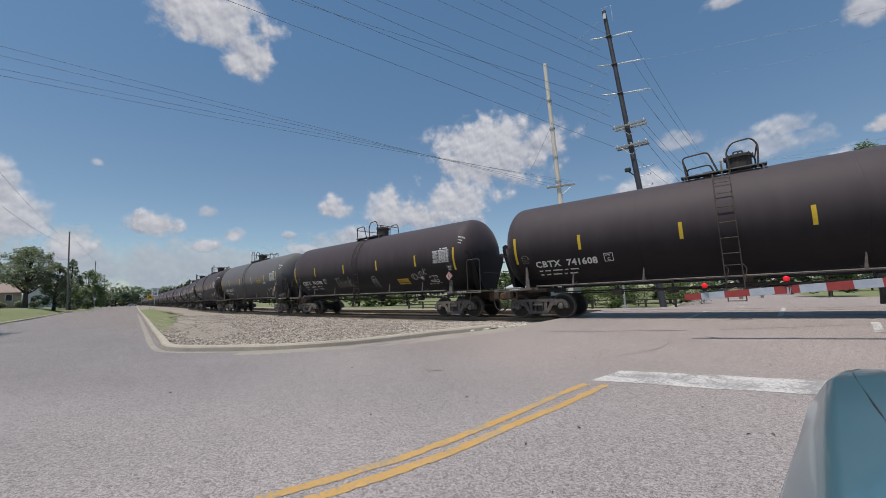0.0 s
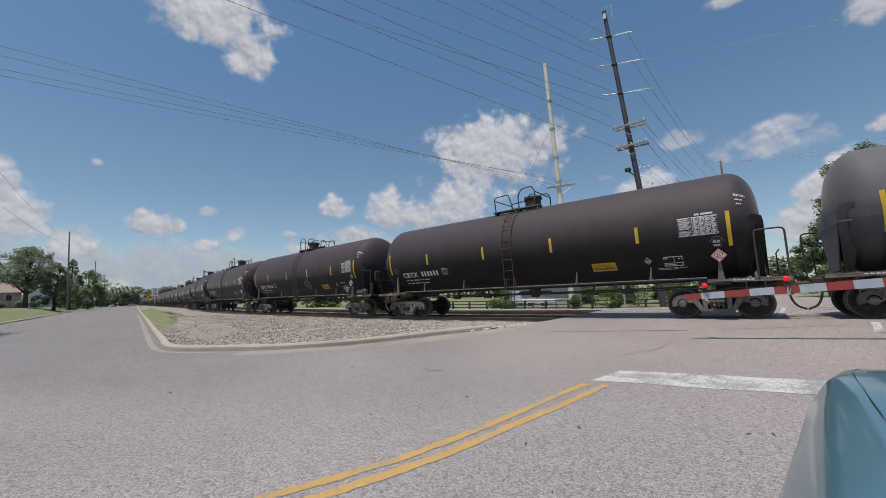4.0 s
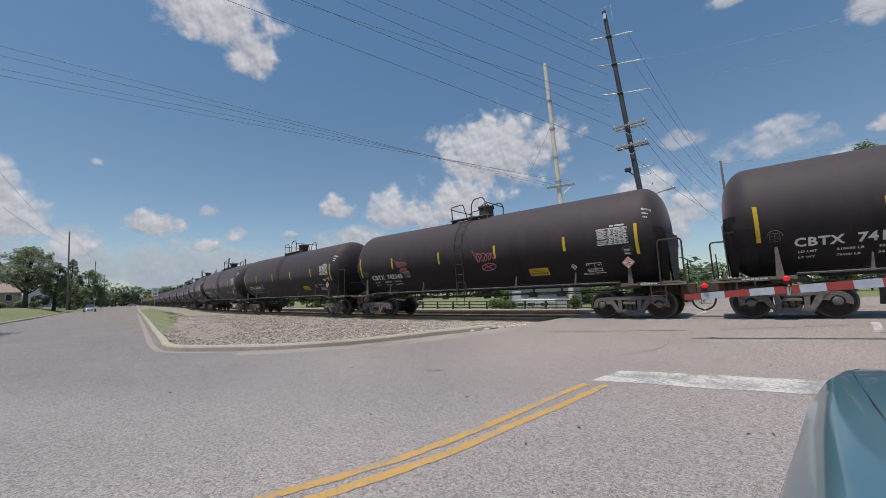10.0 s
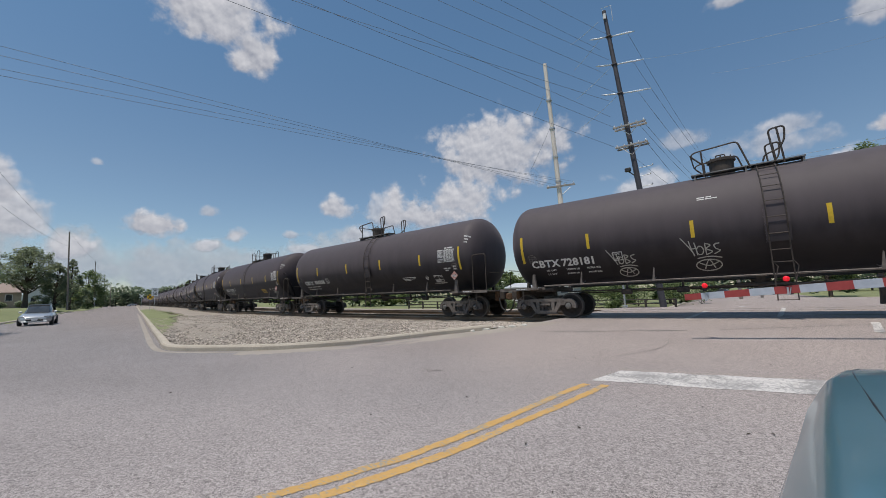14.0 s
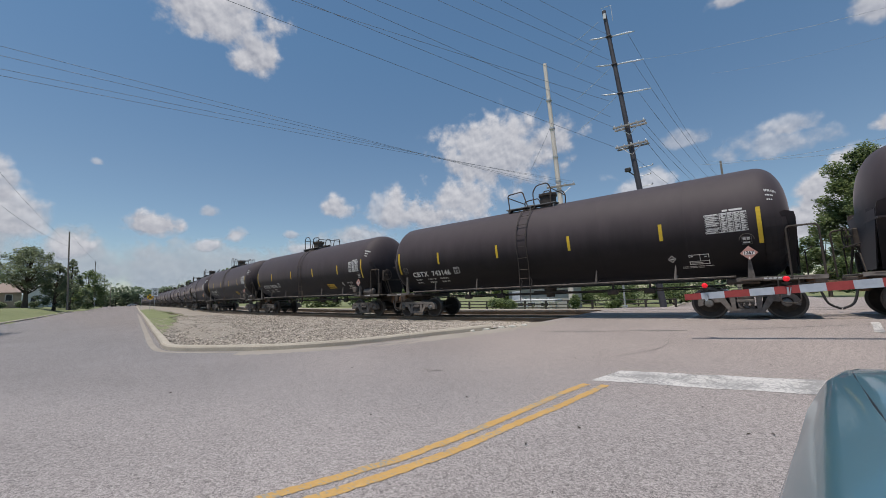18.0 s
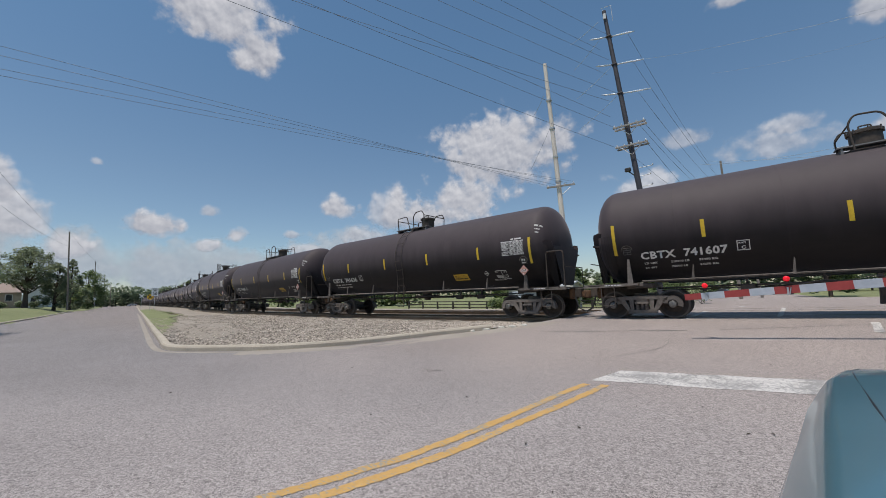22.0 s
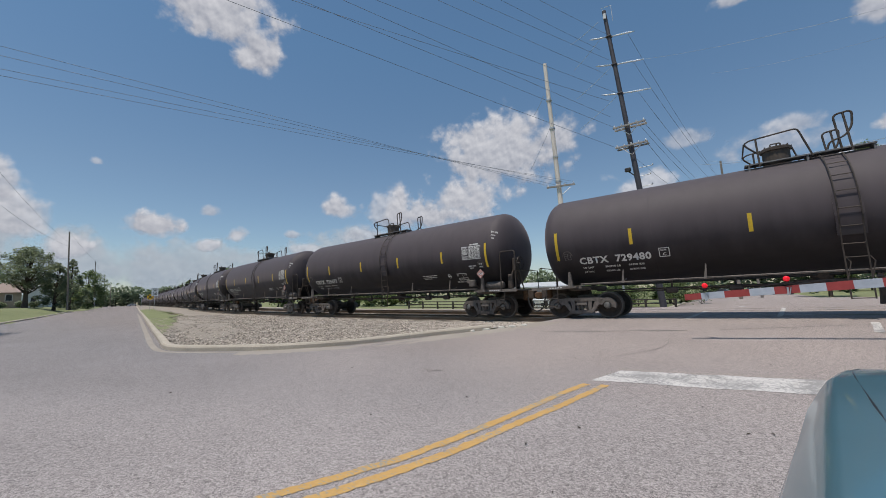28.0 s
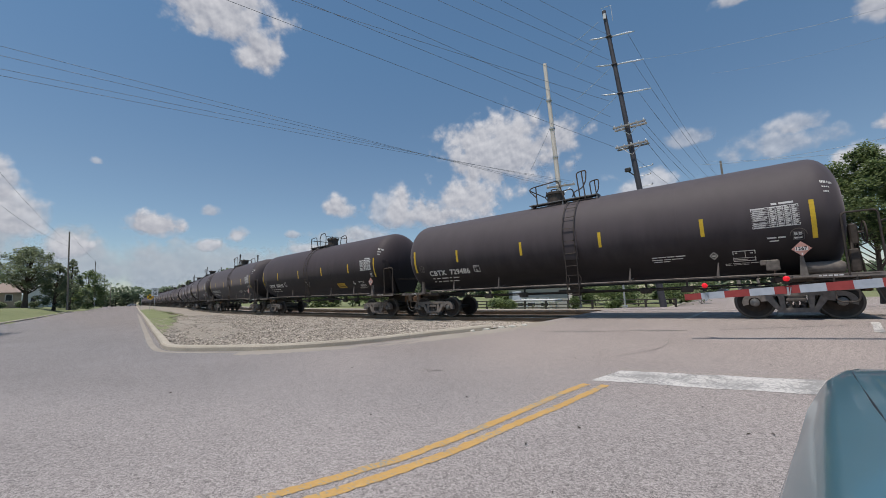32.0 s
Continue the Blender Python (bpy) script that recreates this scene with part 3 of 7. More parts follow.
def bed(X, Y, Z):
    """Ballast: tie height under the track, shoulders, then falling to the kerb."""
    s, l, z = lateral_of(X, Y)
    top = z - 0.17
    a = np.maximum(-l - 1.45, l - 6.0)
    low = np.where(l < 0, Z, lay(X, Y)) + 0.04
    w = smooth01(a / 2.6)
    n = np.array([noise.noise(Vector((float(p), float(q), 0))) for p, q in zip(X.ravel() * 1.3, Y.ravel() * 1.3)]).reshape(X.shape)
    return top * (1 - w) + np.minimum(low, top + 0.1) * w + 0.03 * n


gxs = spaced(-420, -5.42, 0.16, 10, -5.4)
side = np.interp(gxs, _TX, _TY)
sheet("gravel_bed", gxs, across(KERB, gxs) + 0.16, side + 8.5, 90, 0.09, "gravel", "pale grey and tan crushed stone ballast", category="gravel", warp=bed, rough=0.006)
gxr = np.concatenate([np.arange(9.7, 60, 1.2), np.arange(60, 460, 10)])
sider = np.interp(gxr, _TX, _TY)
sheet("gravel_bed_beyond", gxr, sider - 3.2, sider + 8.5, 30, 0.02, "gravel", "grey crushed stone ballast", category="gravel", warp=bed)

# loose stones
rng = random.Random(11)
stones = Shape()
ICO = [(0, 0, -1), (0.72, -0.53, -0.45), (-0.28, -0.85, -0.45), (-0.89, 0, -0.45), (-0.28, 0.85, -0.45), (0.72, 0.53, -0.45), (0.28, -0.85, 0.45), (-0.72, -0.53, 0.45), (-0.72, 0.53, 0.45), (0.28, 0.85, 0.45), (0.89, 0, 0.45), (0, 0, 1)]
ICF = [(0, 1, 2), (1, 0, 5), (0, 2, 3), (0, 3, 4), (0, 4, 5), (1, 5, 10), (2, 1, 6), (3, 2, 7), (4, 3, 8), (5, 4, 9), (1, 10, 6), (2, 6, 7), (3, 7, 8), (4, 8, 9), (5, 9, 10), (6, 10, 11), (7, 6, 11), (8, 7, 11), (9, 8, 11), (10, 9, 11)]
px, py = [], []
while len(px) < 48000:
    x = -5.5 - 30.0 * rng.random() ** 1.7
    lo_, hi_ = float(across(KERB, x)) + 0.2, float(np.interp(x, _TX, _TY)) - 0.9
    y = lo_ + (hi_ - lo_) * rng.random()
    bare = float(np.interp(x, [-40, -26, -19, -15, -13.5], [13.4, 9.5, 7.5, 6.2, 5.4]))     # a worn track without stones
    wide = (1.0 + 1.3 * min(1.0, max(0.0, (-18 - x) / 12.0))) * min(1.0, max(0.0, (-12.8 - x) / 3.0)) * (1 + 0.5 * noise.noise(Vector((x * 0.7, y * 0.7, 3.0))))
    if abs(y - bare) < wide and rng.random() < 0.86:
        continue
    px.append(x), py.append(y)
px, py = np.array(px), np.array(py)
pz = bed(px, py, lay(px, py) + 0.09)
for x, y, z in zip(px, py, pz):
    r = rng.uniform(0.013, 0.030) * (1.35 if rng.random() < 0.1 else 1.0)
    a, e, h = rng.uniform(0, 6.3), rng.uniform(0.7, 1.3), rng.uniform(0.5, 0.85)
    ca, sa = math.cos(a), math.sin(a)
    stones.add([(x + r * (p * e * ca - q * sa), y + r * (p * e * sa + q * ca), z + r * (w * h + 0.25) + 0.004) for p, q, w in ICO], ICF)
me = bpy.data.meshes.new("ballast_stones")
me.from_pydata(stones.v, [], stones.f)
me.materials.append(MAT["stone"])
tagged(new("ballast_stones", me), "loose pale crushed stones lying on the ballast", "stones", kind="stuff")


def resample(line, step, a, b):
    """Points at even steps along the part of a line between two x."""
    pts = [Vector((x, float(across(line, x)), 0)) for x in np.arange(a, b, 0.02 if b - a < 60 else 0.2)]
    out, d = [pts[0]], 0.0
    for p, q in zip(pts, pts[1:]):
        d += (q - p).length
        if d >= step:
            out.append(q)
            d = 0.0
    return out


def kerb(name, line, a, b, piece, sign, label):
    """A kerb in cast lengths with open joints; sign: which side of the line it stands on."""
    top = thing(name, label, "kerb", kind="structure")
    pts = resample(line, 0.5, a, b)
    k = max(2, int(piece / 0.5))
    for i in range(0, len(pts) - 1, k):
        seg = pts[i:i + k + 1]
        if len(seg) < 2:
            continue
        rows = []
        for j, p in enumerate(seg):
            q0, q1 = seg[max(j - 1, 0)], seg[min(j + 1, len(seg) - 1)]
            t = (q1 - q0).normalized()
            nrm = Vector((-t.y, t.x, 0)) * sign
            c = p + t * (0.004 if j == 0 else -0.004 if j == len(seg) - 1 else 0)
            z = float(lay(c.x, c.y))
            rows.append([(c + nrm * o) + Vector((0, 0, z + h)) for o, h in ((0, -0.1), (0.0, 0.10), (0.035, 0.145), (0.17, 0.15), (0.2, 0.13), (0.2, -0.1))])
        sh = Shape().grid(rows)
        for r in (rows[0], rows[-1]):
            sh.add(r, [tuple(range(6))])
        part("kerb_section", sh, "concrete", top, smooth=30)
    return top


kerb("kerb_island", KERB, -60, -5.9, 3.0, 1, "worn tan concrete kerb round the gravel island")
kerb("kerb_island_far", KERB, -260, -60, 10.0, 1, "tan concrete kerb along the far street")
kerb("kerb_lawn", VERGE, -170, -24, 4.0, -1, "grey concrete kerb below the lawn")


def ribbon(name, pts, width, raise_by, mat, label, category, step=0.35, ragged=0.0, kind="structure", skew=0.0):
    """A painted or poured strip along points in plan."""
    ps = [Vector((p[0], p[1], 0)) for p in pts]
    fine = []
    for p, q in zip(ps, ps[1:]):
        n = max(1, int((q - p).length / step))
        fine += [p.lerp(q, i / n) for i in range(n)]
    fine.append(ps[-1])
    rg = random.Random(len(pts) * 7 + int(width * 1000))
    rows = []
    for i, p in enumerate(fine):
        t = (fine[min(i + 1, len(fine) - 1)] - fine[max(i - 1, 0)]).normalized()
        nrm = Vector((-t.y, t.x, 0))
        row = []
        for k in range(5):
            o = (k / 4 - 0.5) * width + rg.uniform(-ragged, ragged)
            c = p + nrm * o + t * (skew * o)
            row.append((c.x, c.y, float(lay(c.x, c.y)) + raise_by))
        rows.append(row)
    return solid(name, Shape().grid(rows), mat, label, category, kind=kind)


ribbon("gutter", [(-60, 15.75), (-40.4, 10.8), (-21.0, 5.86), (-15.6, 4.48), (-13.95, 4.1), (-13.2, 3.96), (-12.55, 3.94), (-11.8, 4.14), (-10.8, 4.65), (-9.72, 5.36), (-9.12, 6.08), (-8.42, 7.13), (-7.75, 8.15), (-7.15, 9.05), (-6.4, 9.85)], 0.17, 0.005, "dust", "dusty tan concrete gutter along the kerb", "gutter", ragged=0.015)
ribbon("dusty_apron", [(-10.2, 4.75), (-9.2, 5.75), (-8.35, 6.95), (-7.6, 8.05), (-6.9, 9.0), (-6.1, 10.2), (-5.5, 11.4), (-5.0, 12.6)], 0.75, 0.003, "dust", "tan dust washed onto the road beside the kerb", "dust", ragged=0.1, step=0.12)
# road markings
for pts in ([(-1.81, 5.7), (-1.92, 5.13), (-2.07, 3.83), (-2.2, 2.97), (-2.32, 2.4), (-2.48, 1.93), (-2.62, 1.56), (-4.74, -4.05)],
            [(-1.57, 5.76), (-1.73, 4.6), (-1.92, 3.54), (-2.04, 2.76), (-2.18, 2.22), (-2.32, 1.8), (-4.22, -3.89)]):
    ribbon("centre_line", pts, 0.105, 0.004, "yellow_paint", "worn yellow line of a double centre marking", "marking", ragged=0.011, step=0.05)
ribbon("stop_line", [(-1.72, 6.42), (-0.6, 6.62), (0.8, 6.92), (3.4, 7.4)], 0.86, 0.004, "white_paint", "cracked white stop line across the lane", "marking", ragged=0.02, step=0.12, skew=0.42)
for pts, w in (([(-1.32, 14.2), (-1.02, 18.7)], 0.15), ([(0.97, 15.3), (1.5, 20.9)], 0.14), ([(2.2, 11.4), (2.5, 13.2)], 0.14), ([(0.1, 22), (0.9, 30)], 0.15), ([(5.6, 24), (7.4, 44)], 0.16)):
    ribbon("edge_marking", pts, w, 0.006, "white_paint", "worn white road marking by the crossing", "marking", ragged=0.008, step=0.15)
# tar seams and cracks
for pts, w in (([(-4.6, 10.6), (-3.83, 10.55), (-2.4, 10.95), (-1.05, 11.23)], 0.05), ([(-0.4, 11.45), (0.8, 11.9), (2.22, 12.61), (3.4, 13.0)], 0.03),
               ([(-2.0, 8.0), (-1.65, 8.45), (-1.42, 8.8), (-1.3, 9.2), (-1.25, 9.6), (-1.3, 10.0)], 0.013),
               ([(-7.72, 5.6), (-7.62, 5.45), (-7.55, 5.25)], 0.022), ([(-4.65, 5.5), (-4.5, 5.42), (-4.36, 5.42), (-4.22, 5.5)], 0.022), ([(-4.5, 5.42), (-4.4, 5.3), (-4.3, 5.27)], 0.018), ([(-4.62, 5.35), (-4.5, 5.3), (-4.42, 5.2)], 0.016),
               ([(-30, 2.5), (-26, 1.9), (-22, 1.2)], 0.05)):
    ribbon("tar_seam", pts, w, 0.005, "tar" if w in (0.05, 0.022) and pts[0][0] > -1.0 else "faint", "tar-filled crack in the worn asphalt", "seam", ragged=w * 0.35, step=0.06)


for i, (x, y) in enumerate(((0.15, 4.6), (-0.05, 4.5), (-1.3, 3.9), (-0.4, 5.2), (-1.0, 4.9), (-2.9, 4.2), (-3.4, 3.1), (-1.1, 2.6), (-0.1, 2.9), (-4.6, 3.6), (-5.9, 4.9), (0.3, 8.1), (-2.6, 7.6), (-1.6, 3.2), (-6.8, 2.2))):
    q = random.Random(i)
    sh = Shape()
    for k in range(1):
        a, r = q.uniform(0, 6.3), q.uniform(0.012, 0.032)
        cx, cy, cz = x + q.uniform(-.04, .04), y + q.uniform(-.04, .04), float(lay(x, y)) + 0.006
        sh.add([(cx - r * math.cos(a), cy - r * math.sin(a), cz), (cx + 0.4 * r * math.sin(a), cy - 0.4 * r * math.cos(a), cz + 0.012), (cx + r * math.cos(a), cy + r * math.sin(a), cz + 0.004), (cx - 0.4 * r * math.sin(a), cy + 0.4 * r * math.cos(a), cz + 0.012)], [(0, 1, 2), (0, 2, 3)])
    solid("dead_leaf", sh, "dead_leaf", "small dry leaf lying on the asphalt", "leaf", group="litter on the road")
for i, (x, y, w, a) in enumerate(((-6.35, 10.5, 0.28, 35), (-6.0, 10.9, 0.2, 10), (-5.75, 11.15, 0.24, 60), (-6.6, 10.15, 0.16, 0), (-5.5, 11.5, 0.18, 25))):
    solid("kerb_fragment", Shape().box(0, 0, 0.04, w, w * 0.6, 0.12, cut=0.03), "concrete_pale", "broken pale piece of concrete kerb", "concrete piece", "broken kerb", at=pose(x, y, float(lay(x, y)) - 0.035, q.uniform(-8, 8), 6, a))


def rails(first, name, label):
    """A track of two rails at a lateral offset, with ties outside the crossing."""
    tr = thing(name, label, "railway track", kind="structure")
    prof = [(-0.07, -0.165), (0.07, -0.165), (0.07, -0.15), (0.012, -0.13), (0.012, -0.045), (0.036, -0.035), (0.036, -0.004), (0.028, 0.0), (-0.028, 0.0), (-0.036, -0.004), (-0.036, -0.035), (-0.012, -0.045), (-0.012, -0.13), (-0.07, -0.15)]
    ss = np.concatenate([np.arange(-420, -90, 12), np.arange(-90, 24, 1.5), np.arange(24, 460, 8)])
    for off in (-0.7535, 0.7535):
        rows = [[on_track(s, first + off + o, h + 0.004) for o, h in prof + prof[:1]] for s in ss]
        part("rail", Shape().grid(rows), "rail", tr, "rusty steel rail", smooth=30)
        part("railhead", Shape().grid([[on_track(s, first + off + o, 0.0065) for o in (-0.027, 0.027)] for s in ss]), "rail_top", tr, "polished bright running surface")
        part("flangeway", Shape().grid([[on_track(s, first + off + o, 0.003) for o in (0.04, 0.11)] for s in np.arange(-5.3, 9.7, 0.5)]), "rubber", tr, "dark rubber flangeway strip")
    tie = Shape().box(0, 0, 0, 0.22, 2.6, 0.16, cut=0.015).mesh("tie", "tie")
    for i, s in enumerate(np.concatenate([np.arange(-75, -5.9, 0.52), np.arange(10.2, 24, 0.52)])):
        a, b = on_track(s, first), on_track(s + 0.1, first)
        z = rng.uniform(-0.015, 0.008)
        part("tie", tie, "tie", tr, at=pose(a.x, a.y, a.z - 0.235 + z, 0, 0, math.degrees(math.atan2(b.y - a.y, b.x - a.x)) + rng.uniform(-1.5, 1.5)))
    return tr


rails(0.0, "track_1", "steel rails on dark timber ties in stone ballast")
rails(4.4, "track_2", "second railway track parallel to the first")


def blades(name, spots, label, size=0.07, wide=0.012):
    """Grass blades standing at places given as x, y."""
    sh = Shape()
    rg = random.Random(3)
    for x, y in spots:
        z = float(lay(x, y)) + 0.02
        a, h = rg.uniform(0, 6.3), size * rg.uniform(0.5, 1.5)
        dx, dy, bx, by = math.cos(a) * wide, math.sin(a) * wide, rg.uniform(-0.5, 0.5) * h, rg.uniform(-0.5, 0.5) * h
        sh.add([(x - dx, y - dy, z), (x + dx, y + dy, z), (x + bx, y + by, z + h)], [(0, 1, 2)])
    me = bpy.data.meshes.new(name)
    me.from_pydata(sh.v, [], sh.f)
    me.materials.append(MAT["blade"])
    return tagged(new(name, me), label, "grass", kind="stuff")


xg = spaced(-90, -17.5, 0.3, 3, -17)
sheet("grass_strip", xg, across(KERB, xg) + 0.2, across(KERB, xg) + 0.2 + np.clip((-17.5 - xg) * 0.12, 0.02, 2.2) * np.random.RandomState(8).uniform(0.6, 1.15, len(xg)), 12, 0.15, "grass", "thin green grass strip behind the kerb", category="grass")
spots = []
for _ in range(3500):
    x = -17.5 - 50 * rng.random() ** 1.5
    spots.append((x, float(across(KERB, x)) + 0.2 + min(2.3, (-17.5 - x) * 0.13) * rng.random()))
for _ in range(2500):
    x = -17.0 - 40 * rng.random() ** 1.4
    spots.append((x, float(across(KERB, x)) + max(0.25, 0.1 + min(2.3, (-16.6 - x) * 0.13) + rng.gauss(0, 0.25))))
blades("grass_strip_blades", spots, "tufts of green grass along the kerb", 0.09, 0.013)


# ---- tank cars ----
CAR, BASE, HALF, ZC, RAD = 16.955, 12.9, 7.72, 2.88, 1.67   # over couplers, truck centres, half tank, tank axis, tank radius
SPEED, START = 10.972, -7.82                                 # metres a second; tank end of the first car at the start


def round_head(sign, depth, rim, n=10):
    """Rings of (along, radius) from the barrel to the middle of an end."""
    out = []
    for i in range(n + 1):
        a = math.pi / 2 * i / n
        out.append((sign * (HALF - depth + depth * math.sin(a)), max(0.02, RAD * math.cos(a) ** rim)))
    return out


def tank_mesh(name, kind, mat):
    if kind == "round":
        left, right = round_head(-1, 0.72, 0.72), round_head(1, 0.72, 0.72)
    else:
        left = round_head(-1, 0.66, 0.62)
        right = [(-a, r) for a, r in left]
    prof = left[::-1] + [(x, RAD) for x in np.linspace(-HALF + 1.2, HALF - 1.2, 9)] + right
    return Shape().lathe(prof, "x", 64, (0, 0, ZC)).mesh(name, mat, 35)


def skin(x, z, out=0.006):
    """A place on the road side of the tank."""
    return Vector((x, -math.sqrt(max(0.0, RAD ** 2 - (z - ZC) ** 2)) * (1 + out / RAD), z))


def patch(sh, x0, x1, z0, z1, out=0.006, n=4):
    """A rectangle that follows the tank's side."""
    t0, t1 = math.asin((z0 - ZC) / RAD), math.asin((z1 - ZC) / RAD)
    rows = []
    for i in range(n + 1):
        a = t0 + (t1 - t0) * i / n
        rows.append([(x, -(RAD + out) * math.cos(a), ZC + (RAD + out) * math.sin(a)) for x in (x0, x1)])
    return sh.grid(rows)


def outline(sh, x0, x1, z0, z1, w=0.02, out=0.006):
    for a in ((x0, x1, z0, z0 + w), (x0, x1, z1 - w, z1), (x0, x0 + w, z0 + w, z1 - w), (x1 - w, x1, z0 + w, z1 - w)):
        patch(sh, *a, out=out, n=1)
    return sh


def lettering(text, x, z, height, name, mat, spread=1.0, out=0.007, shear=0.0):
    """Writing laid on the tank's side; x, z: its lower left corner."""
    cu = bpy.data.curves.new("letters", "FONT")
    cu.body, cu.size, cu.resolution_u, cu.offset = text, height * 1.4, 2, height * 0.045
    cu.space_character = spread
    ob = bpy.data.objects.new("letters", cu)
    me = bpy.data.meshes.new_from_object(ob)
    bpy.data.objects.remove(ob)
    bpy.data.curves.remove(cu)
    a0 = math.asin(max(-0.99, min(0.99, (z - ZC) / RAD)))
    for v in me.vertices:
        a = a0 + v.co.y / RAD
        v.co = Vector((x + v.co.x, -(RAD + out) * math.cos(a), ZC + (RAD + out) * math.sin(a)))
    me.materials.clear()
    me.materials.append(MAT[mat])
    me.name = name
    return me


def bars(sh, x, z, widths, h=0.035, gap=0.03):
    """Unreadable small writing: bars in a row."""
    for w in widths:
        patch(sh, x, x + w, z, z + h, n=1)
        x += w + gap
    return sh


def scrawl(sh, pts, w=0.035):
    """A hand-drawn stroke through x, z points on the tank's side."""
    fine = []
    for i in range(len(pts) - 1):
        p0, p1, p2, p3 = (Vector(pts[max(0, min(len(pts) - 1, j))]) for j in (i - 1, i, i + 1, i + 2))
        for k in range(6):
            t = k / 6
            fine.append(0.5 * ((2 * p1) + (p2 - p0) * t + (2 * p0 - 5 * p1 + 4 * p2 - p3) * t * t + (3 * p1 - p0 - 3 * p2 + p3) * t ** 3))
    fine.append(Vector(pts[-1]))
    rows = []
    for i, p in enumerate(fine):
        d = fine[min(i + 1, len(fine) - 1)] - fine[max(i - 1, 0)]
        n = Vector((-d.y, d.x)).normalized() * w / 2
        rows.append([skin(p.x + n.x, p.y + n.y, 0.008), skin(p.x - n.x, p.y - n.y, 0.008)])
    return sh.grid(rows)


def side_frame():
    """A cast truck side frame: arched pedestals, top chord, struts and lower tension bar."""
    sh = Shape()
    y0, y1 = -0.09, 0.09
    sh.prism([(-0.78, 0.72), (-0.5, 0.745), (0.5, 0.745), (0.78, 0.72), (0.74, 0.60), (0.5, 0.625), (-0.5, 0.625), (-0.74, 0.60)], y0, y1)
    for k in (-1, 1):
        turn = (lambda q: [(k * a, b) for a, b in (q if k > 0 else q[::-1])])
        sh.prism(turn([(0.50, 0.64), (0.68, 0.60), (0.40, 0.20), (0.34, 0.30)]), y0, y1)
        sh.prism(turn([(0.24, 0.28), (0.34, 0.28), (0.38, 0.64), (0.24, 0.64)]), y0 * 0.9, y1 * 0.9)
        outer = [(0.89 + 0.29 * math.cos(a), 0.457 + 0.27 * math.sin(a)) for a in np.linspace(-0.35, 3.0, 11)]
        inner = [(0.89 + 0.145 * math.cos(a), 0.457 + 0.145 * math.sin(a)) for a in np.linspace(-0.35, 3.0, 11)]
        for i in range(10):
            sh.prism(turn([outer[i], outer[i + 1], inner[i + 1], inner[i]]), y0, y1)
    sh.prism([(-0.44, 0.17), (-0.36, 0.29), (0.36, 0.29), (0.44, 0.17)], y0, y1)
    return sh


def wheelset():
    sh = Shape()
    for s in (-1, 1):
        y = s * 0.735
        prof = [(y - 0.07, 0.12), (y - 0.068, 0.30), (y - 0.07, 0.38), (y - 0.07, 0.455), (y + 0.04 * 0, 0.457), (y + 0.045, 0.455), (y + 0.05, 0.36), (y + 0.02, 0.28), (y + 0.05, 0.12)]
        prof = [(y + (p - y) * s, r) for p, r in prof]
        sh.lathe(prof if s > 0 else prof[::-1], "y", 32)
        sh.lathe([(y - s * 0.09, 0.44), (y - s * 0.088, 0.482), (y - s * 0.06, 0.484), (y - s * 0.058, 0.44)], "y", 32)
    sh.lathe([(-0.95, 0.08), (0.95, 0.08)], "y", 12)
    return sh


def bearing(s):
    sh = Shape()
    if s:
        pr = [(s * 0.9, 0.115), (s * 1.08, 0.115), (s * 1.10, 0.10), (s * 1.115, 0.06), (s * 1.12, 0.02)]
        sh.lathe(pr, "y", 16)
        for k in range(3):
            a = k * 2.094
            sh.lathe([(s * 1.09, 0.022), (s * 1.135, 0.02)], "y", 6, (0.062 * math.cos(a), 0, 0.062 * math.sin(a)))
    return sh


def springs():
    sh = Shape()
    for x in (-0.14, 0.0, 0.14):
        path = [(x + 0.055 * math.cos(a), 0.055 * math.sin(a), 0.28 + 0.20 * i / 30) for i, a in enumerate(np.linspace(0, 10 * math.pi, 31))]
        sh.tube(path, 0.014, 4)
    sh.box(0, 0, 0.52, 0.42, 0.2, 0.07, cut=0.01)
    return sh


M_FRAME, M_WHEEL, M_BEAR, M_SPRING = side_frame().mesh("side_frame", "truck", 30), wheelset().mesh("wheelset", "wheel", 30), {s: bearing(s).mesh("bearing", "tread", 30) for s in (-1, 1)}, springs().mesh("spring_nest", "truck", 40)
M_BOLSTER = Shape().box(0, 0, 0.62, 0.38, 2.1, 0.2, cut=0.03).box(0, 0, 0.78, 0.7, 0.7, 0.12, cut=0.03).tube([(-0.45, 0.9, 0.34), (-0.45, -0.9, 0.34)], 0.05).tube([(0.45, 0.9, 0.34), (0.45, -0.9, 0.34)], 0.05).mesh("truck", "truck", 30)


def truck(parent, x, name="truck"):
    t = part(name, M_BOLSTER, "truck", parent, "dirty cast-steel freight truck", at=pose(x, 0, 0))
    for s in (-1, 1):
        part("side_frame", M_FRAME, "truck", t, at=pose(0, s * 1.0, 0, 0, 0, 0))
        part("spring_nest", M_SPRING, "truck", t, at=pose(0, s * 1.0, 0))
    for a in (-0.89, 0.89):
        part("wheelset", M_WHEEL, "wheel", t, "dark steel wheels with worn treads", at=pose(a, 0, 0.457))
        for s in (-1, 1):
            part("bearing_cap", M_BEAR[s], "tread", t, "pale grease-stained bearing cap", at=pose(a, 0, 0.457))
    return t


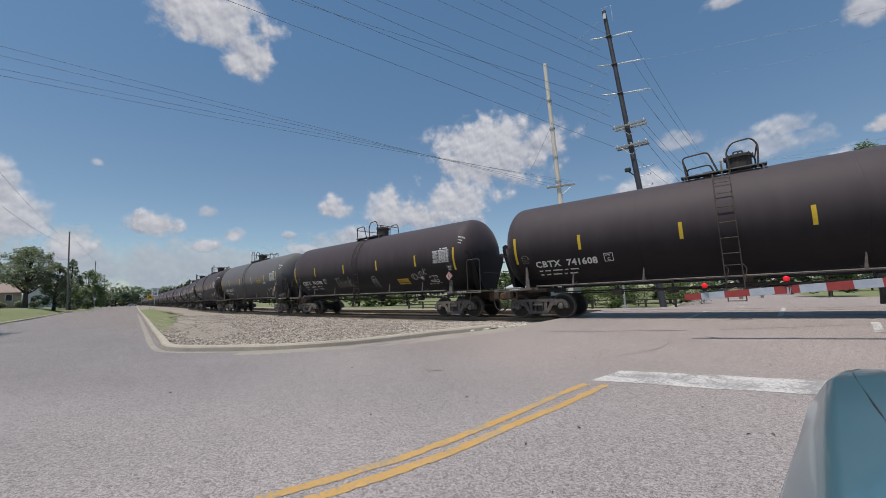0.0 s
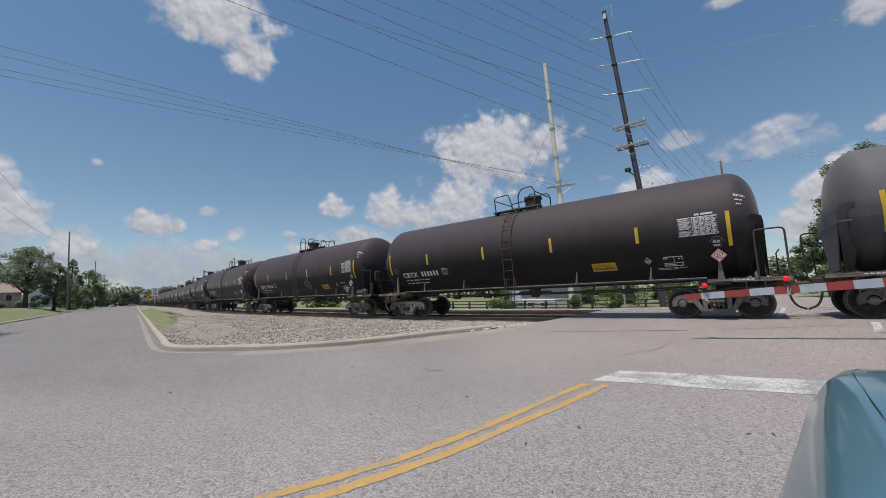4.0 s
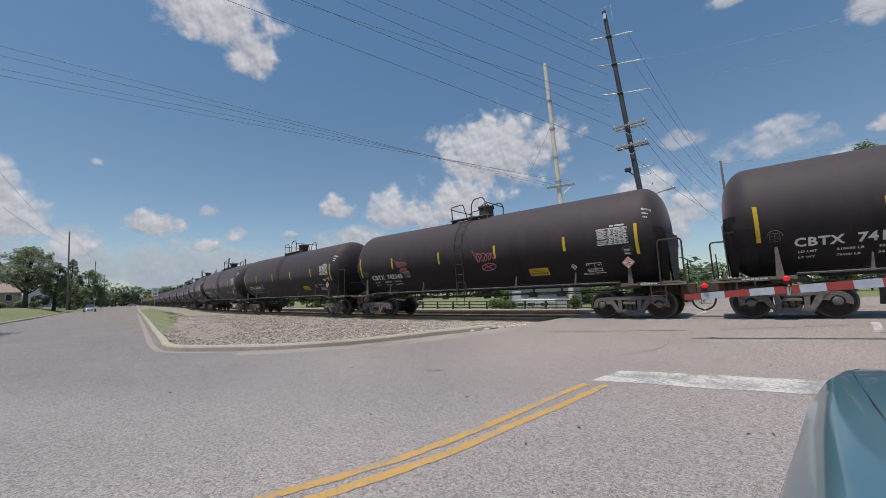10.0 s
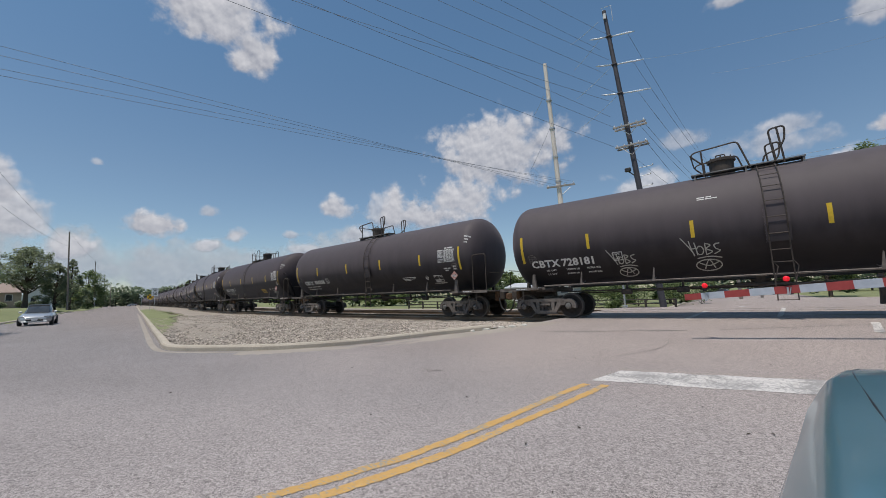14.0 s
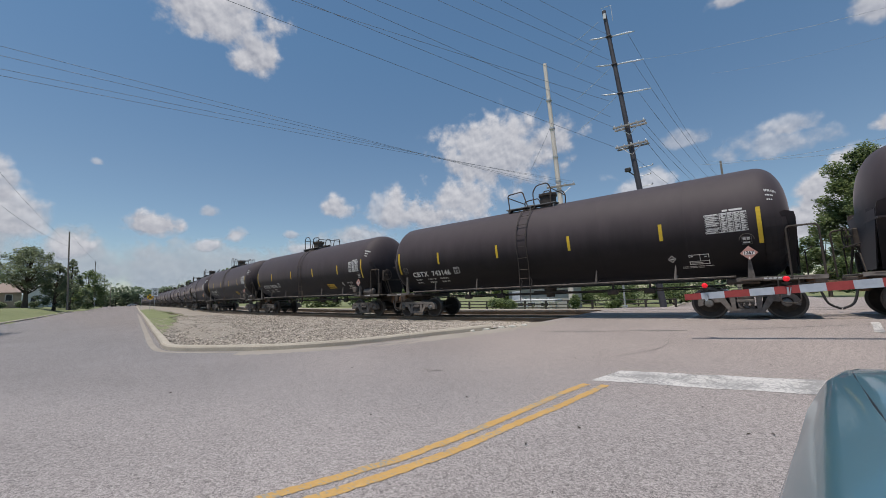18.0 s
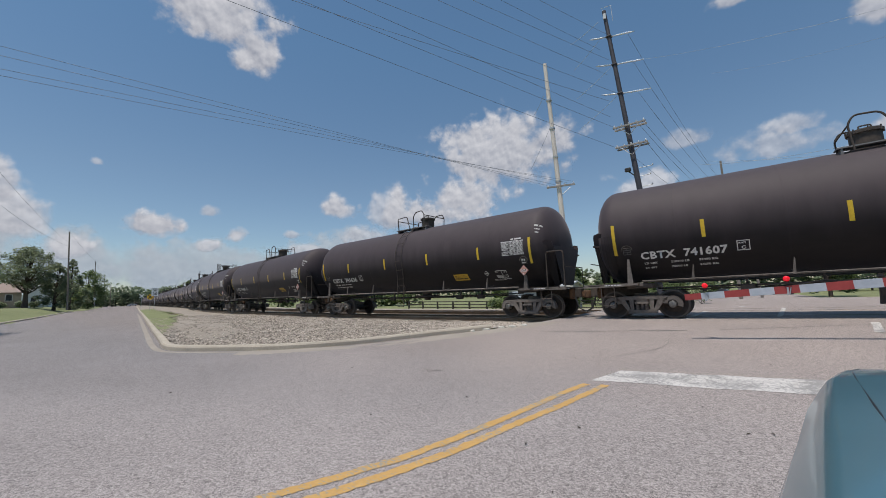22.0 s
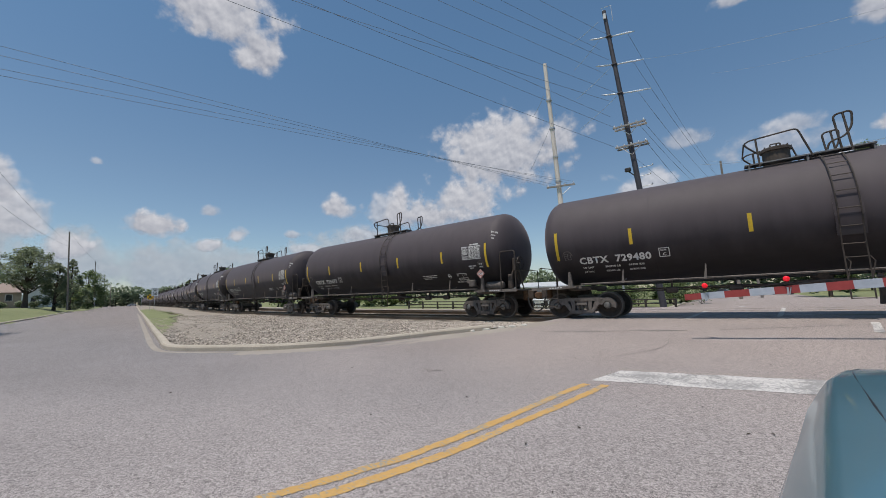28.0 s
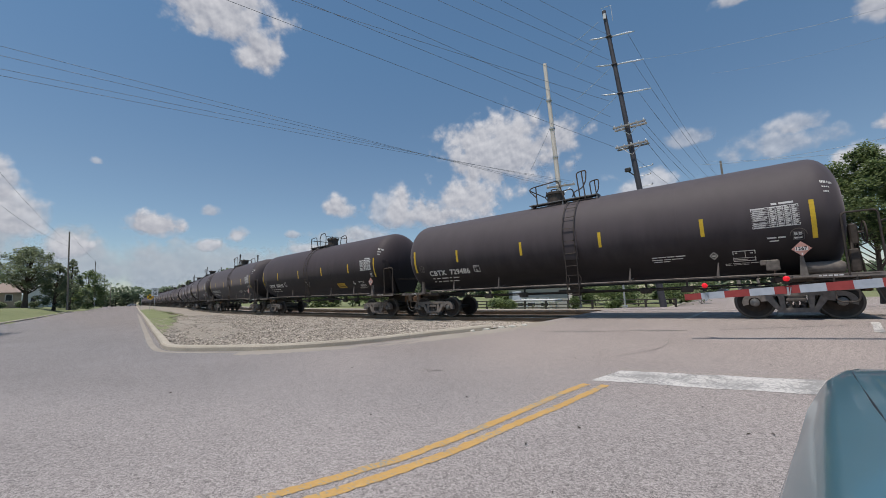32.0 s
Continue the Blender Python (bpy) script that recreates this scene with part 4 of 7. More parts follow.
def bend_rail(pts, r=0.02, k=5, radius=0.12):
    """A bent pipe with rounded corners."""
    out = [Vector(pts[0])]
    for a, b, c in zip(pts, pts[1:], pts[2:]):
        a, b, c = Vector(a), Vector(b), Vector(c)
        r0, r1 = min(radius, (a - b).length * 0.45), min(radius, (c - b).length * 0.45)
        p, q = b + (a - b).normalized() * r0, b + (c - b).normalized() * r1
        for i in range(k + 1):
            t = i / k
            out.append(p * (1 - t) ** 2 + b * 2 * t * (1 - t) + q * t * t)
    out.append(Vector(pts[-1]))
    return Shape().tube(out, r, 6)


def tank_car(kind, turned=False):
    """One tank car with all its fittings; its writing is added car by car."""
    bare = kind in ("flat", "plain")     # no head shields
    e = -1 if turned else 1          # which end carries the brake gear
    car = thing("tank_car", {"round": "black round-headed railway tank car rolling on the track", "flat": "faded black railway tank car with plain dished ends", "plain": "black railway tank car with plain dished ends and no shields", "grey": "dark grey railway tank car with steel head shields"}[kind], "tank car", group="tank cars of the train")
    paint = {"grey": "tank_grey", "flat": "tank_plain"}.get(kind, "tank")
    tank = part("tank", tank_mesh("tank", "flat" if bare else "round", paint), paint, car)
    # seams round the barrel
    for x in (-5.2, -2.6, 2.6, 5.2) if not bare else (-3.9, 3.9):
        part("weld_band", Shape().lathe([(x - 0.03, RAD), (x - 0.025, RAD + 0.0015), (x + 0.025, RAD + 0.0015), (x + 0.03, RAD)], "x", 64, (0, 0, ZC), cap=False).mesh("weld_band", paint, 60), paint, tank)
    # sill, platforms and couplers
    for s, end in ((-1, "left"), (1, "right")):
        sill = Shape().box(s * 7.35, 0, 0.93, 1.9, 0.36, 0.34, cut=0.02).box(s * 6.45, 0, 1.08, 0.8, 2.2, 0.16, cut=0.03)
        part("stub_sill", sill, "frame", car)
        deck = Shape().box(s * 7.35, 0, 1.14, 1.4, 2.75, 0.05, cut=0.01)
        deck.box(s * 7.25, -1.36, 1.13, 1.9, 0.03, 0.11)
        part("end_platform", deck, "truck", car, "dirty steel end platform")
        st = Shape()
        for i in range(9):
            st.box(s * 7.0 - 0.45 + i * 0.1, -1.378, 1.135, 0.075, 0.004, 0.035)
        tagged(part("platform_stencil", st, "stencil", car), kind="stuff")
        cp = Shape().box(s * 8.22, 0, 0.88, 0.5, 0.16, 0.2, cut=0.03).box(s * 8.42, s * 0.06, 0.88, 0.22, 0.3, 0.3, cut=0.05).box(s * 7.95, 0, 0.9, 0.2, 0.55, 0.42, cut=0.04)
        part("coupler", cp, "rust", car, "rusty knuckle coupler")
        hose = bend_rail([(s * 8.1, -0.3, 0.82), (s * 8.22, -0.33, 0.36), (s * 8.47, -0.3, 0.24)], 0.03, 6, 0.2)
        part("air_hose", hose, "rubber", car, "black rubber brake hose")
        # one hoop at each end, on diagonally opposite corners
        top = 2.72 if bare else 2.52
        hr = bend_rail([(s * 7.5, s * -1.37, 1.12), (s * 7.5, s * -1.38, top), (s * 8.16, s * -1.34, top), (s * 8.16, s * -1.34, 1.12)], 0.026)
        part("handrail", hr, "frame", car, "tall bent pipe handrail at the end platform")
        hr2 = Shape().tube([(s * 8.02, -0.85, 1.95), (s * 8.02, 0.85, 1.95)], 0.018, 5).tube([(s * 8.02, 0.85, 1.16), (s * 8.02, 0.85, 1.95)], 0.018, 5)
        part("end_rail", hr2, "frame", car)
        step = bend_rail([(s * 7.2, -1.36, 1.12), (s * 7.2, -1.36, 0.45), (s * 7.62, -1.36, 0.45), (s * 7.62, -1.36, 1.12)], 0.018)
        step.tube([(s * 7.2, -1.36, 0.75), (s * 7.62, -1.36, 0.75)], 0.016)
        part("sill_step", step, "frame", car)
        # bolster web, a tapered support with a half ring over it
        for y in (-1, 1):
            wx = s * (BASE / 2 + 0.2)
            tw = 1.68 if s > 0 or bare else 1.98
            web = Shape().prism([(wx - 0.09, 1.1), (wx + 0.09, 1.1), (wx + 0.03, tw), (wx - 0.03, tw)], y * 1.42, y * (1.53 if tw < 1.9 else 1.49))
            web.box(wx, y * 1.5, 1.13, 0.5, 0.4, 0.05)
            part("pad_ring", Shape().tube([Vector((wx + 0.17 * math.cos(a), -y * skin(0, 2.24 + 0.17 * math.sin(a), 0.02).y, 2.24 + 0.17 * math.sin(a))) for a in np.linspace(0, math.pi, 9)], 0.009, 5), "truck", car, "half ring welded over the bolster pad")
            part("bolster_web", web, "truck", car, "tapered steel bolster web")
            grid = Shape()
            for z in (2.12, 2.19, 2.26, 2.33):
                grid.tube([Vector((wx + dx, -y * skin(0, z, 0.006).y, z)) for dx in (-0.11, 0.11)], 0.007, 4)
            for dx in (-0.11, 0.0, 0.11):
                grid.tube([Vector((wx + dx, -y * skin(0, z, 0.006).y, z)) for z in (2.12, 2.19, 2.26, 2.33)], 0.006, 4)
            tagged(part("pad_stencil", grid, "faint", car, "faint ruled stencil box"), kind="stuff")
        if not bare:
            # head shield plates below the middle of each end
            hs = Shape()
            rows = []
            for k in range(21):
                a = math.pi * (1.02 + 0.96 * k / 20)
                rows.append([(u + s * 0.05, (r + 0.035) * math.cos(a), ZC + (r + 0.035) * math.sin(a)) for u, r in round_head(s, 0.72, 0.72, 8)])
            hs.grid(rows)
            x0, x1 = s * (HALF + 0.005), s * (HALF + 0.035)
            face = [(-1.22, ZC - 0.12), (1.22, ZC - 0.12), (0.52, 1.25), (-0.52, 1.25)]
            hs.add([(x, y, z) for x in (x0, x1) for y, z in face], [(0, 1, 2, 3), (7, 6, 5, 4), (0, 4, 5, 1), (1, 5, 6, 2), (2, 6, 7, 3), (3, 7, 4, 0)])
            hs.box(s * (HALF - 0.17), 0, ZC - 0.36, 0.42, 2.72, 0.05)
            for y in (-1, 1):
                # a wing that slants in towards the sill, with a rounded shoulder
                edge = [(HALF - 0.42, 1.45, ZC - 0.10), (HALF - 0.36, 1.45, ZC + 0.03), (HALF - 0.18, 1.42, ZC + 0.09), (HALF + 0.0, 1.33, ZC + 0.04), (HALF + 0.03, 1.28, ZC - 0.1), (HALF + 0.03, 1.18, ZC - 0.42), (HALF - 0.06, 0.62, 1.24), (HALF - 0.20, 0.74, 1.24)]
                k = len(edge)
                hs.add([(s * p, y * (q - o), z) for o in (0.0, 0.03) for p, q, z in edge], [tuple(range(k)), tuple(range(2 * k - 1, k - 1, -1))] + [(i, (i + 1) % k, k + (i + 1) % k, k + i) for i in range(k)])
            part("head_shield", hs, paint, car, "steel half-head shield plate")
    # hand brake, reservoir and valve at one end
    bw = Shape()
    cx_, cy_, cz_ = e * 8.0, e * -0.62, 2.25
    bw.tube([(cx_, cy_ + 0.28 * math.cos(a), cz_ + 0.28 * math.sin(a)) for a in np.linspace(0, 2 * math.pi, 17)], 0.018, 5)
    for a in np.linspace(0, 2 * math.pi, 6)[:-1]:
        bw.tube([(cx_, cy_, cz_), (cx_, cy_ + 0.28 * math.cos(a), cz_ + 0.28 * math.sin(a))], 0.011, 4)
    bw.tube([(cx_, cy_, cz_), (e * 7.7, cy_, cz_)], 0.03)
    part("brake_wheel", bw, "frame", car, "spoked hand-brake wheel")
    part("brake_gear", Shape().box(e * 7.78, cy_, cz_ - 0.05, 0.16, 0.34, 0.55, cut=0.03).tube([(e * 7.78, cy_, cz_ - 0.3), (e * 7.75, e * -0.3, 1.2)], 0.025).tube([(e * 7.62, cy_ - 0.35, 1.17), (e * 7.78, cy_, cz_ + 0.2)], 0.035).tube([(e * 7.95, cy_ + 0.3, 1.17), (e * 7.78, cy_, cz_ + 0.2)], 0.03).box(e * 7.7, e * -0.95, 1.5, 0.2, 0.16, 0.6, cut=0.03), "frame", car, "hand-brake gearbox and braces")
    part("air_reservoir", Shape().lathe([(6.62, 0.03), (6.64, 0.12), (6.7, 0.165), (7.42, 0.165), (7.48, 0.12), (7.5, 0.03)], "x", 16, (0, e * -1.14, 1.35)) if e > 0 else Shape().lathe([(-7.5, 0.03), (-7.48, 0.12), (-7.42, 0.165), (-6.7, 0.165), (-6.64, 0.12), (-6.62, 0.03)], "x", 16, (0, 1.14, 1.35)), "truck", car, "cylindrical brake air reservoir", 40)
    part("brake_valve", Shape().box(e * 6.05, e * -1.36, 1.48, 0.3, 0.2, 0.3, cut=0.03).box(e * 5.86, e * -1.38, 1.56, 0.16, 0.12, 0.14, cut=0.02).tube([(e * 6.1, e * -1.2, 1.4), (e * 6.1, e * -0.4, 1.0)], 0.025), "truck", car, "brake control valve")
    # small markings on the head
    hm = Shape()
    ring = round_head(1, *((0.66, 0.62) if bare else (0.72, 0.72)), 24)
    for row_, (i0, widths) in enumerate(((3.3, (0.05, 0.05, 0.05, 0.05, 0.0, 0.045, 0.045, 0.045, 0.045)), (3.3, (0.07, 0.1, 0.06, 0.08)), (3.3, (0.06, 0.09, 0.08)))):
        i = i0 + 0.4 * row_
        a0, da = 0.42 - 0.085 * row_, 0.05 if row_ == 0 else 0.028
        for w_ in widths:
            pr = lambda t_: (np.interp(t_, range(25), [q[0] for q in ring]) + 0.006, np.interp(t_, range(25), [q[1] for q in ring]) + 0.006)
            if w_ > 0:
                g = [[(pr(i + du)[0], -pr(i + du)[1] * math.cos(a0 + dv), ZC + pr(i + du)[1] * math.sin(a0 + dv)) for du in (0, w_ * 9)] for dv in (0, da)]
                hm.grid(g)
            i += w_ * 9 + 0.3
    tagged(part("head_stencil", hm, "stencil", car, "small white markings on the tank head"), kind="stuff")
    # running rail along the tank, both sides, with brackets
    for y in (-1, 1):
        part("side_rail", Shape().tube([(-6.3, y * 1.42, 1.22), (6.3, y * 1.42, 1.22)], 0.03, 6), "truck", car, "long pipe handrail under the tank")
        for x in (-4.9, -2.6, 2.4, 4.8):
            br = Shape().prism([(x - 0.05, 1.2), (x + 0.03, 1.2), (x + 0.05, 1.62), (x + 0.03, 1.66)], y * 1.40, y * 1.45)
            br.tube([(x, y * 1.42, 1.23), (x, y * 0.9, 1.34)], 0.016, 4)
            part("rail_bracket", br, "truck", car)
    # ladder at the middle, from the stirrup to the platform
    lx, lw = (0.55 if kind == "flat" else -0.14 + 0.1 * e), 0.21
    arc = [(ZC + (RAD + 0.09) * math.sin(a), -(RAD + 0.09) * math.cos(a)) for a in np.linspace(-0.5, 1.32, 12)]
    sh = Shape()
    for o in (-lw, lw):
        sh.tube([(lx + o, -1.62, 0.5), (lx + o, -1.62, 1.9)] + [(lx + o, y, z) for z, y in arc if z > 2.1], 0.017, 5)
        sh.tube([(lx + o, -1.62, 1.25), (lx + o, -1.35, 1.22)], 0.016, 4)
    for o in (-lw, lw):
        sh.tube([(lx + o, -1.62, 1.0), (lx + o + 0.10, -1.60, 1.42), (lx + o + 0.02, -1.60, 1.56)], 0.016, 4)
    lad = part("ladder", sh, "frame", car, "dark steel side ladder")
    rung = Shape().tube([(-lw, 0, 0), (lw, 0, 0)], 0.013, 5).mesh("rung", "frame")
    for z in (0.52, 0.86, 1.2, 1.54, 1.88):
        part("rung", rung, "frame", lad, at=pose(lx, -1.62, z))
    for a in np.linspace(-0.32, 1.25, 7):
        part("rung", rung, "frame", lad, at=pose(lx, -(RAD + 0.09) * math.cos(a), ZC + (RAD + 0.09) * math.sin(a)))
    # top platform, manway and guard rails
    zt, MW = ZC + RAD, (-0.48 if kind == "flat" else -0.14 - 0.41 * e)
    plat = Shape()
    for y in (-0.62, 0.62):
        plat.box(0.07 if kind == "flat" else -0.2, y, zt - 0.02, 2.75 if kind == "flat" else 2.2, 0.38, 0.035)
        for x in (-1.2, 0.1, 1.4) if kind == "flat" else (-1.2, -0.2, 0.8):
            plat.box(x, y * 0.95, zt - 0.12, 0.05, 0.4, 0.2)
    part("top_platform", plat, "walkway", car, "steel grating walkway round the manway")
    man = part("manway", Shape().lathe([(zt - 0.1, 0.335), (zt + 0.44, 0.335), (zt + 0.44, 0.38), (zt + 0.51, 0.38)], "z", 24, (MW, 0, 0)), "frame", car, "cylindrical manway nozzle", 40)
    part("lid", Shape().lathe([(zt + 0.512, 0.37), (zt + 0.54, 0.36), (zt + 0.565, 0.26), (zt + 0.58, 0.05)], "z", 24, (MW, 0, 0)), "frame", man, "hinged manway lid", 40)
    bolt = Shape().lathe([(-0.09, 0.018), (0.05, 0.018)], "z", 6).mesh("eye_bolt", "frame")
    for k in range(8):
        a = k * math.pi / 4
        part("eye_bolt", bolt, "frame", man, at=pose(MW + 0.375 * math.cos(a), 0.375 * math.sin(a), zt + 0.52))
    part("lid_hinge", bend_rail([(MW - 0.12, -0.1, zt + 0.55), (MW - 0.12, -0.1, zt + 0.67), (MW + 0.12, -0.1, zt + 0.67), (MW + 0.12, -0.1, zt + 0.55)], 0.022, 4, 0.04), "frame", man, "lid handle")
    if kind == "flat":
        part("valve_housing", Shape().box(0.55, 0.1, zt + 0.04, 0.6, 0.4, 0.14, cut=0.04).lathe([(zt, 0.07), (zt + 0.14, 0.07), (zt + 0.17, 0.03)], "z", 12, (0.75, 0.15, 0)), "frame", car)
        for y in (-0.8, 0.8):
            part("guard_rail", bend_rail([(-0.95, y, zt + 0.26), (-1.27, y, zt + 0.62), (-1.15, y, zt + 0.72), (-0.03, y, zt + 0.80), (0.21, y, zt - 0.08)], 0.026), "frame", car, "bent pipe guard rail round the manway")
            part("guard_post", Shape().tube([(-0.95, y, zt - 0.12), (-0.97, y, zt + 0.73)], 0.026, 6), "frame", car)
            part("guard_rail", bend_rail([(0.51, y, zt + 0.02), (0.57, y, zt + 0.22), (0.89, y, zt + 0.30), (1.05, y, zt + 0.55), (1.09, y, zt + 0.98), (0.71, y, zt + 0.94), (0.79, y, zt - 0.05)], 0.026), "frame", car, "narrow arched grab rail beside the ladder")
            part("guard_post", Shape().tube([(0.99, y, zt - 0.12), (0.91, y, zt + 0.97)], 0.026, 6), "frame", car)
        part("guard_bar", Shape().tube([(-1.26, -0.8, zt + 0.63), (-1.26, 0.8, zt + 0.63)], 0.022, 5), "frame", car)
        # plate hung behind the ladder
        pl_ = [(z, -math.sqrt(RAD ** 2 - (z - ZC) ** 2) - o) for z, o in ((3.15, 0.03), (2.6, 0.06), (2.1, 0.16))]
        sh = Shape().grid([[(lx + o, y, z) for o in (-0.27, 0.27)] for z, y in pl_])
        sh.grid([[(lx + o, y + 0.02, z) for o in (-0.27, 0.27)] for z, y in pl_])
        for o in (-0.27, 0.27):
            sh.grid([[(lx + o, y, z), (lx + o, y + 0.02, z)] for z, y in pl_])
        part("ladder_plate", sh, paint, car, "steel plate behind the side ladder")
    else:
        k_ = lambda x: -0.14 - e * (x + 0.14)          # mirrored with the brake end
        part("valve_housing", Shape().box(k_(-0.55), 0.1, zt + 0.1, 0.35, 0.4, 0.22, cut=0.05).lathe([(zt, 0.08), (zt + 0.2, 0.08), (zt + 0.24, 0.03)], "z", 12, (k_(-0.9), 0.15, 0)), "frame", car)
        for y in (-0.8, 0.8):
            part("guard_rail", bend_rail([(k_(x), y, zt + z) for x, z in ((-1.12, -0.12), (-1.2, 0.62), (-0.5, 0.66), (-0.3, -0.02))], 0.026), "frame", car, "bent pipe guard rail")
            part("guard_rail", bend_rail([(k_(x), y, zt + z) for x, z in ((0.0, -0.12), (-0.04, 0.52), (0.12, 0.78), (0.60, 0.82), (0.74, 0.58), (0.68, -0.12))], 0.026), "frame", car, "arched pipe guard rail round the manway")
        for x, z in ((-1.18, 0.5), (0.72, 0.58)):
            part("guard_bar", Shape().tube([(k_(x), -0.8, zt + z), (k_(x), 0.8, zt + z)], 0.022, 5), "frame", car)
    # bottom outlet, skid and pipes
    # Black bar added to fill and darken the gap under the tank
    part("bottom_bar", Shape().box(0, 0, 1.18, 11.4, 0.5, 0.1, cut=0.03), "signal_black", car, "long black bar added to darken the underside of the tank")
    part("bottom_outlet", Shape().lathe([(0.78, 0.16), (0.95, 0.2), (1.3, 0.32)], "z", 16, (0.1, 0, 0)).box(0.1, 0, 0.98, 1.3, 0.5, 0.12, cut=0.03), "frame", car, "bottom outlet valve and skid")
    part("brake_pipe", Shape().tube([(-6.0, -0.5, 0.98), (-1.2, -0.55, 0.95), (1.4, -0.55, 0.95), (6.0, -0.5, 0.98)], 0.03, 5).tube([(-6, 0.4, 0.9), (6, 0.4, 0.9)], 0.022, 5), "frame", car)
    for x in (-3.6, -1.9, 2.7, 3.9):
        part("brake_cylinder", Shape().box(x, -0.5, 1.05, 0.06, 0.06, 0.45).box(x, -0.6, 0.9, 0.35, 0.18, 0.2, cut=0.03), "frame", car)
    truck(car, -BASE / 2)
    truck(car, BASE / 2)
    # yellow reflective strips
    for x, z0, z1 in ((-7.0, 2.12, 3.12), (-4.5, 2.44, 2.96), (-1.4, 2.44, 2.96), (1.6, 2.44, 2.96), (4.55, 2.44, 2.96), (6.97, 2.12, 3.12)):
        part("reflective_strip", patch(Shape(), x - 0.05, x + 0.05, z0, z1), "reflect", car, "yellow reflective strip", smooth=True)
    # data table, white with dark ruled columns
    table = Shape()
    x0, x1, z0, z1 = 5.72, 6.72, 2.50, 3.06
    outline(table, x0, x1, z0, z1, 0.016)
    for i in range(11):
        z = z0 + i * (z1 - z0) / 11
        patch(table, x0, x1, z, z + 0.008, n=1)
        if i != 3:
            patch(table, x0 + 0.03, x0 + 0.26 + 0.08 * ((i * 7) % 3) / 2, z + 0.016, z + 0.036, n=1)
        for c in range(4):
            patch(table, x0 + 0.41 + c * 0.15, x0 + 0.41 + c * 0.15 + (0.10 if (i + c) % 3 else 0.06), z + 0.014, z + 0.040, n=1)
    for c in range(4):
        patch(table, x0 + 0.375 + c * 0.15, x0 + 0.386 + c * 0.15, z0, z1, n=2)
    bars(table, x0 + 0.45, z1 + 0.04, (0.12, 0.3), 0.055, 0.04)
    part("data_table", table, "stencil", car, "white stencilled test data table")
    box = Shape()
    outline(box, 5.2, 5.72, 1.66, 1.95, 0.02)
    patch(box, 5.2, 5.72, 1.745, 1.76, n=1), patch(box, 5.48, 5.495, 1.76, 1.95, n=1)
    bars(box, 5.24, 1.70, (0.3,), 0.02), bars(box, 5.25, 1.88, (0.06,), 0.03), bars(box, 5.6, 1.86, (0.06,), 0.03)
    bars(box, 5.0, 1.60, (0.14, 0.2, 0.16, 0.22), 0.016), bars(box, 5.0, 1.565, (0.16, 0.2, 0.14), 0.014)
    part("stencil_box", box, "stencil", car, "boxed white stencil")
    small = Shape()
    if kind == "flat":
        bars(small, 3.1, 1.92, (0.16, 0.22, 0.2, 0.26), 0.03), bars(small, 3.1, 1.85, (0.3, 0.2, 0.3), 0.022), bars(small, 3.15, 1.79, (0.24, 0.18), 0.022)
    for c in ((4.75, 1.86),):
        for (ax, az), (bx, bz) in (((-0.1, 0), (0, 0.1)), ((0, 0.1), (0.1, 0)), ((0.1, 0), (0, -0.1)), ((0, -0.1), (-0.1, 0))):
            scrawl(small, [(c[0] + ax, c[1] + az), (c[0] + bx, c[1] + bz)], 0.018)
        bars(small, c[0] - 0.05, c[1] - 0.02, (0.1,), 0.04)
    bars(small, 6.56, 2.24, (0.07, 0.07), 0.07, 0.02), bars(small, 6.56, 2.15, (0.16,), 0.05)
    if bare:
        bars(small, 6.0, 2.2, (0.2, 0.16), 0.04), bars(small, 6.05, 2.12, (0.2,), 0.03)
    tagged(part("stencil_note", small, "stencil", car, "small white stencilled notes"), kind="stuff")
    # diamond placard on its holder
    d = Shape()
    zc_, xc_ = 1.86, 6.66
    y = -1.62
    d.add([(xc_ - 0.2, y, zc_), (xc_, y, zc_ - 0.2), (xc_ + 0.2, y, zc_), (xc_, y, zc_ + 0.2), (xc_ - 0.2, y + 0.015, zc_), (xc_, y + 0.015, zc_ - 0.2), (xc_ + 0.2, y + 0.015, zc_), (xc_, y + 0.015, zc_ + 0.2)], [(0, 1, 2, 3), (7, 6, 5, 4), (0, 4, 5, 1), (1, 5, 6, 2), (2, 6, 7, 3), (3, 7, 4, 0)])
    pl = part("placard", d, "placard_red", car, "red diamond placard with a white number band")
    part("placard_band", Shape().box(xc_, y - 0.004, zc_, 0.25, 0.003, 0.10).box(xc_, y - 0.004, zc_ - 0.14, 0.03, 0.003, 0.06), "placard", pl)
    return car


TEMPLATES = {k: tank_car(*k) for k in (("round", False), ("round", True), ("flat", False), ("flat", True), ("plain", True), ("grey", False))}
BRAKE_AHEAD = {2, 4, 6, 13, 14, 17, 18, 19, 20, 21, 24, 25, 29, 33, 34, 38}
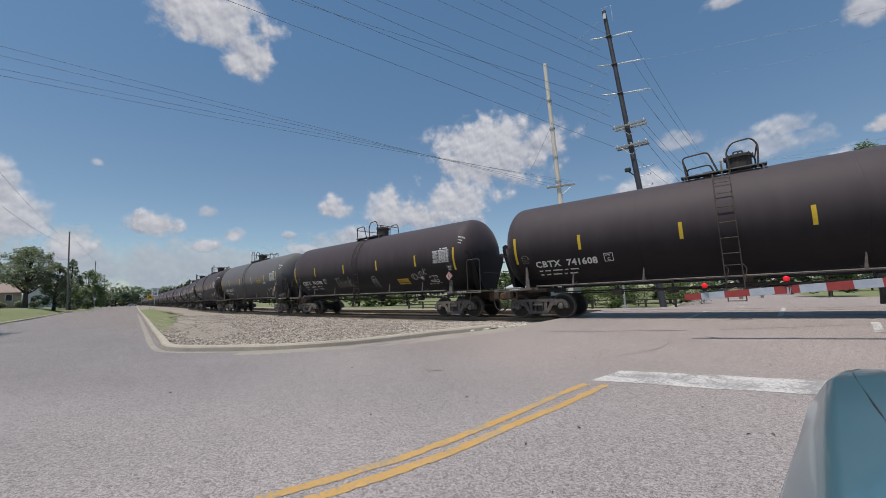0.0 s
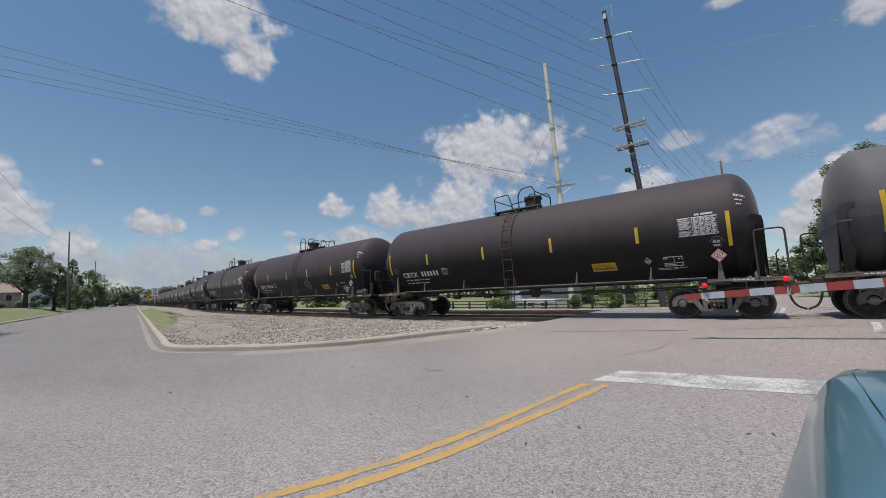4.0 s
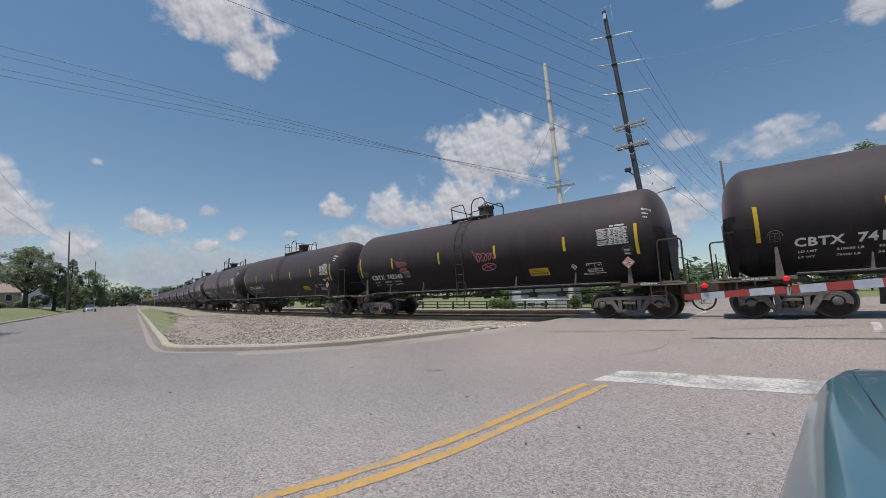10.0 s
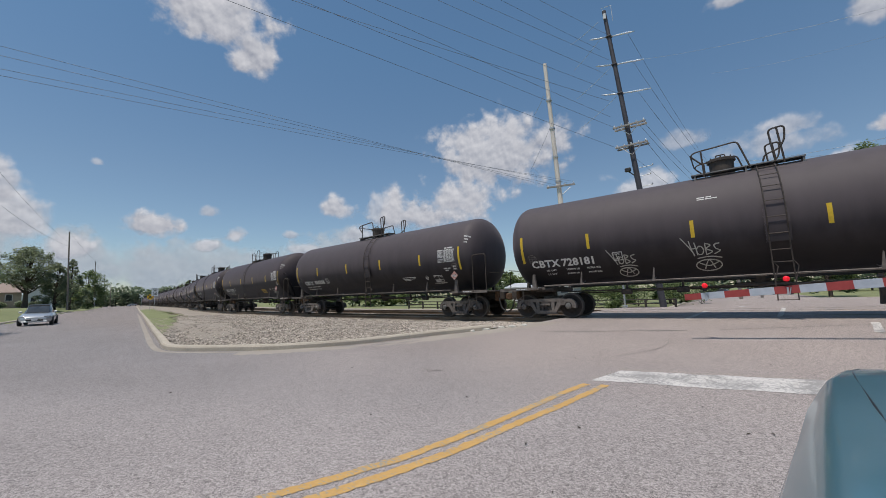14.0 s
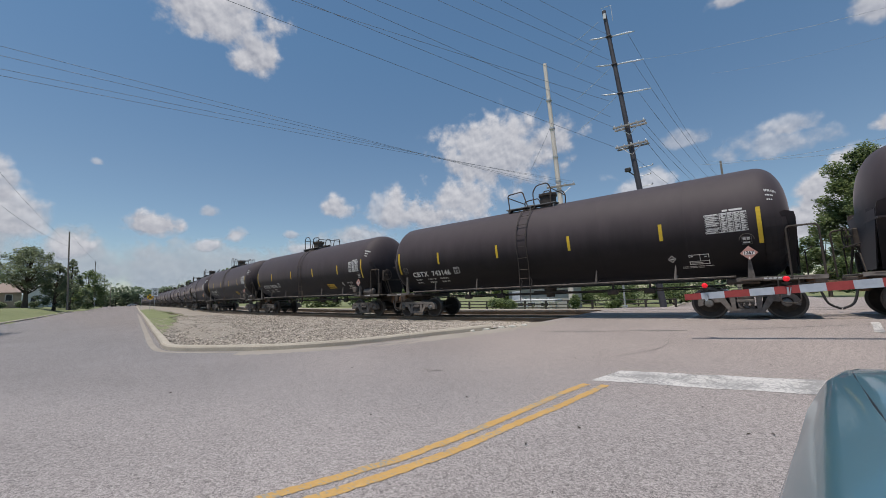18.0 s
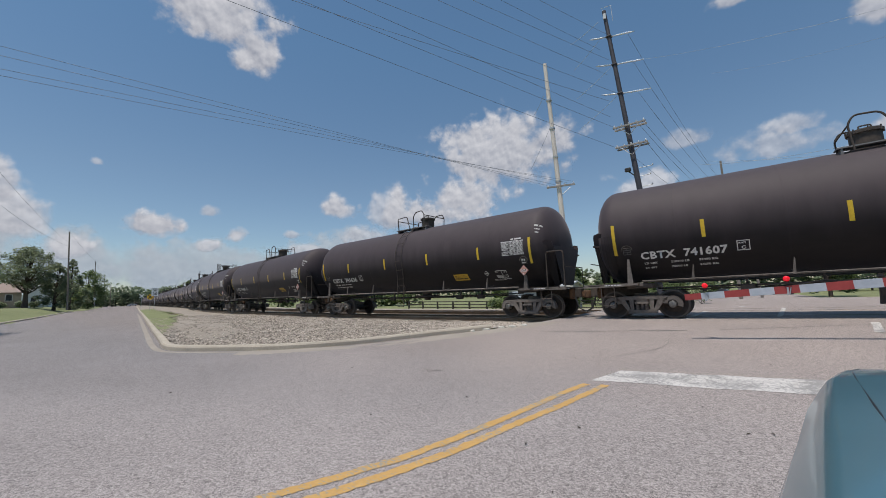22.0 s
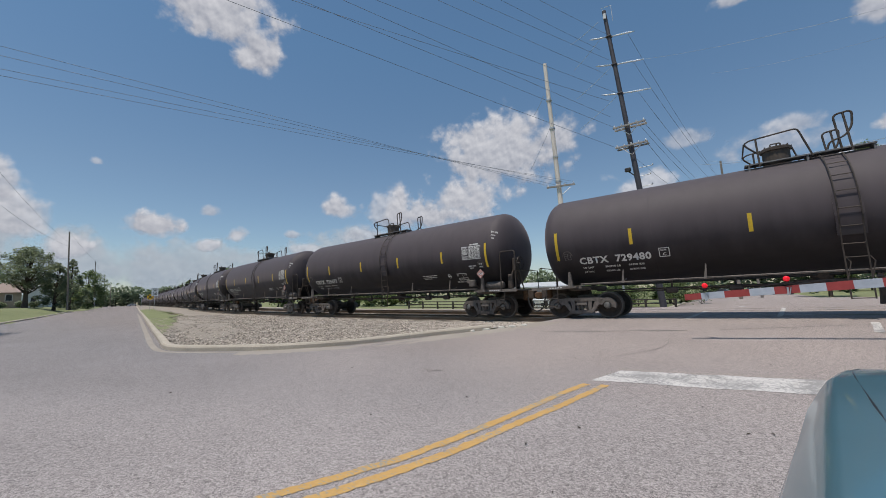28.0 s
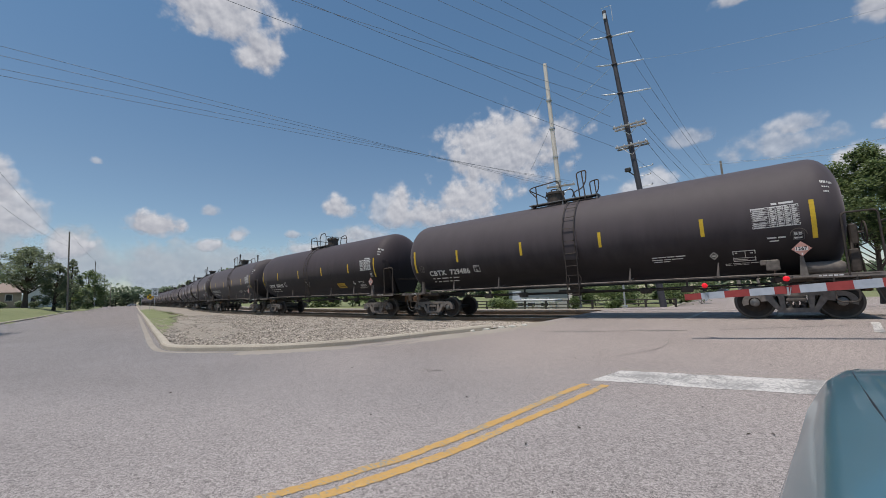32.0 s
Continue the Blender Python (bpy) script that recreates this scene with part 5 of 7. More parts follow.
# car by car from the first: kind, mark, number, weights
ROSTER = [("round", "CBTX", "", None), ("round", "CBTX", "741608", None), ("round", "CBTX", "741748", ("210500", "95450", "75500", "34250")), ("grey", "GATX", "286319", None), ("round", "CBTX", "", None), ("round", "CBTX", "741534", None),
          ("round", "CBTX", "742232", None), ("round", "CBTX", "741611", ("210600", "95 500", "75400", "34 200")), ("round", "CBTX", "742143", ("210700", "95550", "75300", "34180")), ("plain", "CBTX", "736269", ("197700", "89700", "65300", "29600")), ("flat", "CBTX", "728181", ("200000", "90700", "86000", "39000")),
          ("flat", "CBTX", "", None), ("round", "CBTX", "741884", ("210700", "95550", "75300", "34150")), ("round", "CBTX", "743146", ("210300", "95390", "75700", "34350")), ("round", "CTCX", "743076", ("211000", "95700", "75000", "34000")),
          ("round", "CBTX", "741607", ("210500", "95450", "75500", "34250")), ("round", "CBTX", "741636", None), ("round", "CBTX", "741439", ("211000", "95700", "75000", "34000")), ("round", "CTCX", "743033", None), ("flat", "CBTX", "729480", ("202700", "91950", "83300", "37800")), ("flat", "CBTX", "729477", ("202300", "91750", "93700", "37250")),
          ("flat", "CBTX", "729536", None), ("flat", "CBTX", "729486", None)] + [("flat" if i % 5 else "round", "CBTX", "", None) for i in range(20)]


def mark_car(car, i, kind, mark, number, weights):
    """The writing that one car alone carries."""
    if number == "728181":
        part("reporting_mark", lettering(mark, -6.72, 1.93, 0.29, "reporting_mark", "stencil", 1.05), "stencil", car, "white stencilled reporting mark")
        part("car_number", lettering(number, -5.55, 1.93, 0.29, "car_number", "stencil", 1.0), "stencil", car, "white stencilled car number")
        tagged(part("side_note", bars(bars(Shape(), -1.2, 3.62, (0.2, 0.14), 0.03), -1.2, 3.56, (0.18, 0.3), 0.03), "stencil", car, "small white notes high on the side"), kind="stuff")
    elif number:
        part("reporting_mark", lettering(mark, -6.27, 1.94, 0.25, "reporting_mark", "stencil", 1.1), "stencil", car, "white stencilled reporting mark")
        part("car_number", lettering(number, -5.07, 1.94, 0.25, "car_number", "stencil", 1.05), "stencil", car, "white stencilled car number")
    else:
        part("reporting_mark", lettering(mark, -6.27, 1.94, 0.25, "reporting_mark", "stencil", 1.1), "stencil", car, "white stencilled reporting mark")
        sh = bars(Shape(), -5.05, 1.95, (0.11,) * 6, 0.22, 0.075)
        part("car_number", sh, "stencil", car, "white stencilled car number")
    if weights:
        for j, (word, a, b) in enumerate((("LD LMT", weights[0], weights[1]), ("LT WT", weights[2], weights[3]))):
            z = 1.775 - j * 0.14
            part("weight_stencil", lettering(word, -6.2, z, 0.075, "weight_stencil", "stencil", 1.1), "stencil", car)
            part("weight_stencil", lettering(a + " LB", -5.45, z, 0.075, "weight_stencil", "stencil", 1.1), "stencil", car)
            if b:
                part("weight_stencil", lettering(b + " KG", -4.7, z, 0.075, "weight_stencil", "stencil", 1.1), "stencil", car)
    else:
        sh = bars(Shape(), -6.2, 1.78, (0.14, 0.22, 0.36, 0.12, 0.3), 0.04, 0.09)
        bars(sh, -6.2, 1.64, (0.12, 0.18, 0.32, 0.12, 0.28), 0.04, 0.1)
        part("weight_stencil", sh, "stencil", car)
    sh = outline(Shape(), -3.75, -3.45, 1.96, 2.24, 0.022)
    part("plate_box", sh, "stencil", car, "white boxed clearance letter")
    part("plate_letter", lettering("C", -3.65, 2.0, 0.1, "plate_letter", "stencil"), "stencil", car)
    part("plate_word", lettering("PLATE", -3.71, 2.15, 0.045, "plate_word", "stencil"), "stencil", car)
    if kind == "grey":
        part("side_note", lettering("SR-8754", 4.15, 2.3, 0.13, "side_note", "stencil", 1.1), "stencil", car, "white lettering")
    if kind != "flat" and number != "743146":
        z = 2.4 if kind == "grey" else 1.64
        p = part("notice_panel", patch(Shape(), 2.95, 3.75, z, z + 0.27), "notice", car, "amber emergency notice panel")
        z += 0.04
        sh = bars(Shape(), 3.0, z + 0.01, (0.05,) * 10, 0.055, 0.02)
        bars(sh, 3.02, z + 0.10, (0.09, 0.14, 0.07, 0.12, 0.1), 0.02, 0.03)
        bars(sh, 3.02, z + 0.15, (0.12, 0.08, 0.15, 0.1), 0.02, 0.03)
        tagged(part("notice_writing", sh_lift(sh), "black", p), kind="stuff")
    text = lettering("1267", 0, ZC, 0.085, "placard_number", "black")
    for v in text.vertices:
        v.co = Vector((v.co.x + 6.53, -1.628, 1.825 + (v.co.z - ZC)))
    part("placard_number", text, "black", car)


def sh_lift(sh):
    sh.v = [(x, y - 0.004, z) for x, y, z in sh.v]
    return sh


TRAIN = []
used = set()
for i, (kind, mark, number, weights) in enumerate(ROSTER):
    which = (kind, kind != "grey" and i - 1 not in BRAKE_AHEAD)
    if which in used:
        car = copy_thing(TEMPLATES[which], pose(0, 0, 0))
    else:
        car = TEMPLATES[which]
        used.add(which)
    TRAIN.append((i - 1, car))
for (i, car), (kind, mark, number, weights) in zip(TRAIN, ROSTER):
    mark_car(car, i, kind, mark, number, weights)
def tag_strokes(x, z, k):
    """A quick sprayed scribble: a slash, a few crowded loops and a ringed flourish under them."""
    curl = [(0.15 + 0.8 * t + 0.1 * math.sin(30 * t), 0.68 + (0.2 - 0.08 * t) * math.cos(30 * t + 0.6 * math.sin(7 * t))) for t in np.linspace(0, 1, 46)]
    ring = [(0.62 + 0.3 * math.cos(a), 0.25 + 0.14 * math.sin(a) + 0.03 * math.cos(a)) for a in np.linspace(0, 6.6, 22)]
    q = [[(0.0, 1.0), (0.12, 0.72), (0.2, 0.5)], curl, ring, [(0.36, 0.2), (0.6, 0.26), (0.88, 0.34)], [(0.44, 0.38), (0.62, 0.25), (0.78, 0.12)]]
    return [[(x + k * a, z + k * b * 0.85) for a, b in st] for st in q]


def letter_tag(x, z, k):
    """A sprayed four-letter tag with a long flick before it and a crossed ring under it."""
    ring = [(0.68 + 0.34 * math.cos(a), 0.2 + 0.17 * math.sin(a)) for a in np.linspace(0, 6.5, 20)]
    o = [(0.50 + 0.09 * math.cos(a), 0.66 + 0.13 * math.sin(a)) for a in np.linspace(1.2, 7.4, 12)]
    q = [[(0.0, 1.1), (0.16, 0.86), (0.3, 0.62)], [(0.22, 0.98), (0.27, 0.72), (0.34, 0.5)], [(0.36, 0.92), (0.40, 0.7), (0.42, 0.52)], [(0.26, 0.72), (0.40, 0.74)], o,
         [(0.64, 0.86), (0.66, 0.5)], [(0.64, 0.86), (0.78, 0.8), (0.67, 0.7), (0.82, 0.6), (0.66, 0.52)], [(1.02, 0.84), (0.88, 0.8), (0.92, 0.68), (1.02, 0.62), (0.86, 0.52)], ring, [(0.4, 0.3), (0.68, 0.18), (0.98, 0.3)], [(0.56, 0.08), (0.7, 0.36), (0.84, 0.1)], [(0.4, 0.42), (0.75, 0.46), (1.05, 0.4)]]
    return [[(x + k * a, z + k * b) for a, b in st] for st in q]


GRAFFITI = {
    1: [("chalk", [[(-2.5, 2.52), (-2.1, 2.5)], [(-2.3, 2.6), (-2.35, 2.05), (-2.2, 2.0)], [(-2.05, 2.65), (-2.1, 2.02)], [(-2.08, 2.2), (-1.95, 2.32), (-1.88, 2.2), (-1.9, 2.02)], [(-1.7, 2.3), (-1.72, 2.02)], [(-1.7, 2.4), (-1.69, 2.44)], [(-1.55, 2.02), (-1.52, 2.3), (-1.4, 2.3), (-1.36, 2.04)], [(-1.15, 2.65), (-1.2, 2.0)], [(-0.9, 2.4), (-1.17, 2.22), (-0.85, 2.0)], [(1.0, 1.95), (0.97, 2.3), (1.1, 2.48), (1.3, 2.4), (1.36, 2.1), (1.3, 1.9)], [(1.2, 2.0), (1.24, 2.25), (1.12, 2.32), (1.06, 2.2), (1.2, 2.16)], [(4.05, 2.3), (4.2, 2.42), (4.4, 2.38), (4.45, 2.25), (4.25, 2.16), (4.05, 2.3)], [(4.2, 2.2), (4.22, 2.38)], [(4.6, 2.32), (4.62, 2.5)], [(4.7, 2.32), (4.72, 2.5), (4.82, 2.5), (4.84, 2.34)], [(4.95, 2.34), (4.97, 2.66)], [(5.12, 2.6), (4.97, 2.46), (5.15, 2.36)], [(4.45, 2.25), (4.7, 2.22), (4.9, 2.26)]])],
    4: [("chalk", [[(1.05, 2.2), (0.90, 2.35), (1.05, 2.5), (1.20, 2.42), (1.25, 2.6), (1.45, 2.62), (1.47, 2.42), (1.65, 2.4), (1.65, 2.22), (1.47, 2.2), (1.45, 2.05), (1.25, 2.05), (1.20, 2.25), (1.05, 2.2)], [(1.15, 2.2), (1.35, 2.35), (1.45, 2.3)]])],
    7: [("pink", tag_strokes(-4.3, 2.45, 0.85) + tag_strokes(0.5, 2.2, 1.15))],
    9: [("chalk", letter_tag(-3.95, 1.72, 0.85) + letter_tag(-1.75, 1.75, 0.95))],
    22: [("chalk", [[(-1.0, 2.2), (-0.6, 2.5), (-0.4, 2.2), (-0.1, 2.45)]])],
}
for (i, car) in TRAIN:
    for colour, strokes in GRAFFITI.get(i, ()):
        for st in strokes:
            part("graffiti", scrawl(Shape(), [(x, z - 0.33) for x, z in st], 0.03), colour, car, "hand-sprayed scrawl")


# ---- crossing gate and signals ----
def crossing_gate():
    gate = thing("crossing_gate", "lowered red and white railway crossing gate arm", "crossing gate")
    a, b = Vector((-0.90, 9.93, 1.10)), Vector((2.19, 10.40, 1.30))
    d = (b - a).normalized()
    up = (Vector((0, 0, 1)) - d * d.z).normalized()
    side = d.cross(up)
    full = 7.2
    edges = [0.0, 0.3, 0.71, 1.13, 1.53, 1.92, 2.31, 2.69, 3.08, 3.55, 4.02, 4.49, 4.96, 5.43, 5.9, 6.37, 6.84, full]

    def board(u0, u1):
        w0, w1 = 0.065 + 0.006 * u0, 0.065 + 0.006 * u1
        p = []
        for u, w in ((u0, w0), (u1, w1)):
            for s_, h in ((-1, -1), (1, -1), (1, 1), (-1, 1)):
                p.append(a + d * u + side * (0.022 * s_) + up * (w * h))
        return Shape().add(p, [(0, 1, 2, 3), (7, 6, 5, 4), (0, 4, 5, 1), (1, 5, 6, 2), (2, 6, 7, 3), (3, 7, 4, 0)])

    part("gate_arm", Shape().tube([a + d * 0.1 - side * 0.045, a + d * full - side * 0.045], 0.02, 6), "galv", gate, "grey arm tube behind the boards")
    for i, (u0, u1) in enumerate(zip(edges, edges[1:])):
        part("arm_board", board(u0, u1), "arm_red" if i % 2 == 0 else "arm_white", gate, "red reflective stripe" if i % 2 == 0 else "white reflective stripe")
    cable = [a + d * u + up * (0.10 + 0.02 * math.sin(u * 9) + 0.006 * u) for u in np.linspace(0.3, 5.5, 60)]
    part("lamp_cable", Shape().tube(cable, 0.008, 4), "rubber", gate, "black lamp cable along the arm")
    for u in (0.39, 1.75, 3.7):
        c = a + d * u + up * 0.10
        lamp = part("gate_lamp", Shape().lathe([(0, 0.03), (0.03, 0.05), (0.035, 0.075), (0.05, 0.08)], "z", 16, c).box(c.x, c.y, c.z + 0.1, 0.05, 0.06, 0.12, cut=0.01), "signal_black", gate, "red warning lamp on the gate arm", 40)
        for s_ in (-1, 1):
            part("lens", Shape().lathe([(c.y + s_ * 0.03, 0.055), (c.y + s_ * 0.05, 0.05), (c.y + s_ * 0.065, 0.03), (c.y + s_ * 0.07, 0.005)], "y", 16, (c.x, 0, c.z + 0.115)), "lamp_red", lamp, "glowing red lens", 40)
        part("bracket", Shape().box(c.x, c.y, c.z - 0.13, 0.03, 0.07, 0.16).tube([(c.x + 0.02, c.y - 0.03, c.z - 0.2), (c.x + 0.05, c.y - 0.03, c.z - 0.06)], 0.01, 4), "galv", lamp, "bare metal bracket")
    e = a + d * full
    z0 = float(lay(e.x, e.y))
    part("mechanism", Shape().box(e.x + 0.3, e.y, z0 + 1.15, 0.5, 0.5, 0.8, cut=0.05), "galv", gate)
    part("mast", Shape().lathe([(z0, 0.2), (z0 + 0.12, 0.2), (z0 + 0.13, 0.065), (z0 + 4.2, 0.065)], "z", 16, (e.x + 0.6, e.y + 0.25, 0)), "galv", gate)
    for w in (-0.9, -0.7):
        part("counterweight", Shape().box(e.x + 0.3 - w * 1.2, e.y + 0.05 * w, z0 + 1.5 - w * 0.1, 0.5, 0.08, 0.35, cut=0.02), "galv", gate)
    return gate


crossing_gate()


def flasher(parent, x, y, z, back, lit):
    """One round flashing light with its backboard and hood, looking along -y (or +y)."""
    h = part("signal_head", Shape().lathe([(y, 0.30), (y + 0.02, 0.30)], "y", 24, (x, 0, z)).lathe([(y - 0.22 * back, 0.16), (y, 0.17), (y + 0.14 * back, 0.12)], "y", 16, (x, 0, z)), "signal_black", parent, "round black signal backboard and hood", 40)
    part("lens", Shape().lathe([(y - 0.03 * back, 0.145), (y - 0.06 * back, 0.12), (y - 0.075 * back, 0.01)], "y", 16, (x, 0, z)), "lamp_amber" if lit else "lens_off", h, "lit red lens" if lit else "unlit red lens", 40)


def far_signal():
    x, y = -5.85, 27.35
    z0 = float(lay(x, y))
    sg = thing("crossing_signal", "railway crossing mast with crossbuck and flashing lights", "crossing signal")
    part("mast", Shape().lathe([(z0, 0.16), (z0 + 0.2, 0.16), (z0 + 0.22, 0.06), (z0 + 5.6, 0.055), (z0 + 5.65, 0.02)], "z", 12, (x, y, 0)), "galv", sg, "bare metal mast", 40)
    part("cross_arm", Shape().tube([(x - 0.55, y - 0.05, 3.78), (x + 0.5, y - 0.05, 3.82)], 0.035, 6), "signal_black", sg)
    for dx, lit in ((-0.42, True), (0.36, False)):
        flasher(sg, x + dx, y - 0.15, 3.78, 1, lit)
    for s_ in (-1, 1):
        m = Matrix.Rotation(radians(s_ * 42), 3, "Y")
        part("crossbuck_board", Shape().box(x, y - 0.1 - 0.03 * (s_ > 0), 5.15, 1.25, 0.02, 0.2, m), "sign_white", sg, "white crossbuck board")
    part("sign_plate", Shape().box(x, y - 0.1, 4.45, 0.42, 0.02, 0.3), "sign_white", sg)
    part("bell", Shape().lathe([(z0 + 5.65, 0.02), (z0 + 5.7, 0.12), (z0 + 5.78, 0.10), (z0 + 5.8, 0.02)], "z", 12, (x, y, 0)), "galv", sg)
    return sg


far_signal()


# ---- poles and wires ----
def between(a, b, t):
    return Vector(a).lerp(Vector(b), t)


def cross_arm(pole, at, length, turn, mat="arm_wood", pins=4, name="crossarm", thick=0.13, tilt=0.0):
    m = pose(*at, 0, tilt, turn)
    arm = part(name, Shape().box(0, 0, 0, length, thick * 0.8, thick, cut=0.015), mat, pole, "grey crossarm", at=m)
    for k in range(pins):
        u = -length / 2 + 0.15 + (length - 0.3) * k / max(1, pins - 1)
        part("insulator", Shape().lathe([(0.05, 0.03), (0.08, 0.07), (0.14, 0.08), (0.16, 0.05), (0.22, 0.06), (0.27, 0.02)], "z", 10, (u, 0, 0)), "insulator", arm, "pale insulator", 40)
    return arm


def utility_pole(name, label, base, tip, r0, r1, mat):
    p = thing(name, label, "utility pole")
    b, t = Vector(base), Vector(tip)
    pts = [b.lerp(t, i / 8) for i in range(9)]
    part("pole", Shape().tube(pts, r0, 14, r1=r1), mat, p, smooth=50)
    return p


DARK_B, DARK_T = (-4.93, 37.4, -0.9), (-7.66, 37.4, 28.2)
dark_pole = utility_pole("transmission_pole", "tall dark steel transmission pole with crossarms", DARK_B, DARK_T, 0.28, 0.175, "pole_dark")
part("pole_cap", Shape().box(-7.6, 37.16, 27.5, 0.26, 0.08, 0.55, cut=0.02), "insulator", dark_pole, "pale plate near the top")
part("top_rod", Shape().tube([(-7.66, 37.4, 28.1), (-7.9, 37.4, 28.6), (-7.0, 37.4, 28.5), (-6.95, 37.4, 26.9)], 0.025, 5), "galv", dark_pole)
for (lx_, lz_), (rx_, rz_) in (((-9.15, 25.86), (-5.18, 24.97)), ((-8.76, 22.91), (-4.67, 21.98)), ((-8.49, 19.86), (-4.33, 19.03))):
    mid = between(DARK_B, DARK_T, ((lz_ + rz_) / 2 + 0.88) / 29.1)
    for end in (Vector((lx_, 37.4, lz_)), Vector((rx_, 37.4, rz_))):
        d_ = (end - mid)
        arm_ = part("line_post", Shape().tube([mid, end], 0.05, 6, r1=0.035), "insulator", dark_pole, "pale rod insulator standing out from the pole")
        for j in range(9):
            c = mid + d_ * (0.3 + 0.07 * j)
            part("shed", Shape().tube([c - d_ * 0.012, c + d_ * 0.012], 0.085, 8), "insulator", arm_)
    part("clamp", Shape().box(mid.x, 37.4, mid.z, 0.5, 0.52, 0.14, cut=0.04), "pole_dark", dark_pole, "bolted steel clamp")
for lx_, lz_, rx_, rz_ in ((-7.69, 16.15, -4.94, 16.08), (-7.59, 14.18, -4.91, 14.22)):
    mx, mz = (lx_ + rx_) / 2, (lz_ + rz_) / 2
    for off_ in (-0.36, 0.36):
        cross_arm(dark_pole, (mx, 37.4 + off_, mz), rx_ - lx_, 0, "arm_wood", 5, thick=0.16)
    part("brace", Shape().tube([(mx - 0.9, 37.0, mz - 0.05), (mx, 37.02, mz - 0.95), (mx + 0.9, 37.0, mz - 0.05)], 0.035, 5), "galv", dark_pole)
for j, (x_, z_) in enumerate(((-4.74, 12.02), (-4.98, 11.26), (-4.9, 10.3))):
    c = between(DARK_B, DARK_T, (z_ + 0.9) / 29.1)
    part("bracket", Shape().tube([c, (x_, 37.2, z_)], 0.03, 5).lathe([(z_, 0.03), (z_ + 0.06, 0.07), (z_ + 0.16, 0.04)], "z", 8, (x_, 37.2, 0)), "galv", dark_pole, "short pipe bracket")
part("transformer_switch", Shape().box(-6.75, 37.2, 12.0, 0.5, 0.3, 0.35, cut=0.05).tube([(-6.75, 37.2, 11.9), (-6.15, 37.3, 11.3)], 0.05, 5), "signal_black", dark_pole, "small dark pole equipment")
part("lamp_arm", Shape().tube([(-6.1, 37.3, 7.6), (-5.6, 36.6, 8.5), (-4.7, 35.5, 9.0), (-3.6, 34.6, 9.05)], 0.05, 6), "galv", dark_pole, "curved street-lamp arm")
part("lamp_head", Shape().box(-3.3, 34.35, 9.02, 0.75, 0.3, 0.14, pose(0, 0, 0, 0, 0, -35).to_3x3(), cut=0.05), "galv", dark_pole, "pale street-lamp head")

PALE_B, PALE_T = (-13.4, 39.6, -0.8), (-14.69, 39.6, 26.64)
pale_pole = utility_pole("pale_utility_pole", "tall pale round utility pole with a low crossarm", PALE_B, PALE_T, 0.29, 0.2, "pole_pale")
for f_ in (0.84, 0.72, 0.6, 0.5):
    c = between(PALE_B, PALE_T, f_)
    part("band", Shape().lathe([(-0.09, 0.30), (0.09, 0.30)], "z", 14, tuple(c)), "galv", pale_pole, "metal band")
PALE_ARM = between(PALE_B, PALE_T, 0.475)
cross_arm(pale_pole, PALE_ARM + Vector((0.3, -0.3, 0.1)), 2.9, 12, "arm_wood", 4, thick=0.18)
part("brace", Shape().tube([PALE_ARM + Vector((1.0, 0.6, 0)), PALE_ARM + Vector((0, -0.2, -1.1))], 0.035, 5), "galv", pale_pole)

far_pole = utility_pole("far_utility_pole", "slender dark wooden utility pole", (0.55, 75.0, -0.8), (0.0, 75.0, 21.3), 0.25, 0.14, "pole_wood")
for f_, l_ in ((0.62, 0.9), (0.47, 2.2), (0.36, 2.4), (0.30, 2.0), (0.80, 0.6)):
    cross_arm(far_pole, between((0.55, 75.0, -0.8), (0.0, 75.0, 21.3), f_), l_, -10, "arm_wood", 4, thick=0.16)
far_pole_2 = utility_pole("far_utility_pole", "short dark wooden utility pole far off", (3.4, 82.0, -0.8), (2.2, 82.0, 9.5), 0.2, 0.14, "pole_wood")
cross_arm(far_pole_2, (2.25, 81.8, 9.0), 2.6, -10, "arm_wood", 3)

LEFT_POLES = []
for name_b, name_t in (((-107.45, 16.6, 0.5), (-107.55, 16.04, 16.3)), ((-170.9, 32.8, 0.4), (-170.95, 32.4, 15.9)), ((-219.3, 45.8, 0.3), (-219.4, 45.0, 13.5)), ((-280, 60.6, 0.2), (-280, 60.4, 13.8)), ((-345, 77.0, 0.1), (-345, 77.0, 13.8))):
    p = utility_pole("roadside_pole", "weathered wooden utility pole beside the street", name_b, name_t, 0.17, 0.11, "pole_wood")
    t = Vector(name_t)
    part("insulator", Shape().lathe([(t.z, 0.03), (t.z + 0.1, 0.06), (t.z + 0.2, 0.03)], "z", 8, (t.x, t.y, 0)), "insulator", p)
    LEFT_POLES.append(t)



def wire(a, b, sag=0.4, r=0.018, pale=False, n=22):
    """An overhead wire hanging between two places."""
    a, b = Vector(a), Vector(b)
    pts = [a.lerp(b, i / n) - Vector((0, 0, 4 * sag * (i / n) * (1 - i / n))) for i in range(n + 1)]
    solid("overhead_wire", Shape().tube(pts, r, 4, cap=False), "wire_pale" if pale else "wire", "overhead wire in a pale colour that includes sun glint" if pale else "dark overhead wire strung between poles", "wire", group="overhead wires", smooth="all")


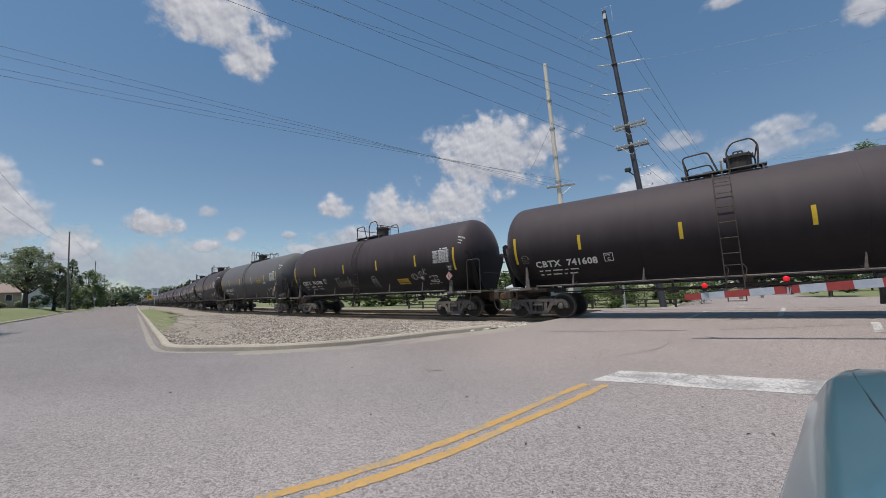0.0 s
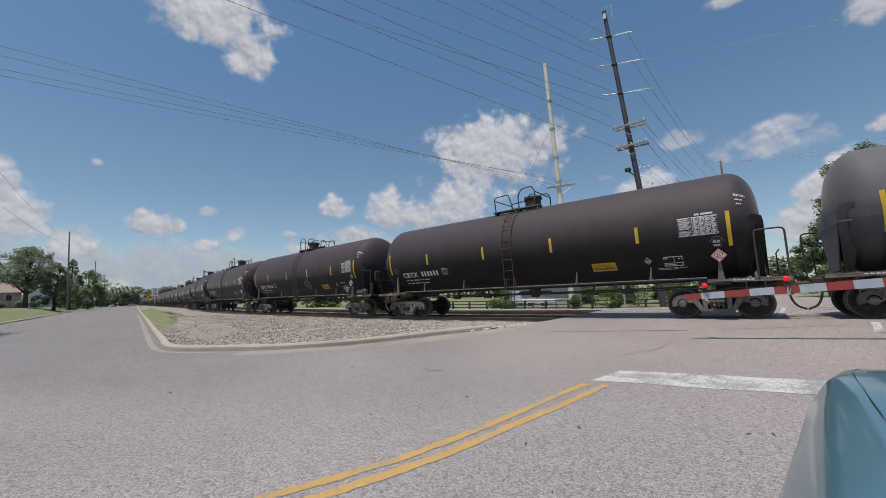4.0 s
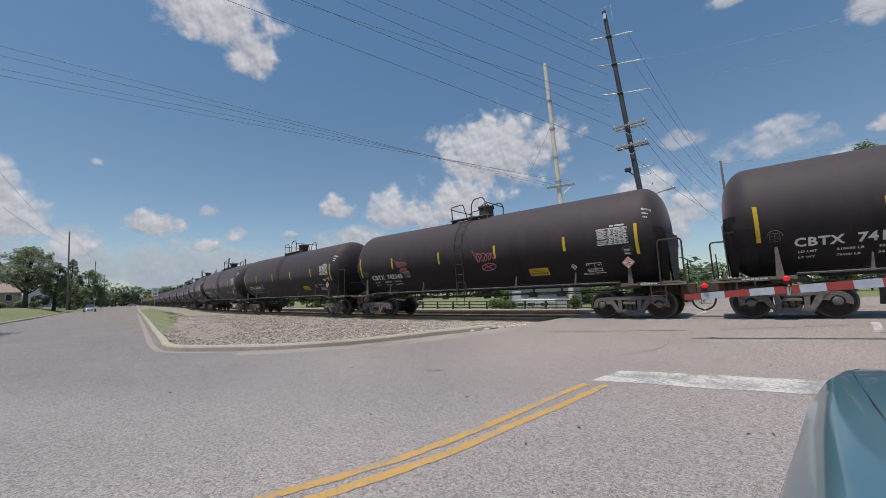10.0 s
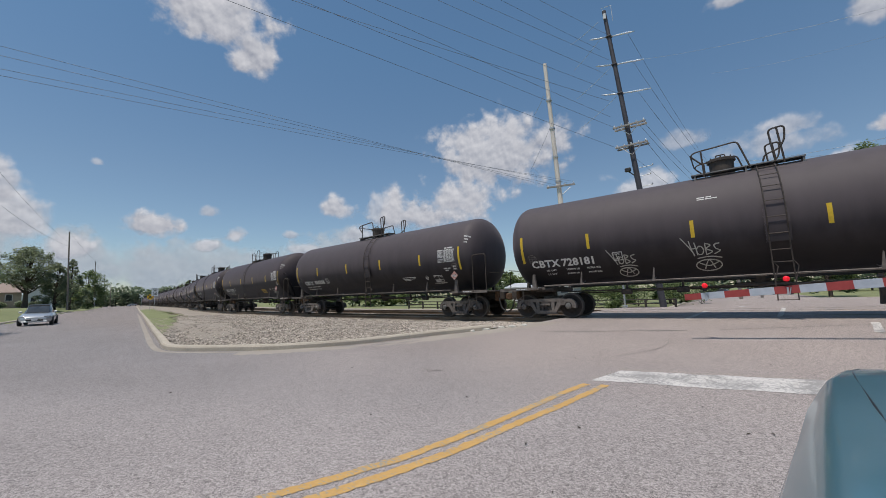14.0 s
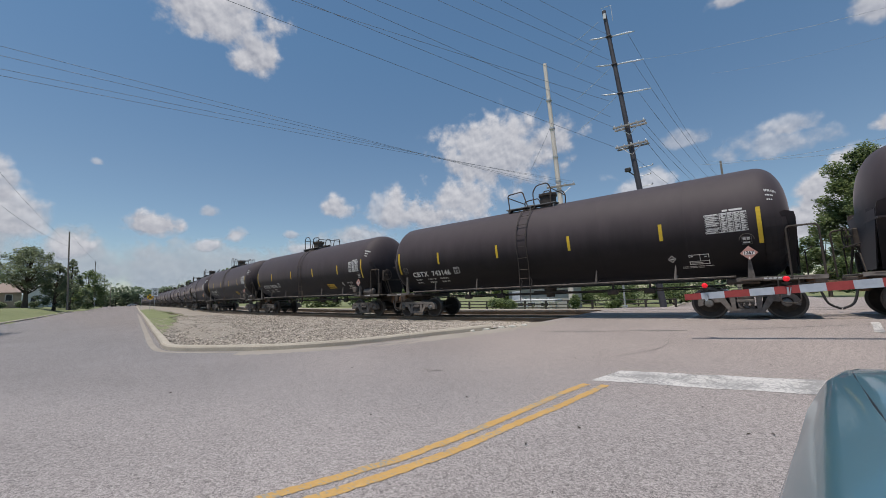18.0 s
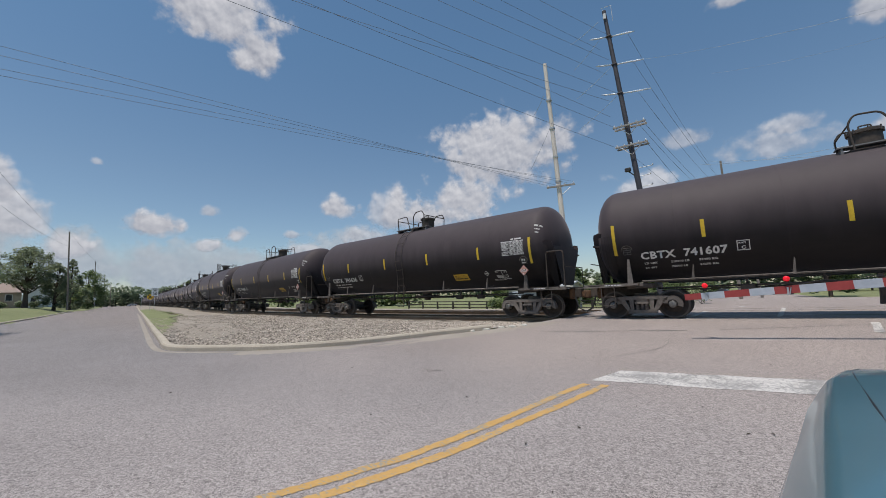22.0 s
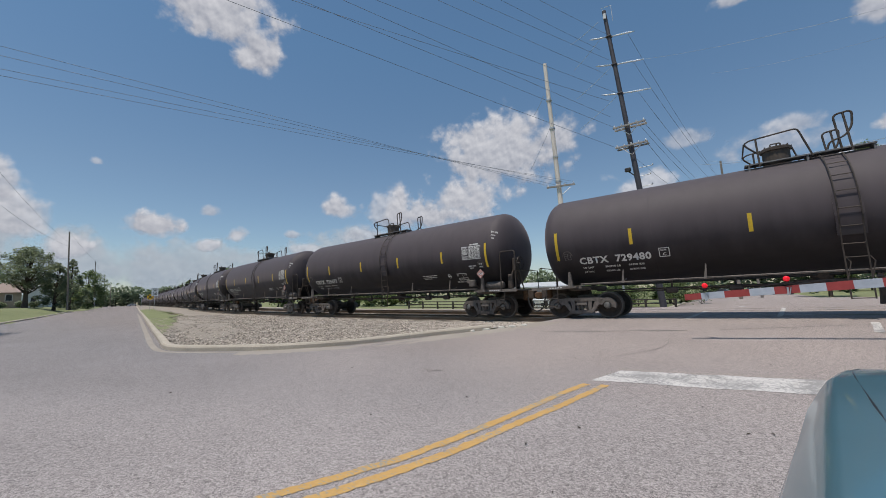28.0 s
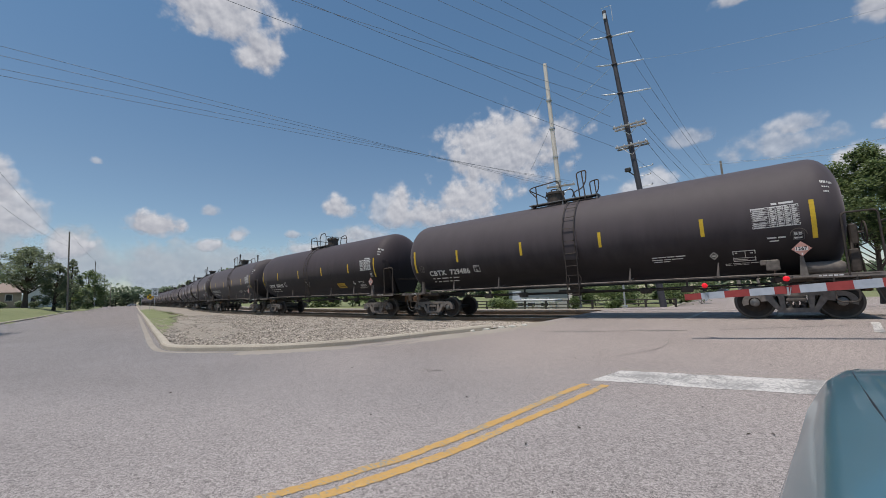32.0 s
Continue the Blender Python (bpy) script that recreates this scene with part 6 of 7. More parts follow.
for a, b in zip(LEFT_POLES, LEFT_POLES[1:]):
    wire(a + Vector((0, 0, 0.2)), b + Vector((0, 0, 0.2)), 0.5, 0.012)
for a, b, sag_, r_, pale_ in (
    ((-29.99, 0.91, 15.15), (-15.1, 39.2, 12.62), 0.04, 0.012, False),
    ((-29.98, 0.95, 14.62), (-14.4, 39.3, 12.62), 0.04, 0.012, False),
    ((-29.98, 0.99, 13.88), (-13.1, 39.4, 12.6), 0.06, 0.012, False),
    ((-29.98, 1.01, 13.51), (-12.4, 39.55, 12.62), 0.2, 0.012, False),
    ((-13.22, 28.81, 28.23), (-7.62, 37.23, 25.73), 0.06, 0.013, False),
    ((-14.39, 27.23, 26.85), (-8.23, 37.1, 24.28), 0.04, 0.013, False),
    ((-15.6, 24.18, 25.55), (-7.58, 37.24, 23.05), 0.04, 0.013, False),
    ((-16.53, 21.59, 24.1), (-7.78, 37.19, 21.58), 0.04, 0.013, False),
    ((-18.28, 17.05, 22.0), (-6.98, 37.35, 19.45), 0.04, 0.013, False),
    ((-22.67, 12.47, 21.6), (-7.74, 37.2, 18.9), 0.04, 0.014, False),
    ((-18.08, 14.0, 19.95), (-7.85, 37.18, 17.4), 0.04, 0.013, False),
    ((-18.73, 11.69, 18.7), (-7.6, 37.23, 16.3), 0.04, 0.013, False),
    ((-19.75, 7.7, 16.85), (-7.61, 37.23, 14.35), 0.04, 0.013, False),
    ((-5.81, 37.4, 25.12), (-1.07, 74.99, 20.13), 0.6, 0.015, False),
    ((-5.58, 37.4, 22.2), (-0.71, 75.0, 19.11), 0.6, 0.015, False),
    ((-5.44, 37.4, 19.26), (-0.74, 75.0, 17.24), 0.6, 0.015, False),
    ((-5.23, 37.76, 16.35), (-0.76, 75.0, 15.38), 0.6, 0.015, False),
    ((-5.68, 37.76, 16.35), (-1.49, 74.99, 15.51), 0.6, 0.015, False),
    ((-5.17, 37.76, 14.45), (-0.85, 75.0, 11.26), 0.6, 0.015, False),
    ((-7.15, 37.76, 14.45), (-1.31, 74.99, 12.7), 0.6, 0.015, False),
    # short pale lengths, coloured to stand for sun glint on the wires
    ((-8.22, 37.1, 27.12), (-11.32, 38.36, 26.81), 0.1, 0.016, True),
    ((-8.15, 37.12, 25.32), (-11.18, 38.4, 23.94), 0.1, 0.016, True),
    ((-7.23, 37.31, 22.42), (-11.07, 38.44, 20.82), 0.1, 0.016, True),
    ((-7.13, 37.32, 19.28), (-10.96, 38.47, 17.59), 0.1, 0.016, True),
    ((-13.5, 35.52, 20.77), (-15.24, 36.98, 19.78), 0.1, 0.016, True),
    ((-12.44, 35.9, 18.79), (-15.81, 36.74, 13.99), 0.1, 0.016, True),
    ((-2.12, 59.96, 17.27), (11.56, 43.49, 12.34), 0.5, 0.02, True),
    ((-2.07, 59.96, 17.79), (11.45, 43.52, 11.36), 0.4, 0.02, True),
    ((-4.67, 37.71, 22.13), (8.59, 28.75, 15.31), 0.3, 0.008, True),
    ((0.14, 40.0, 19.93), (8.43, 28.79, 13.87), 0.3, 0.007, True),
    ((-107.5, 16.07, 14.09), (-54.97, 1.89, 15.84), 0.6, 0.011, False),
    ((-107.5, 16.12, 13.39), (-54.96, 2.15, 12.09), 0.6, 0.011, False),
):
    wire(a, b, sag_, r_, pale_)

# ---- trees ----
LATE_BUSHES = []


def leaf_cloud(sh, lobes, count, size, rg, hollow=0.55):
    """Small leaf faces in the outer shell of several lobes."""
    total = sum(l[3] * l[4] for l in lobes)
    for cx, cy, cz, rx, rz in lobes:
        for _ in range(int(count * rx * rz / total)):
            u, v = rg.uniform(-1, 1), rg.uniform(0, 6.283)
            w = math.sqrt(1 - u * u)
            k = rg.uniform(hollow, 1.0) ** 0.7 * (1 + 0.16 * noise.noise(Vector((w * math.cos(v) * 2.2 + cx, w * math.sin(v) * 2.2 + cy, u * 2.2 + cz))) * 2)
            x, y, z = cx + rx * k * w * math.cos(v), cy + rx * k * w * math.sin(v), cz + rz * k * u
            a, b, s = rg.uniform(0, 6.283), rg.uniform(-0.9, 0.9), size * rg.uniform(0.6, 1.4)
            ux, uy, uz = math.cos(a) * s, math.sin(a) * s, 0.4 * s * math.sin(b)
            vx, vy, vz = -math.sin(a) * s * 0.55 * math.cos(b), math.cos(a) * s * 0.55 * math.cos(b), s * 0.55 * math.sin(b) + 0.25 * s
            sh.add([(x - ux, y - uy, z - uz), (x + vx, y + vy, z + vz), (x + ux, y + uy, z + uz), (x - vx, y - vy, z - vz)], [(0, 1, 2, 3)])


def tree(name, label, x, y, height, spread, trunk_r, count, leaf, seed, mat="leaf", crown_from=0.3, lobes_n=12, narrow=False, fat=1.0):
    rg = random.Random(seed)
    z0 = float(lay(x, y)) - 0.1
    t = thing(name, label, "tree")
    sh = Shape()
    lean = Vector((rg.uniform(-0.4, 0.4), rg.uniform(-0.4, 0.4), 0))
    top = Vector((x, y, z0 + height * 0.8)) + lean
    base = Vector((x, y, z0))
    sh.tube([base, base.lerp(top, 0.12) , base.lerp(top, 0.35) + Vector((rg.uniform(-.15, .15), rg.uniform(-.15, .15), 0)), base.lerp(top, 0.7), top], trunk_r, 9, r1=trunk_r * 0.15)
    lobes = []
    for i in range(lobes_n):
        f = crown_from + (1 - crown_from) * (i + 0.6) / lobes_n
        a = i * 2.4 + rg.uniform(-0.5, 0.5)
        prof = (1 - f) ** 0.7 * 1.25 if narrow else math.sin(math.pi * min(0.98, max(0.12, (f - crown_from) / (1 - crown_from) * 0.86 + 0.14))) ** 0.6
        reach = spread * prof * rg.uniform(0.4, 0.95)
        c = Vector((x + reach * math.cos(a), y + reach * math.sin(a), z0 + height * (f * 0.92)))
        r = fat * spread * rg.uniform(0.15, 0.3) * (0.55 + 0.45 * prof)
        lobes.append((c.x, c.y, c.z, r, r * rg.uniform(0.65, 0.95)))
        start = base.lerp(top, min(0.95, max(0.18, f * 0.75 - 0.05)))
        mid = start.lerp(c, 0.5) + Vector((0, 0, -0.1 * height * 0.2))
        sh.tube([start, mid, c], trunk_r * 0.2, 5, r1=trunk_r * 0.05)
    part("trunk", sh, "bark", t, "brown trunk and limbs", 50)
    crown = Shape()
    leaf_cloud(crown, lobes, count, leaf, rg, 0.15)
    me = bpy.data.meshes.new("crown")
    me.from_pydata(crown.v, [], crown.f)
    me.materials.append(MAT[mat])
    part("crown", me, mat, t, "dense green foliage with gaps")
    return t


def bush(x, y, r, h, seed, count=1500, leaf=0.09, mat="leaf", label="low green bush beyond the railway"):
    rg = random.Random(seed)
    z0 = float(lay(x, y))
    b = thing("bush", label, "bush")
    st = Shape()
    for k in range(4):
        a = k * 1.6
        st.tube([(x, y, z0 - 0.05), (x + 0.5 * r * math.cos(a), y + 0.5 * r * math.sin(a), z0 + 0.6 * h)], 0.03, 5, r1=0.01)
    part("stem", st, "bark", b)
    sh = Shape()
    lobes = [(x + rg.uniform(-.5, .5) * r, y + rg.uniform(-.5, .5) * r, z0 + h * rg.uniform(0.35, 0.65), r * 0.55, h * 0.42) for _ in range(6)]
    leaf_cloud(sh, lobes, count, leaf, rg, 0.4)
    me = bpy.data.meshes.new("foliage")
    me.from_pydata(sh.v, [], sh.f)
    me.materials.append(MAT[mat])
    part("foliage", me, mat, b)


tree("oak_tree", "large leafy tree with a dark trunk on the lawn", -107.4, 10.7, 12.4, 4.9, 0.5, 11500, 0.16, 1, "leaf_dark", 0.36, 64, fat=1.08)
tree("lawn_tree", "broad leafy tree beside the house", -110.0, 15.0, 10.3, 2.9, 0.35, 7600, 0.155, 2, "leaf_dark", 0.1, 36, fat=1.25)
tree("conifer", "dark ragged conifer behind the pole", -128.3, 20.2, 13.6, 3.4, 0.3, 6600, 0.18, 3, "leaf_dark", 0.1, 40, True)
tree("maple_tree", "light green tree near the street", -166.0, 30.4, 13.2, 5.6, 0.35, 10000, 0.21, 4, "leaf", 0.06, 44, fat=1.25)
tree("street_tree", "leafy tree on the lawn whose shade falls on the street", -33.6, -2.3, 9.5, 4.7, 0.3, 9000, 0.12, 9, "leaf", 0.35, 40, fat=1.2)
tree("edge_tree", "dark leafy tree at the edge of the lawn", -112.0, 3.2, 10.4, 2.6, 0.35, 6000, 0.21, 5, "leaf_dark", 0.4, 16)
tree("garden_tree", "small leafy tree between the houses", -150.0, 19.2, 8.0, 2.4, 0.25, 4000, 0.25, 12, "leaf", 0.08, 12)
for k_, (x_, y_, r_, h_) in enumerate(((-118, 11.2, 1.2, 1.6), (-120, 13.5, 1.0, 1.3), (-117, 8.4, 1.0, 1.2), (-135, 19.6, 1.6, 2.0), (-138, 21.6, 1.5, 1.7), (-142, 23.4, 1.5, 2.2), (-113, 6.2, 0.9, 0.9))):
    LATE_BUSHES.append((x_, y_, r_, h_, 70 + k_))
tree("crossing_tree", "tall leafy tree beyond the crossing", 9.0, 44.1, 13.6, 3.3, 0.26, 40000, 0.10, 6, "leaf", 0.38, 40, fat=1.45)
tree("round_tree", "low rounded green tree beyond the crossing", 11.7, 84.2, 11.5, 4.2, 0.3, 12000, 0.2, 41, "leaf", 0.12, 26, fat=1.5)
tree("crossing_tree", "tall leafy tree beyond the crossing", 14.8, 47.5, 12.0, 3.9, 0.3, 26000, 0.11, 7, "leaf", 0.15, 36, fat=1.6)
for k, (x, y, h, w) in enumerate(((-100.64, 44.4, 9.82, 3.4), (-139.55, 55, 10.33, 4.0), (-169.62, 60.23, 10.21, 4.5), (-20.5, 62, 6, 3.2), (-13.2, 60, 5.2, 2.8), (-7.6, 64, 5.6, 3.0), (-31, 60, 6, 3.4))):
    tree("field_tree", "leafy tree beyond the railway", x, y, h, w, 0.22, 4200, 0.22, 30 + k, "leaf", 0.1, 14, fat=1.5)
for k, (x, y, r, h) in enumerate(((-17.2, 31.8, 1.5, 1.1), (-12.2, 36.4, 0.7, 1.5), (-8.9, 37.2, 0.8, 1.2), (-21, 40, 1.2, 1.3), (-9.6, 52, 1.9, 3.0), (-6.2, 55, 2.2, 3.2), (-12.6, 54, 2.0, 3.0), (-3.4, 56, 2.0, 3.0), (-15.5, 55, 2.2, 3.2))):
    bush(x, y, r, h, 50 + k)


for x_, y_, r_, h_, k_ in LATE_BUSHES:
    bush(x_, y_, r_, h_, k_, 900, 0.16, "leaf_dark", "dark green shrub beside a house")


def belt(name, label, pts, count, leaf, seed, mat="leaf_far"):
    """A far belt of trees: trunks below, uneven crowns above. pts: x, y, height, radius."""
    rg = random.Random(seed)
    sh, tr = Shape(), Shape()
    for x, y, h, r in pts:
        z0 = float(lay(max(x, -700), y)) - 0.3
        lobes = [(x + rg.uniform(-.6, .6) * r, y + rg.uniform(-.6, .6) * r, z0 + h * rg.uniform(0.14, 0.82), r * rg.uniform(0.4, 0.6), h * rg.uniform(0.16, 0.26)) for _ in range(7)]
        leaf_cloud(sh, lobes, count, leaf, rg, 0.5)
        tr.tube([(x, y, z0 - 0.3), (x, y, z0 + h * 0.6)], r * 0.06, 5, r1=r * 0.02)
    me = bpy.data.meshes.new(name)
    me.from_pydata(sh.v, [], sh.f)
    me.materials.append(MAT[mat])
    b = tagged(new(name, me), label, "trees", kind="stuff")
    part("trunks", tr, "bark", b)


rg = random.Random(77)
pts = []
for i in range(60):      # behind the end of the street
    f = i / 59
    pts.append((-330 + rg.uniform(-20, 20) + 40 * f, 30 + 100 * f, rg.uniform(9, 14), rg.uniform(6, 9)))
for i in range(70):      # beyond the railway to the far side of the field
    f = i / 69
    pts.append((-310 + 300 * f + rg.uniform(-4, 4), 122 + 40 * f + rg.uniform(-6, 6) + 40 * math.sin(f * 3), rg.uniform(9, 14.5), rg.uniform(5, 8)))
belt("tree_belt", "hazy green belt of distant trees", pts, 330, 0.9, 21)
pts = [(-95 + 4 * i + rg.uniform(-2, 2), 56 + 0.9 * i + rg.uniform(-3, 3), rg.uniform(6.0, 9.5), rg.uniform(3, 4.5)) for i in range(10)]
belt("railway_trees", "green trees in a row behind the railway", pts, 900, 0.4, 22, "leaf")
pts = [(-12 + 5 * i + rg.uniform(-2, 2), 140 + rg.uniform(-10, 10), rg.uniform(8, 12), rg.uniform(4, 7)) for i in range(24)]
belt("crossing_tree_belt", "distant green trees beyond the crossing", pts, 420, 0.7, 23)


# ---- houses and far side ----
def house(name, label, x, y, turn, w, d, h, ridge, wall, roof, windows, porch=False):
    z0 = float(lay(x, y)) - 0.1
    hs = thing(name, label, "house", pose(x, y, z0, 0, 0, turn))
    part("wall", Shape().box(0, 0, h / 2, w, d, h).add([(-w / 2, -d / 2, h), (-w / 2, d / 2, h), (-w / 2, 0, ridge), (w / 2, -d / 2, h), (w / 2, d / 2, h), (w / 2, 0, ridge)], [(0, 1, 2), (3, 5, 4)]), wall, hs)
    for s_ in (-1, 1):
        o = 0.4
        k = (ridge - h) / (d / 2)
        a, b = (0, ridge + 0.06), (s_ * (d / 2 + o), h - o * k + 0.06)
        sh = Shape().add([(-w / 2 - o, a[0], a[1]), (w / 2 + o, a[0], a[1]), (w / 2 + o, b[0], b[1]), (-w / 2 - o, b[0], b[1]), (-w / 2 - o, a[0], a[1] + 0.14), (w / 2 + o, a[0], a[1] + 0.14), (w / 2 + o, b[0], b[1] + 0.14), (-w / 2 - o, b[0], b[1] + 0.14)], [(0, 1, 2, 3), (7, 6, 5, 4), (0, 4, 5, 1), (1, 5, 6, 2), (2, 6, 7, 3), (3, 7, 4, 0)])
        part("roof", sh, roof, hs)
    for face, u, z, ww, hh in windows:
        m = pose(w / 2 + 0.03, u, z, 0, 0, 90) if face == "e" else pose(u, -d / 2 - 0.03, z)
        wd = part("window", Shape().box(0, 0, hh / 2 + 0.05, ww + 0.2, 0.06, 0.1).box(0, 0, -hh / 2 - 0.05, ww + 0.2, 0.06, 0.1).box(-ww / 2 - 0.05, 0, 0, 0.1, 0.06, hh).box(ww / 2 + 0.05, 0, 0, 0.1, 0.06, hh), "white_wall", hs, "white-framed window", at=m)
        part("pane", Shape().box(0, 0, 0, ww, 0.03, hh), "glass", wd)
    if porch:
        f = -d / 2
        dk = part("porch", Shape().box(0.6, f - 1.2, 0.9, 5.0, 2.4, 0.14), "siding", hs, "timber porch deck")
        for u in (-1.8, -0.2, 1.4, 3.0):
            part("post", Shape().box(u, f - 2.3, 0.95, 0.12, 0.12, 1.9), "siding", dk)
        for z in (1.2, 1.5, 1.85):
            part("porch_rail", Shape().box(0.6, f - 2.3, z, 4.9, 0.06, 0.07), "siding", dk)
        part("stair", Shape().box(3.6, f - 1.2, 0.65, 0.9, 1.2, 0.16).box(4.2, f - 1.2, 0.4, 0.9, 1.2, 0.16).box(4.8, f - 1.2, 0.15, 0.9, 1.2, 0.16), "siding", dk)
    return hs


house("brick_house", "tan single-storey house with a brown shingle roof and porch", -126.5, 4.6, 90, 14, 9.0, 3.3, 5.3, "siding", "shingle", [("s", 5.2, 2.2, 0.9, 1.2), ("s", 2.2, 2.2, 1.5, 1.3), ("s", -1.5, 2.2, 0.9, 1.9), ("s", -4.2, 2.2, 1.5, 1.3)], True)
house("white_house", "small white house with a pale grey roof", -152, 17.0, 8, 8, 5.0, 3.6, 6.0, "white_wall", "shingle_grey", [("e", -1.3, 2.0, 1.1, 1.2), ("e", 1.4, 2.0, 1.0, 1.2)])
house("trackside_building", "long low grey metal building beyond the railway", -19.5, 47.5, 4, 7.5, 6, 2.7, 3.2, "grey_wall", "shingle_grey", [("s", -2.2, 0.9, 0.9, 0.9), ("s", -0.8, 0.9, 0.9, 0.9), ("s", 0.8, 0.9, 0.9, 0.9)])


def loading_dock():
    z0 = float(lay(-17, 41.5))
    b = thing("loading_trailer", "long white flatbed trailer parked beyond the railway", "trailer")
    part("bed", Shape().box(-18.2, 41.6, z0 + 1.05, 5.2, 2.2, 0.35, cut=0.03), "white_wall", b)
    part("headboard", Shape().box(-20.6, 41.6, z0 + 1.7, 0.1, 2.2, 1.0, cut=0.02), "white_wall", b)
    for x in (-20.2, -19.0, -17.6, -16.2):
        part("leg", Shape().box(x, 40.7, z0 + 0.45, 0.14, 0.14, 0.9), "white_wall", b)
        part("leg", Shape().box(x, 42.4, z0 + 0.45, 0.14, 0.14, 0.9), "white_wall", b)


loading_dock()


def fence(name, label, a, b, step, h):
    f = thing(name, label, "fence")
    n = max(2, int((Vector(b) - Vector(a)).length / step))
    for i in range(n + 1):
        p = Vector(a).lerp(Vector(b), i / n)
        z = float(lay(p.x, p.y))
        part("post", Shape().box(p.x, p.y, z + h / 2, 0.18, 0.18, h, cut=0.02), "fence", f)
    for q in (0.35, 0.65, 0.95):
        pts = [Vector(a).lerp(Vector(b), i / n) for i in range(n + 1)]
        part("fence_rail", Shape().tube([(p.x, p.y, float(lay(p.x, p.y)) + h * q) for p in pts], 0.05, 5), "fence", f)


fence("field_fence", "dark post and rail fence beyond the railway", (-34, 37.5, 0), (-4.2, 38.5, 0), 2.2, 1.15)
ribbon("far_kerb", [(-30, 26.4), (-9.5, 28.6), (-6.5, 29.6), (-5.6, 31.5), (-5.5, 60)], 0.5, 0.1, "concrete", "pale concrete kerb across the railway", "kerb")


# ---- signs by the street ----
def sign_post(name, label, x, y, h):
    z0 = float(lay(x, y)) + 0.1
    s = thing(name, label, "sign", pose(x, y, z0, 0, 0, 73))
    part("post", Shape().box(0, 0.04, h / 2, 0.06, 0.05, h), "galv", s)
    return s


def flat_text(text, size, name, parent, at, mat="black"):
    cu = bpy.data.curves.new("letters", "FONT")
    cu.body, cu.size, cu.align_x, cu.resolution_u, cu.offset = text, size, "CENTER", 2, size * 0.015
    ob = bpy.data.objects.new("letters", cu)
    me = bpy.data.meshes.new_from_object(ob)
    bpy.data.objects.remove(ob)
    bpy.data.curves.remove(cu)
    me.materials.clear()
    me.materials.append(MAT[mat])
    return part(name, me, mat, parent, at=at)


sp = sign_post("speed_sign", "white speed limit sign on a metal post", -72.0, 20.9, 2.3)
part("plate", Shape().box(0, 0, 2.85, 0.85, 0.02, 1.25), "sign_white", sp)
for txt, z, size in (("SPEED", 3.2, 0.24), ("LIMIT", 2.95, 0.24), ("30", 2.35, 0.62)):
    flat_text(txt, size, "sign_writing", sp, pose(0, -0.014, z, 90))
xs_ = sign_post("crossbuck_sign", "white crossbuck sign beside the street", -82.1, 21.95, 2.9)
for a in (-45, 45):
    part("board", Shape().box(0, -0.01 - 0.02 * (a > 0), 2.5, 0.9, 0.015, 0.13, Matrix.Rotation(radians(a), 3, "Y")), "sign_white", xs_)
ys = sign_post("warning_sign", "yellow round railway warning sign with a black cross", -77.0, 21.75, 2.6)
part("disc", Shape().lathe([(-0.01, 0.45), (0.01, 0.45)], "y", 24, (0, 0, 2.2)), "sign_yellow", ys)
for a in (-45, 45):
    part("cross_stripe", Shape().box(0, -0.022, 2.2, 0.8, 0.006, 0.1, Matrix.Rotation(radians(a), 3, "Y")), "black", ys)
xs2 = sign_post("crossbuck_sign", "white crossbuck sign by the far poles", -147.29, 28.38, 3.4)
for a in (-45, 45):
    part("board", Shape().box(0, -0.01 - 0.02 * (a > 0), 3.0, 0.95, 0.015, 0.15, Matrix.Rotation(radians(a), 3, "Y")), "sign_white", xs2)


# ---- road vehicles ----
def car_body(sections, mat, name, parent, label="", m=16):
    """A lofted shell. sections: y, half width, low z, belt z, top z, shoulder."""
    rows = []
    for y, w, lo, belt, top, crown in sections:
        row = []
        pts = [(0.0, lo), (w * 0.9, lo), (w, lo + (belt - lo) * 0.3), (w * 1.0, lo + (belt - lo) * 0.65), (w * 0.985, belt - 0.05), (w * 0.95, belt), (w * 0.9, belt + (top - belt) * 0.35), (w * crown, top - 0.012), (w * crown * 0.5, top), (0, top + 0.006)]
        for x, z in pts:
            row.append((x, y, z))
        rows.append([(-x, yy, z) for x, yy, z in row[::-1]] + row[1:])
    sh = Shape().grid(rows)
    for r in (rows[0], rows[-1]):
        sh.add(r, [tuple(range(len(r)))])
    return part(name, sh, mat, parent, label, smooth=50)


def road_wheel(parent, x, y, r=0.32, w=0.2):
    wheel = part("wheel", Shape().lathe([(-w / 2, r * 0.6), (-w / 2, r * 0.94), (-w * 0.36, r), (w * 0.36, r), (w / 2, r * 0.94), (w / 2, r * 0.6)], "x", 28), "rubber", parent, "black tyre", 40, at=pose(x, y, r))
    part("rim", Shape().lathe([(-w * 0.42, r * 0.62), (-w * 0.3, r * 0.58), (-w * 0.3, r * 0.2), (-w * 0.4, 0.03)], "x", 20).lathe([(w * 0.42, r * 0.62), (w * 0.3, r * 0.58), (w * 0.3, r * 0.2), (w * 0.4, 0.03)], "x", 20), "galv", wheel, "silver wheel rim", 40)
    return wheel


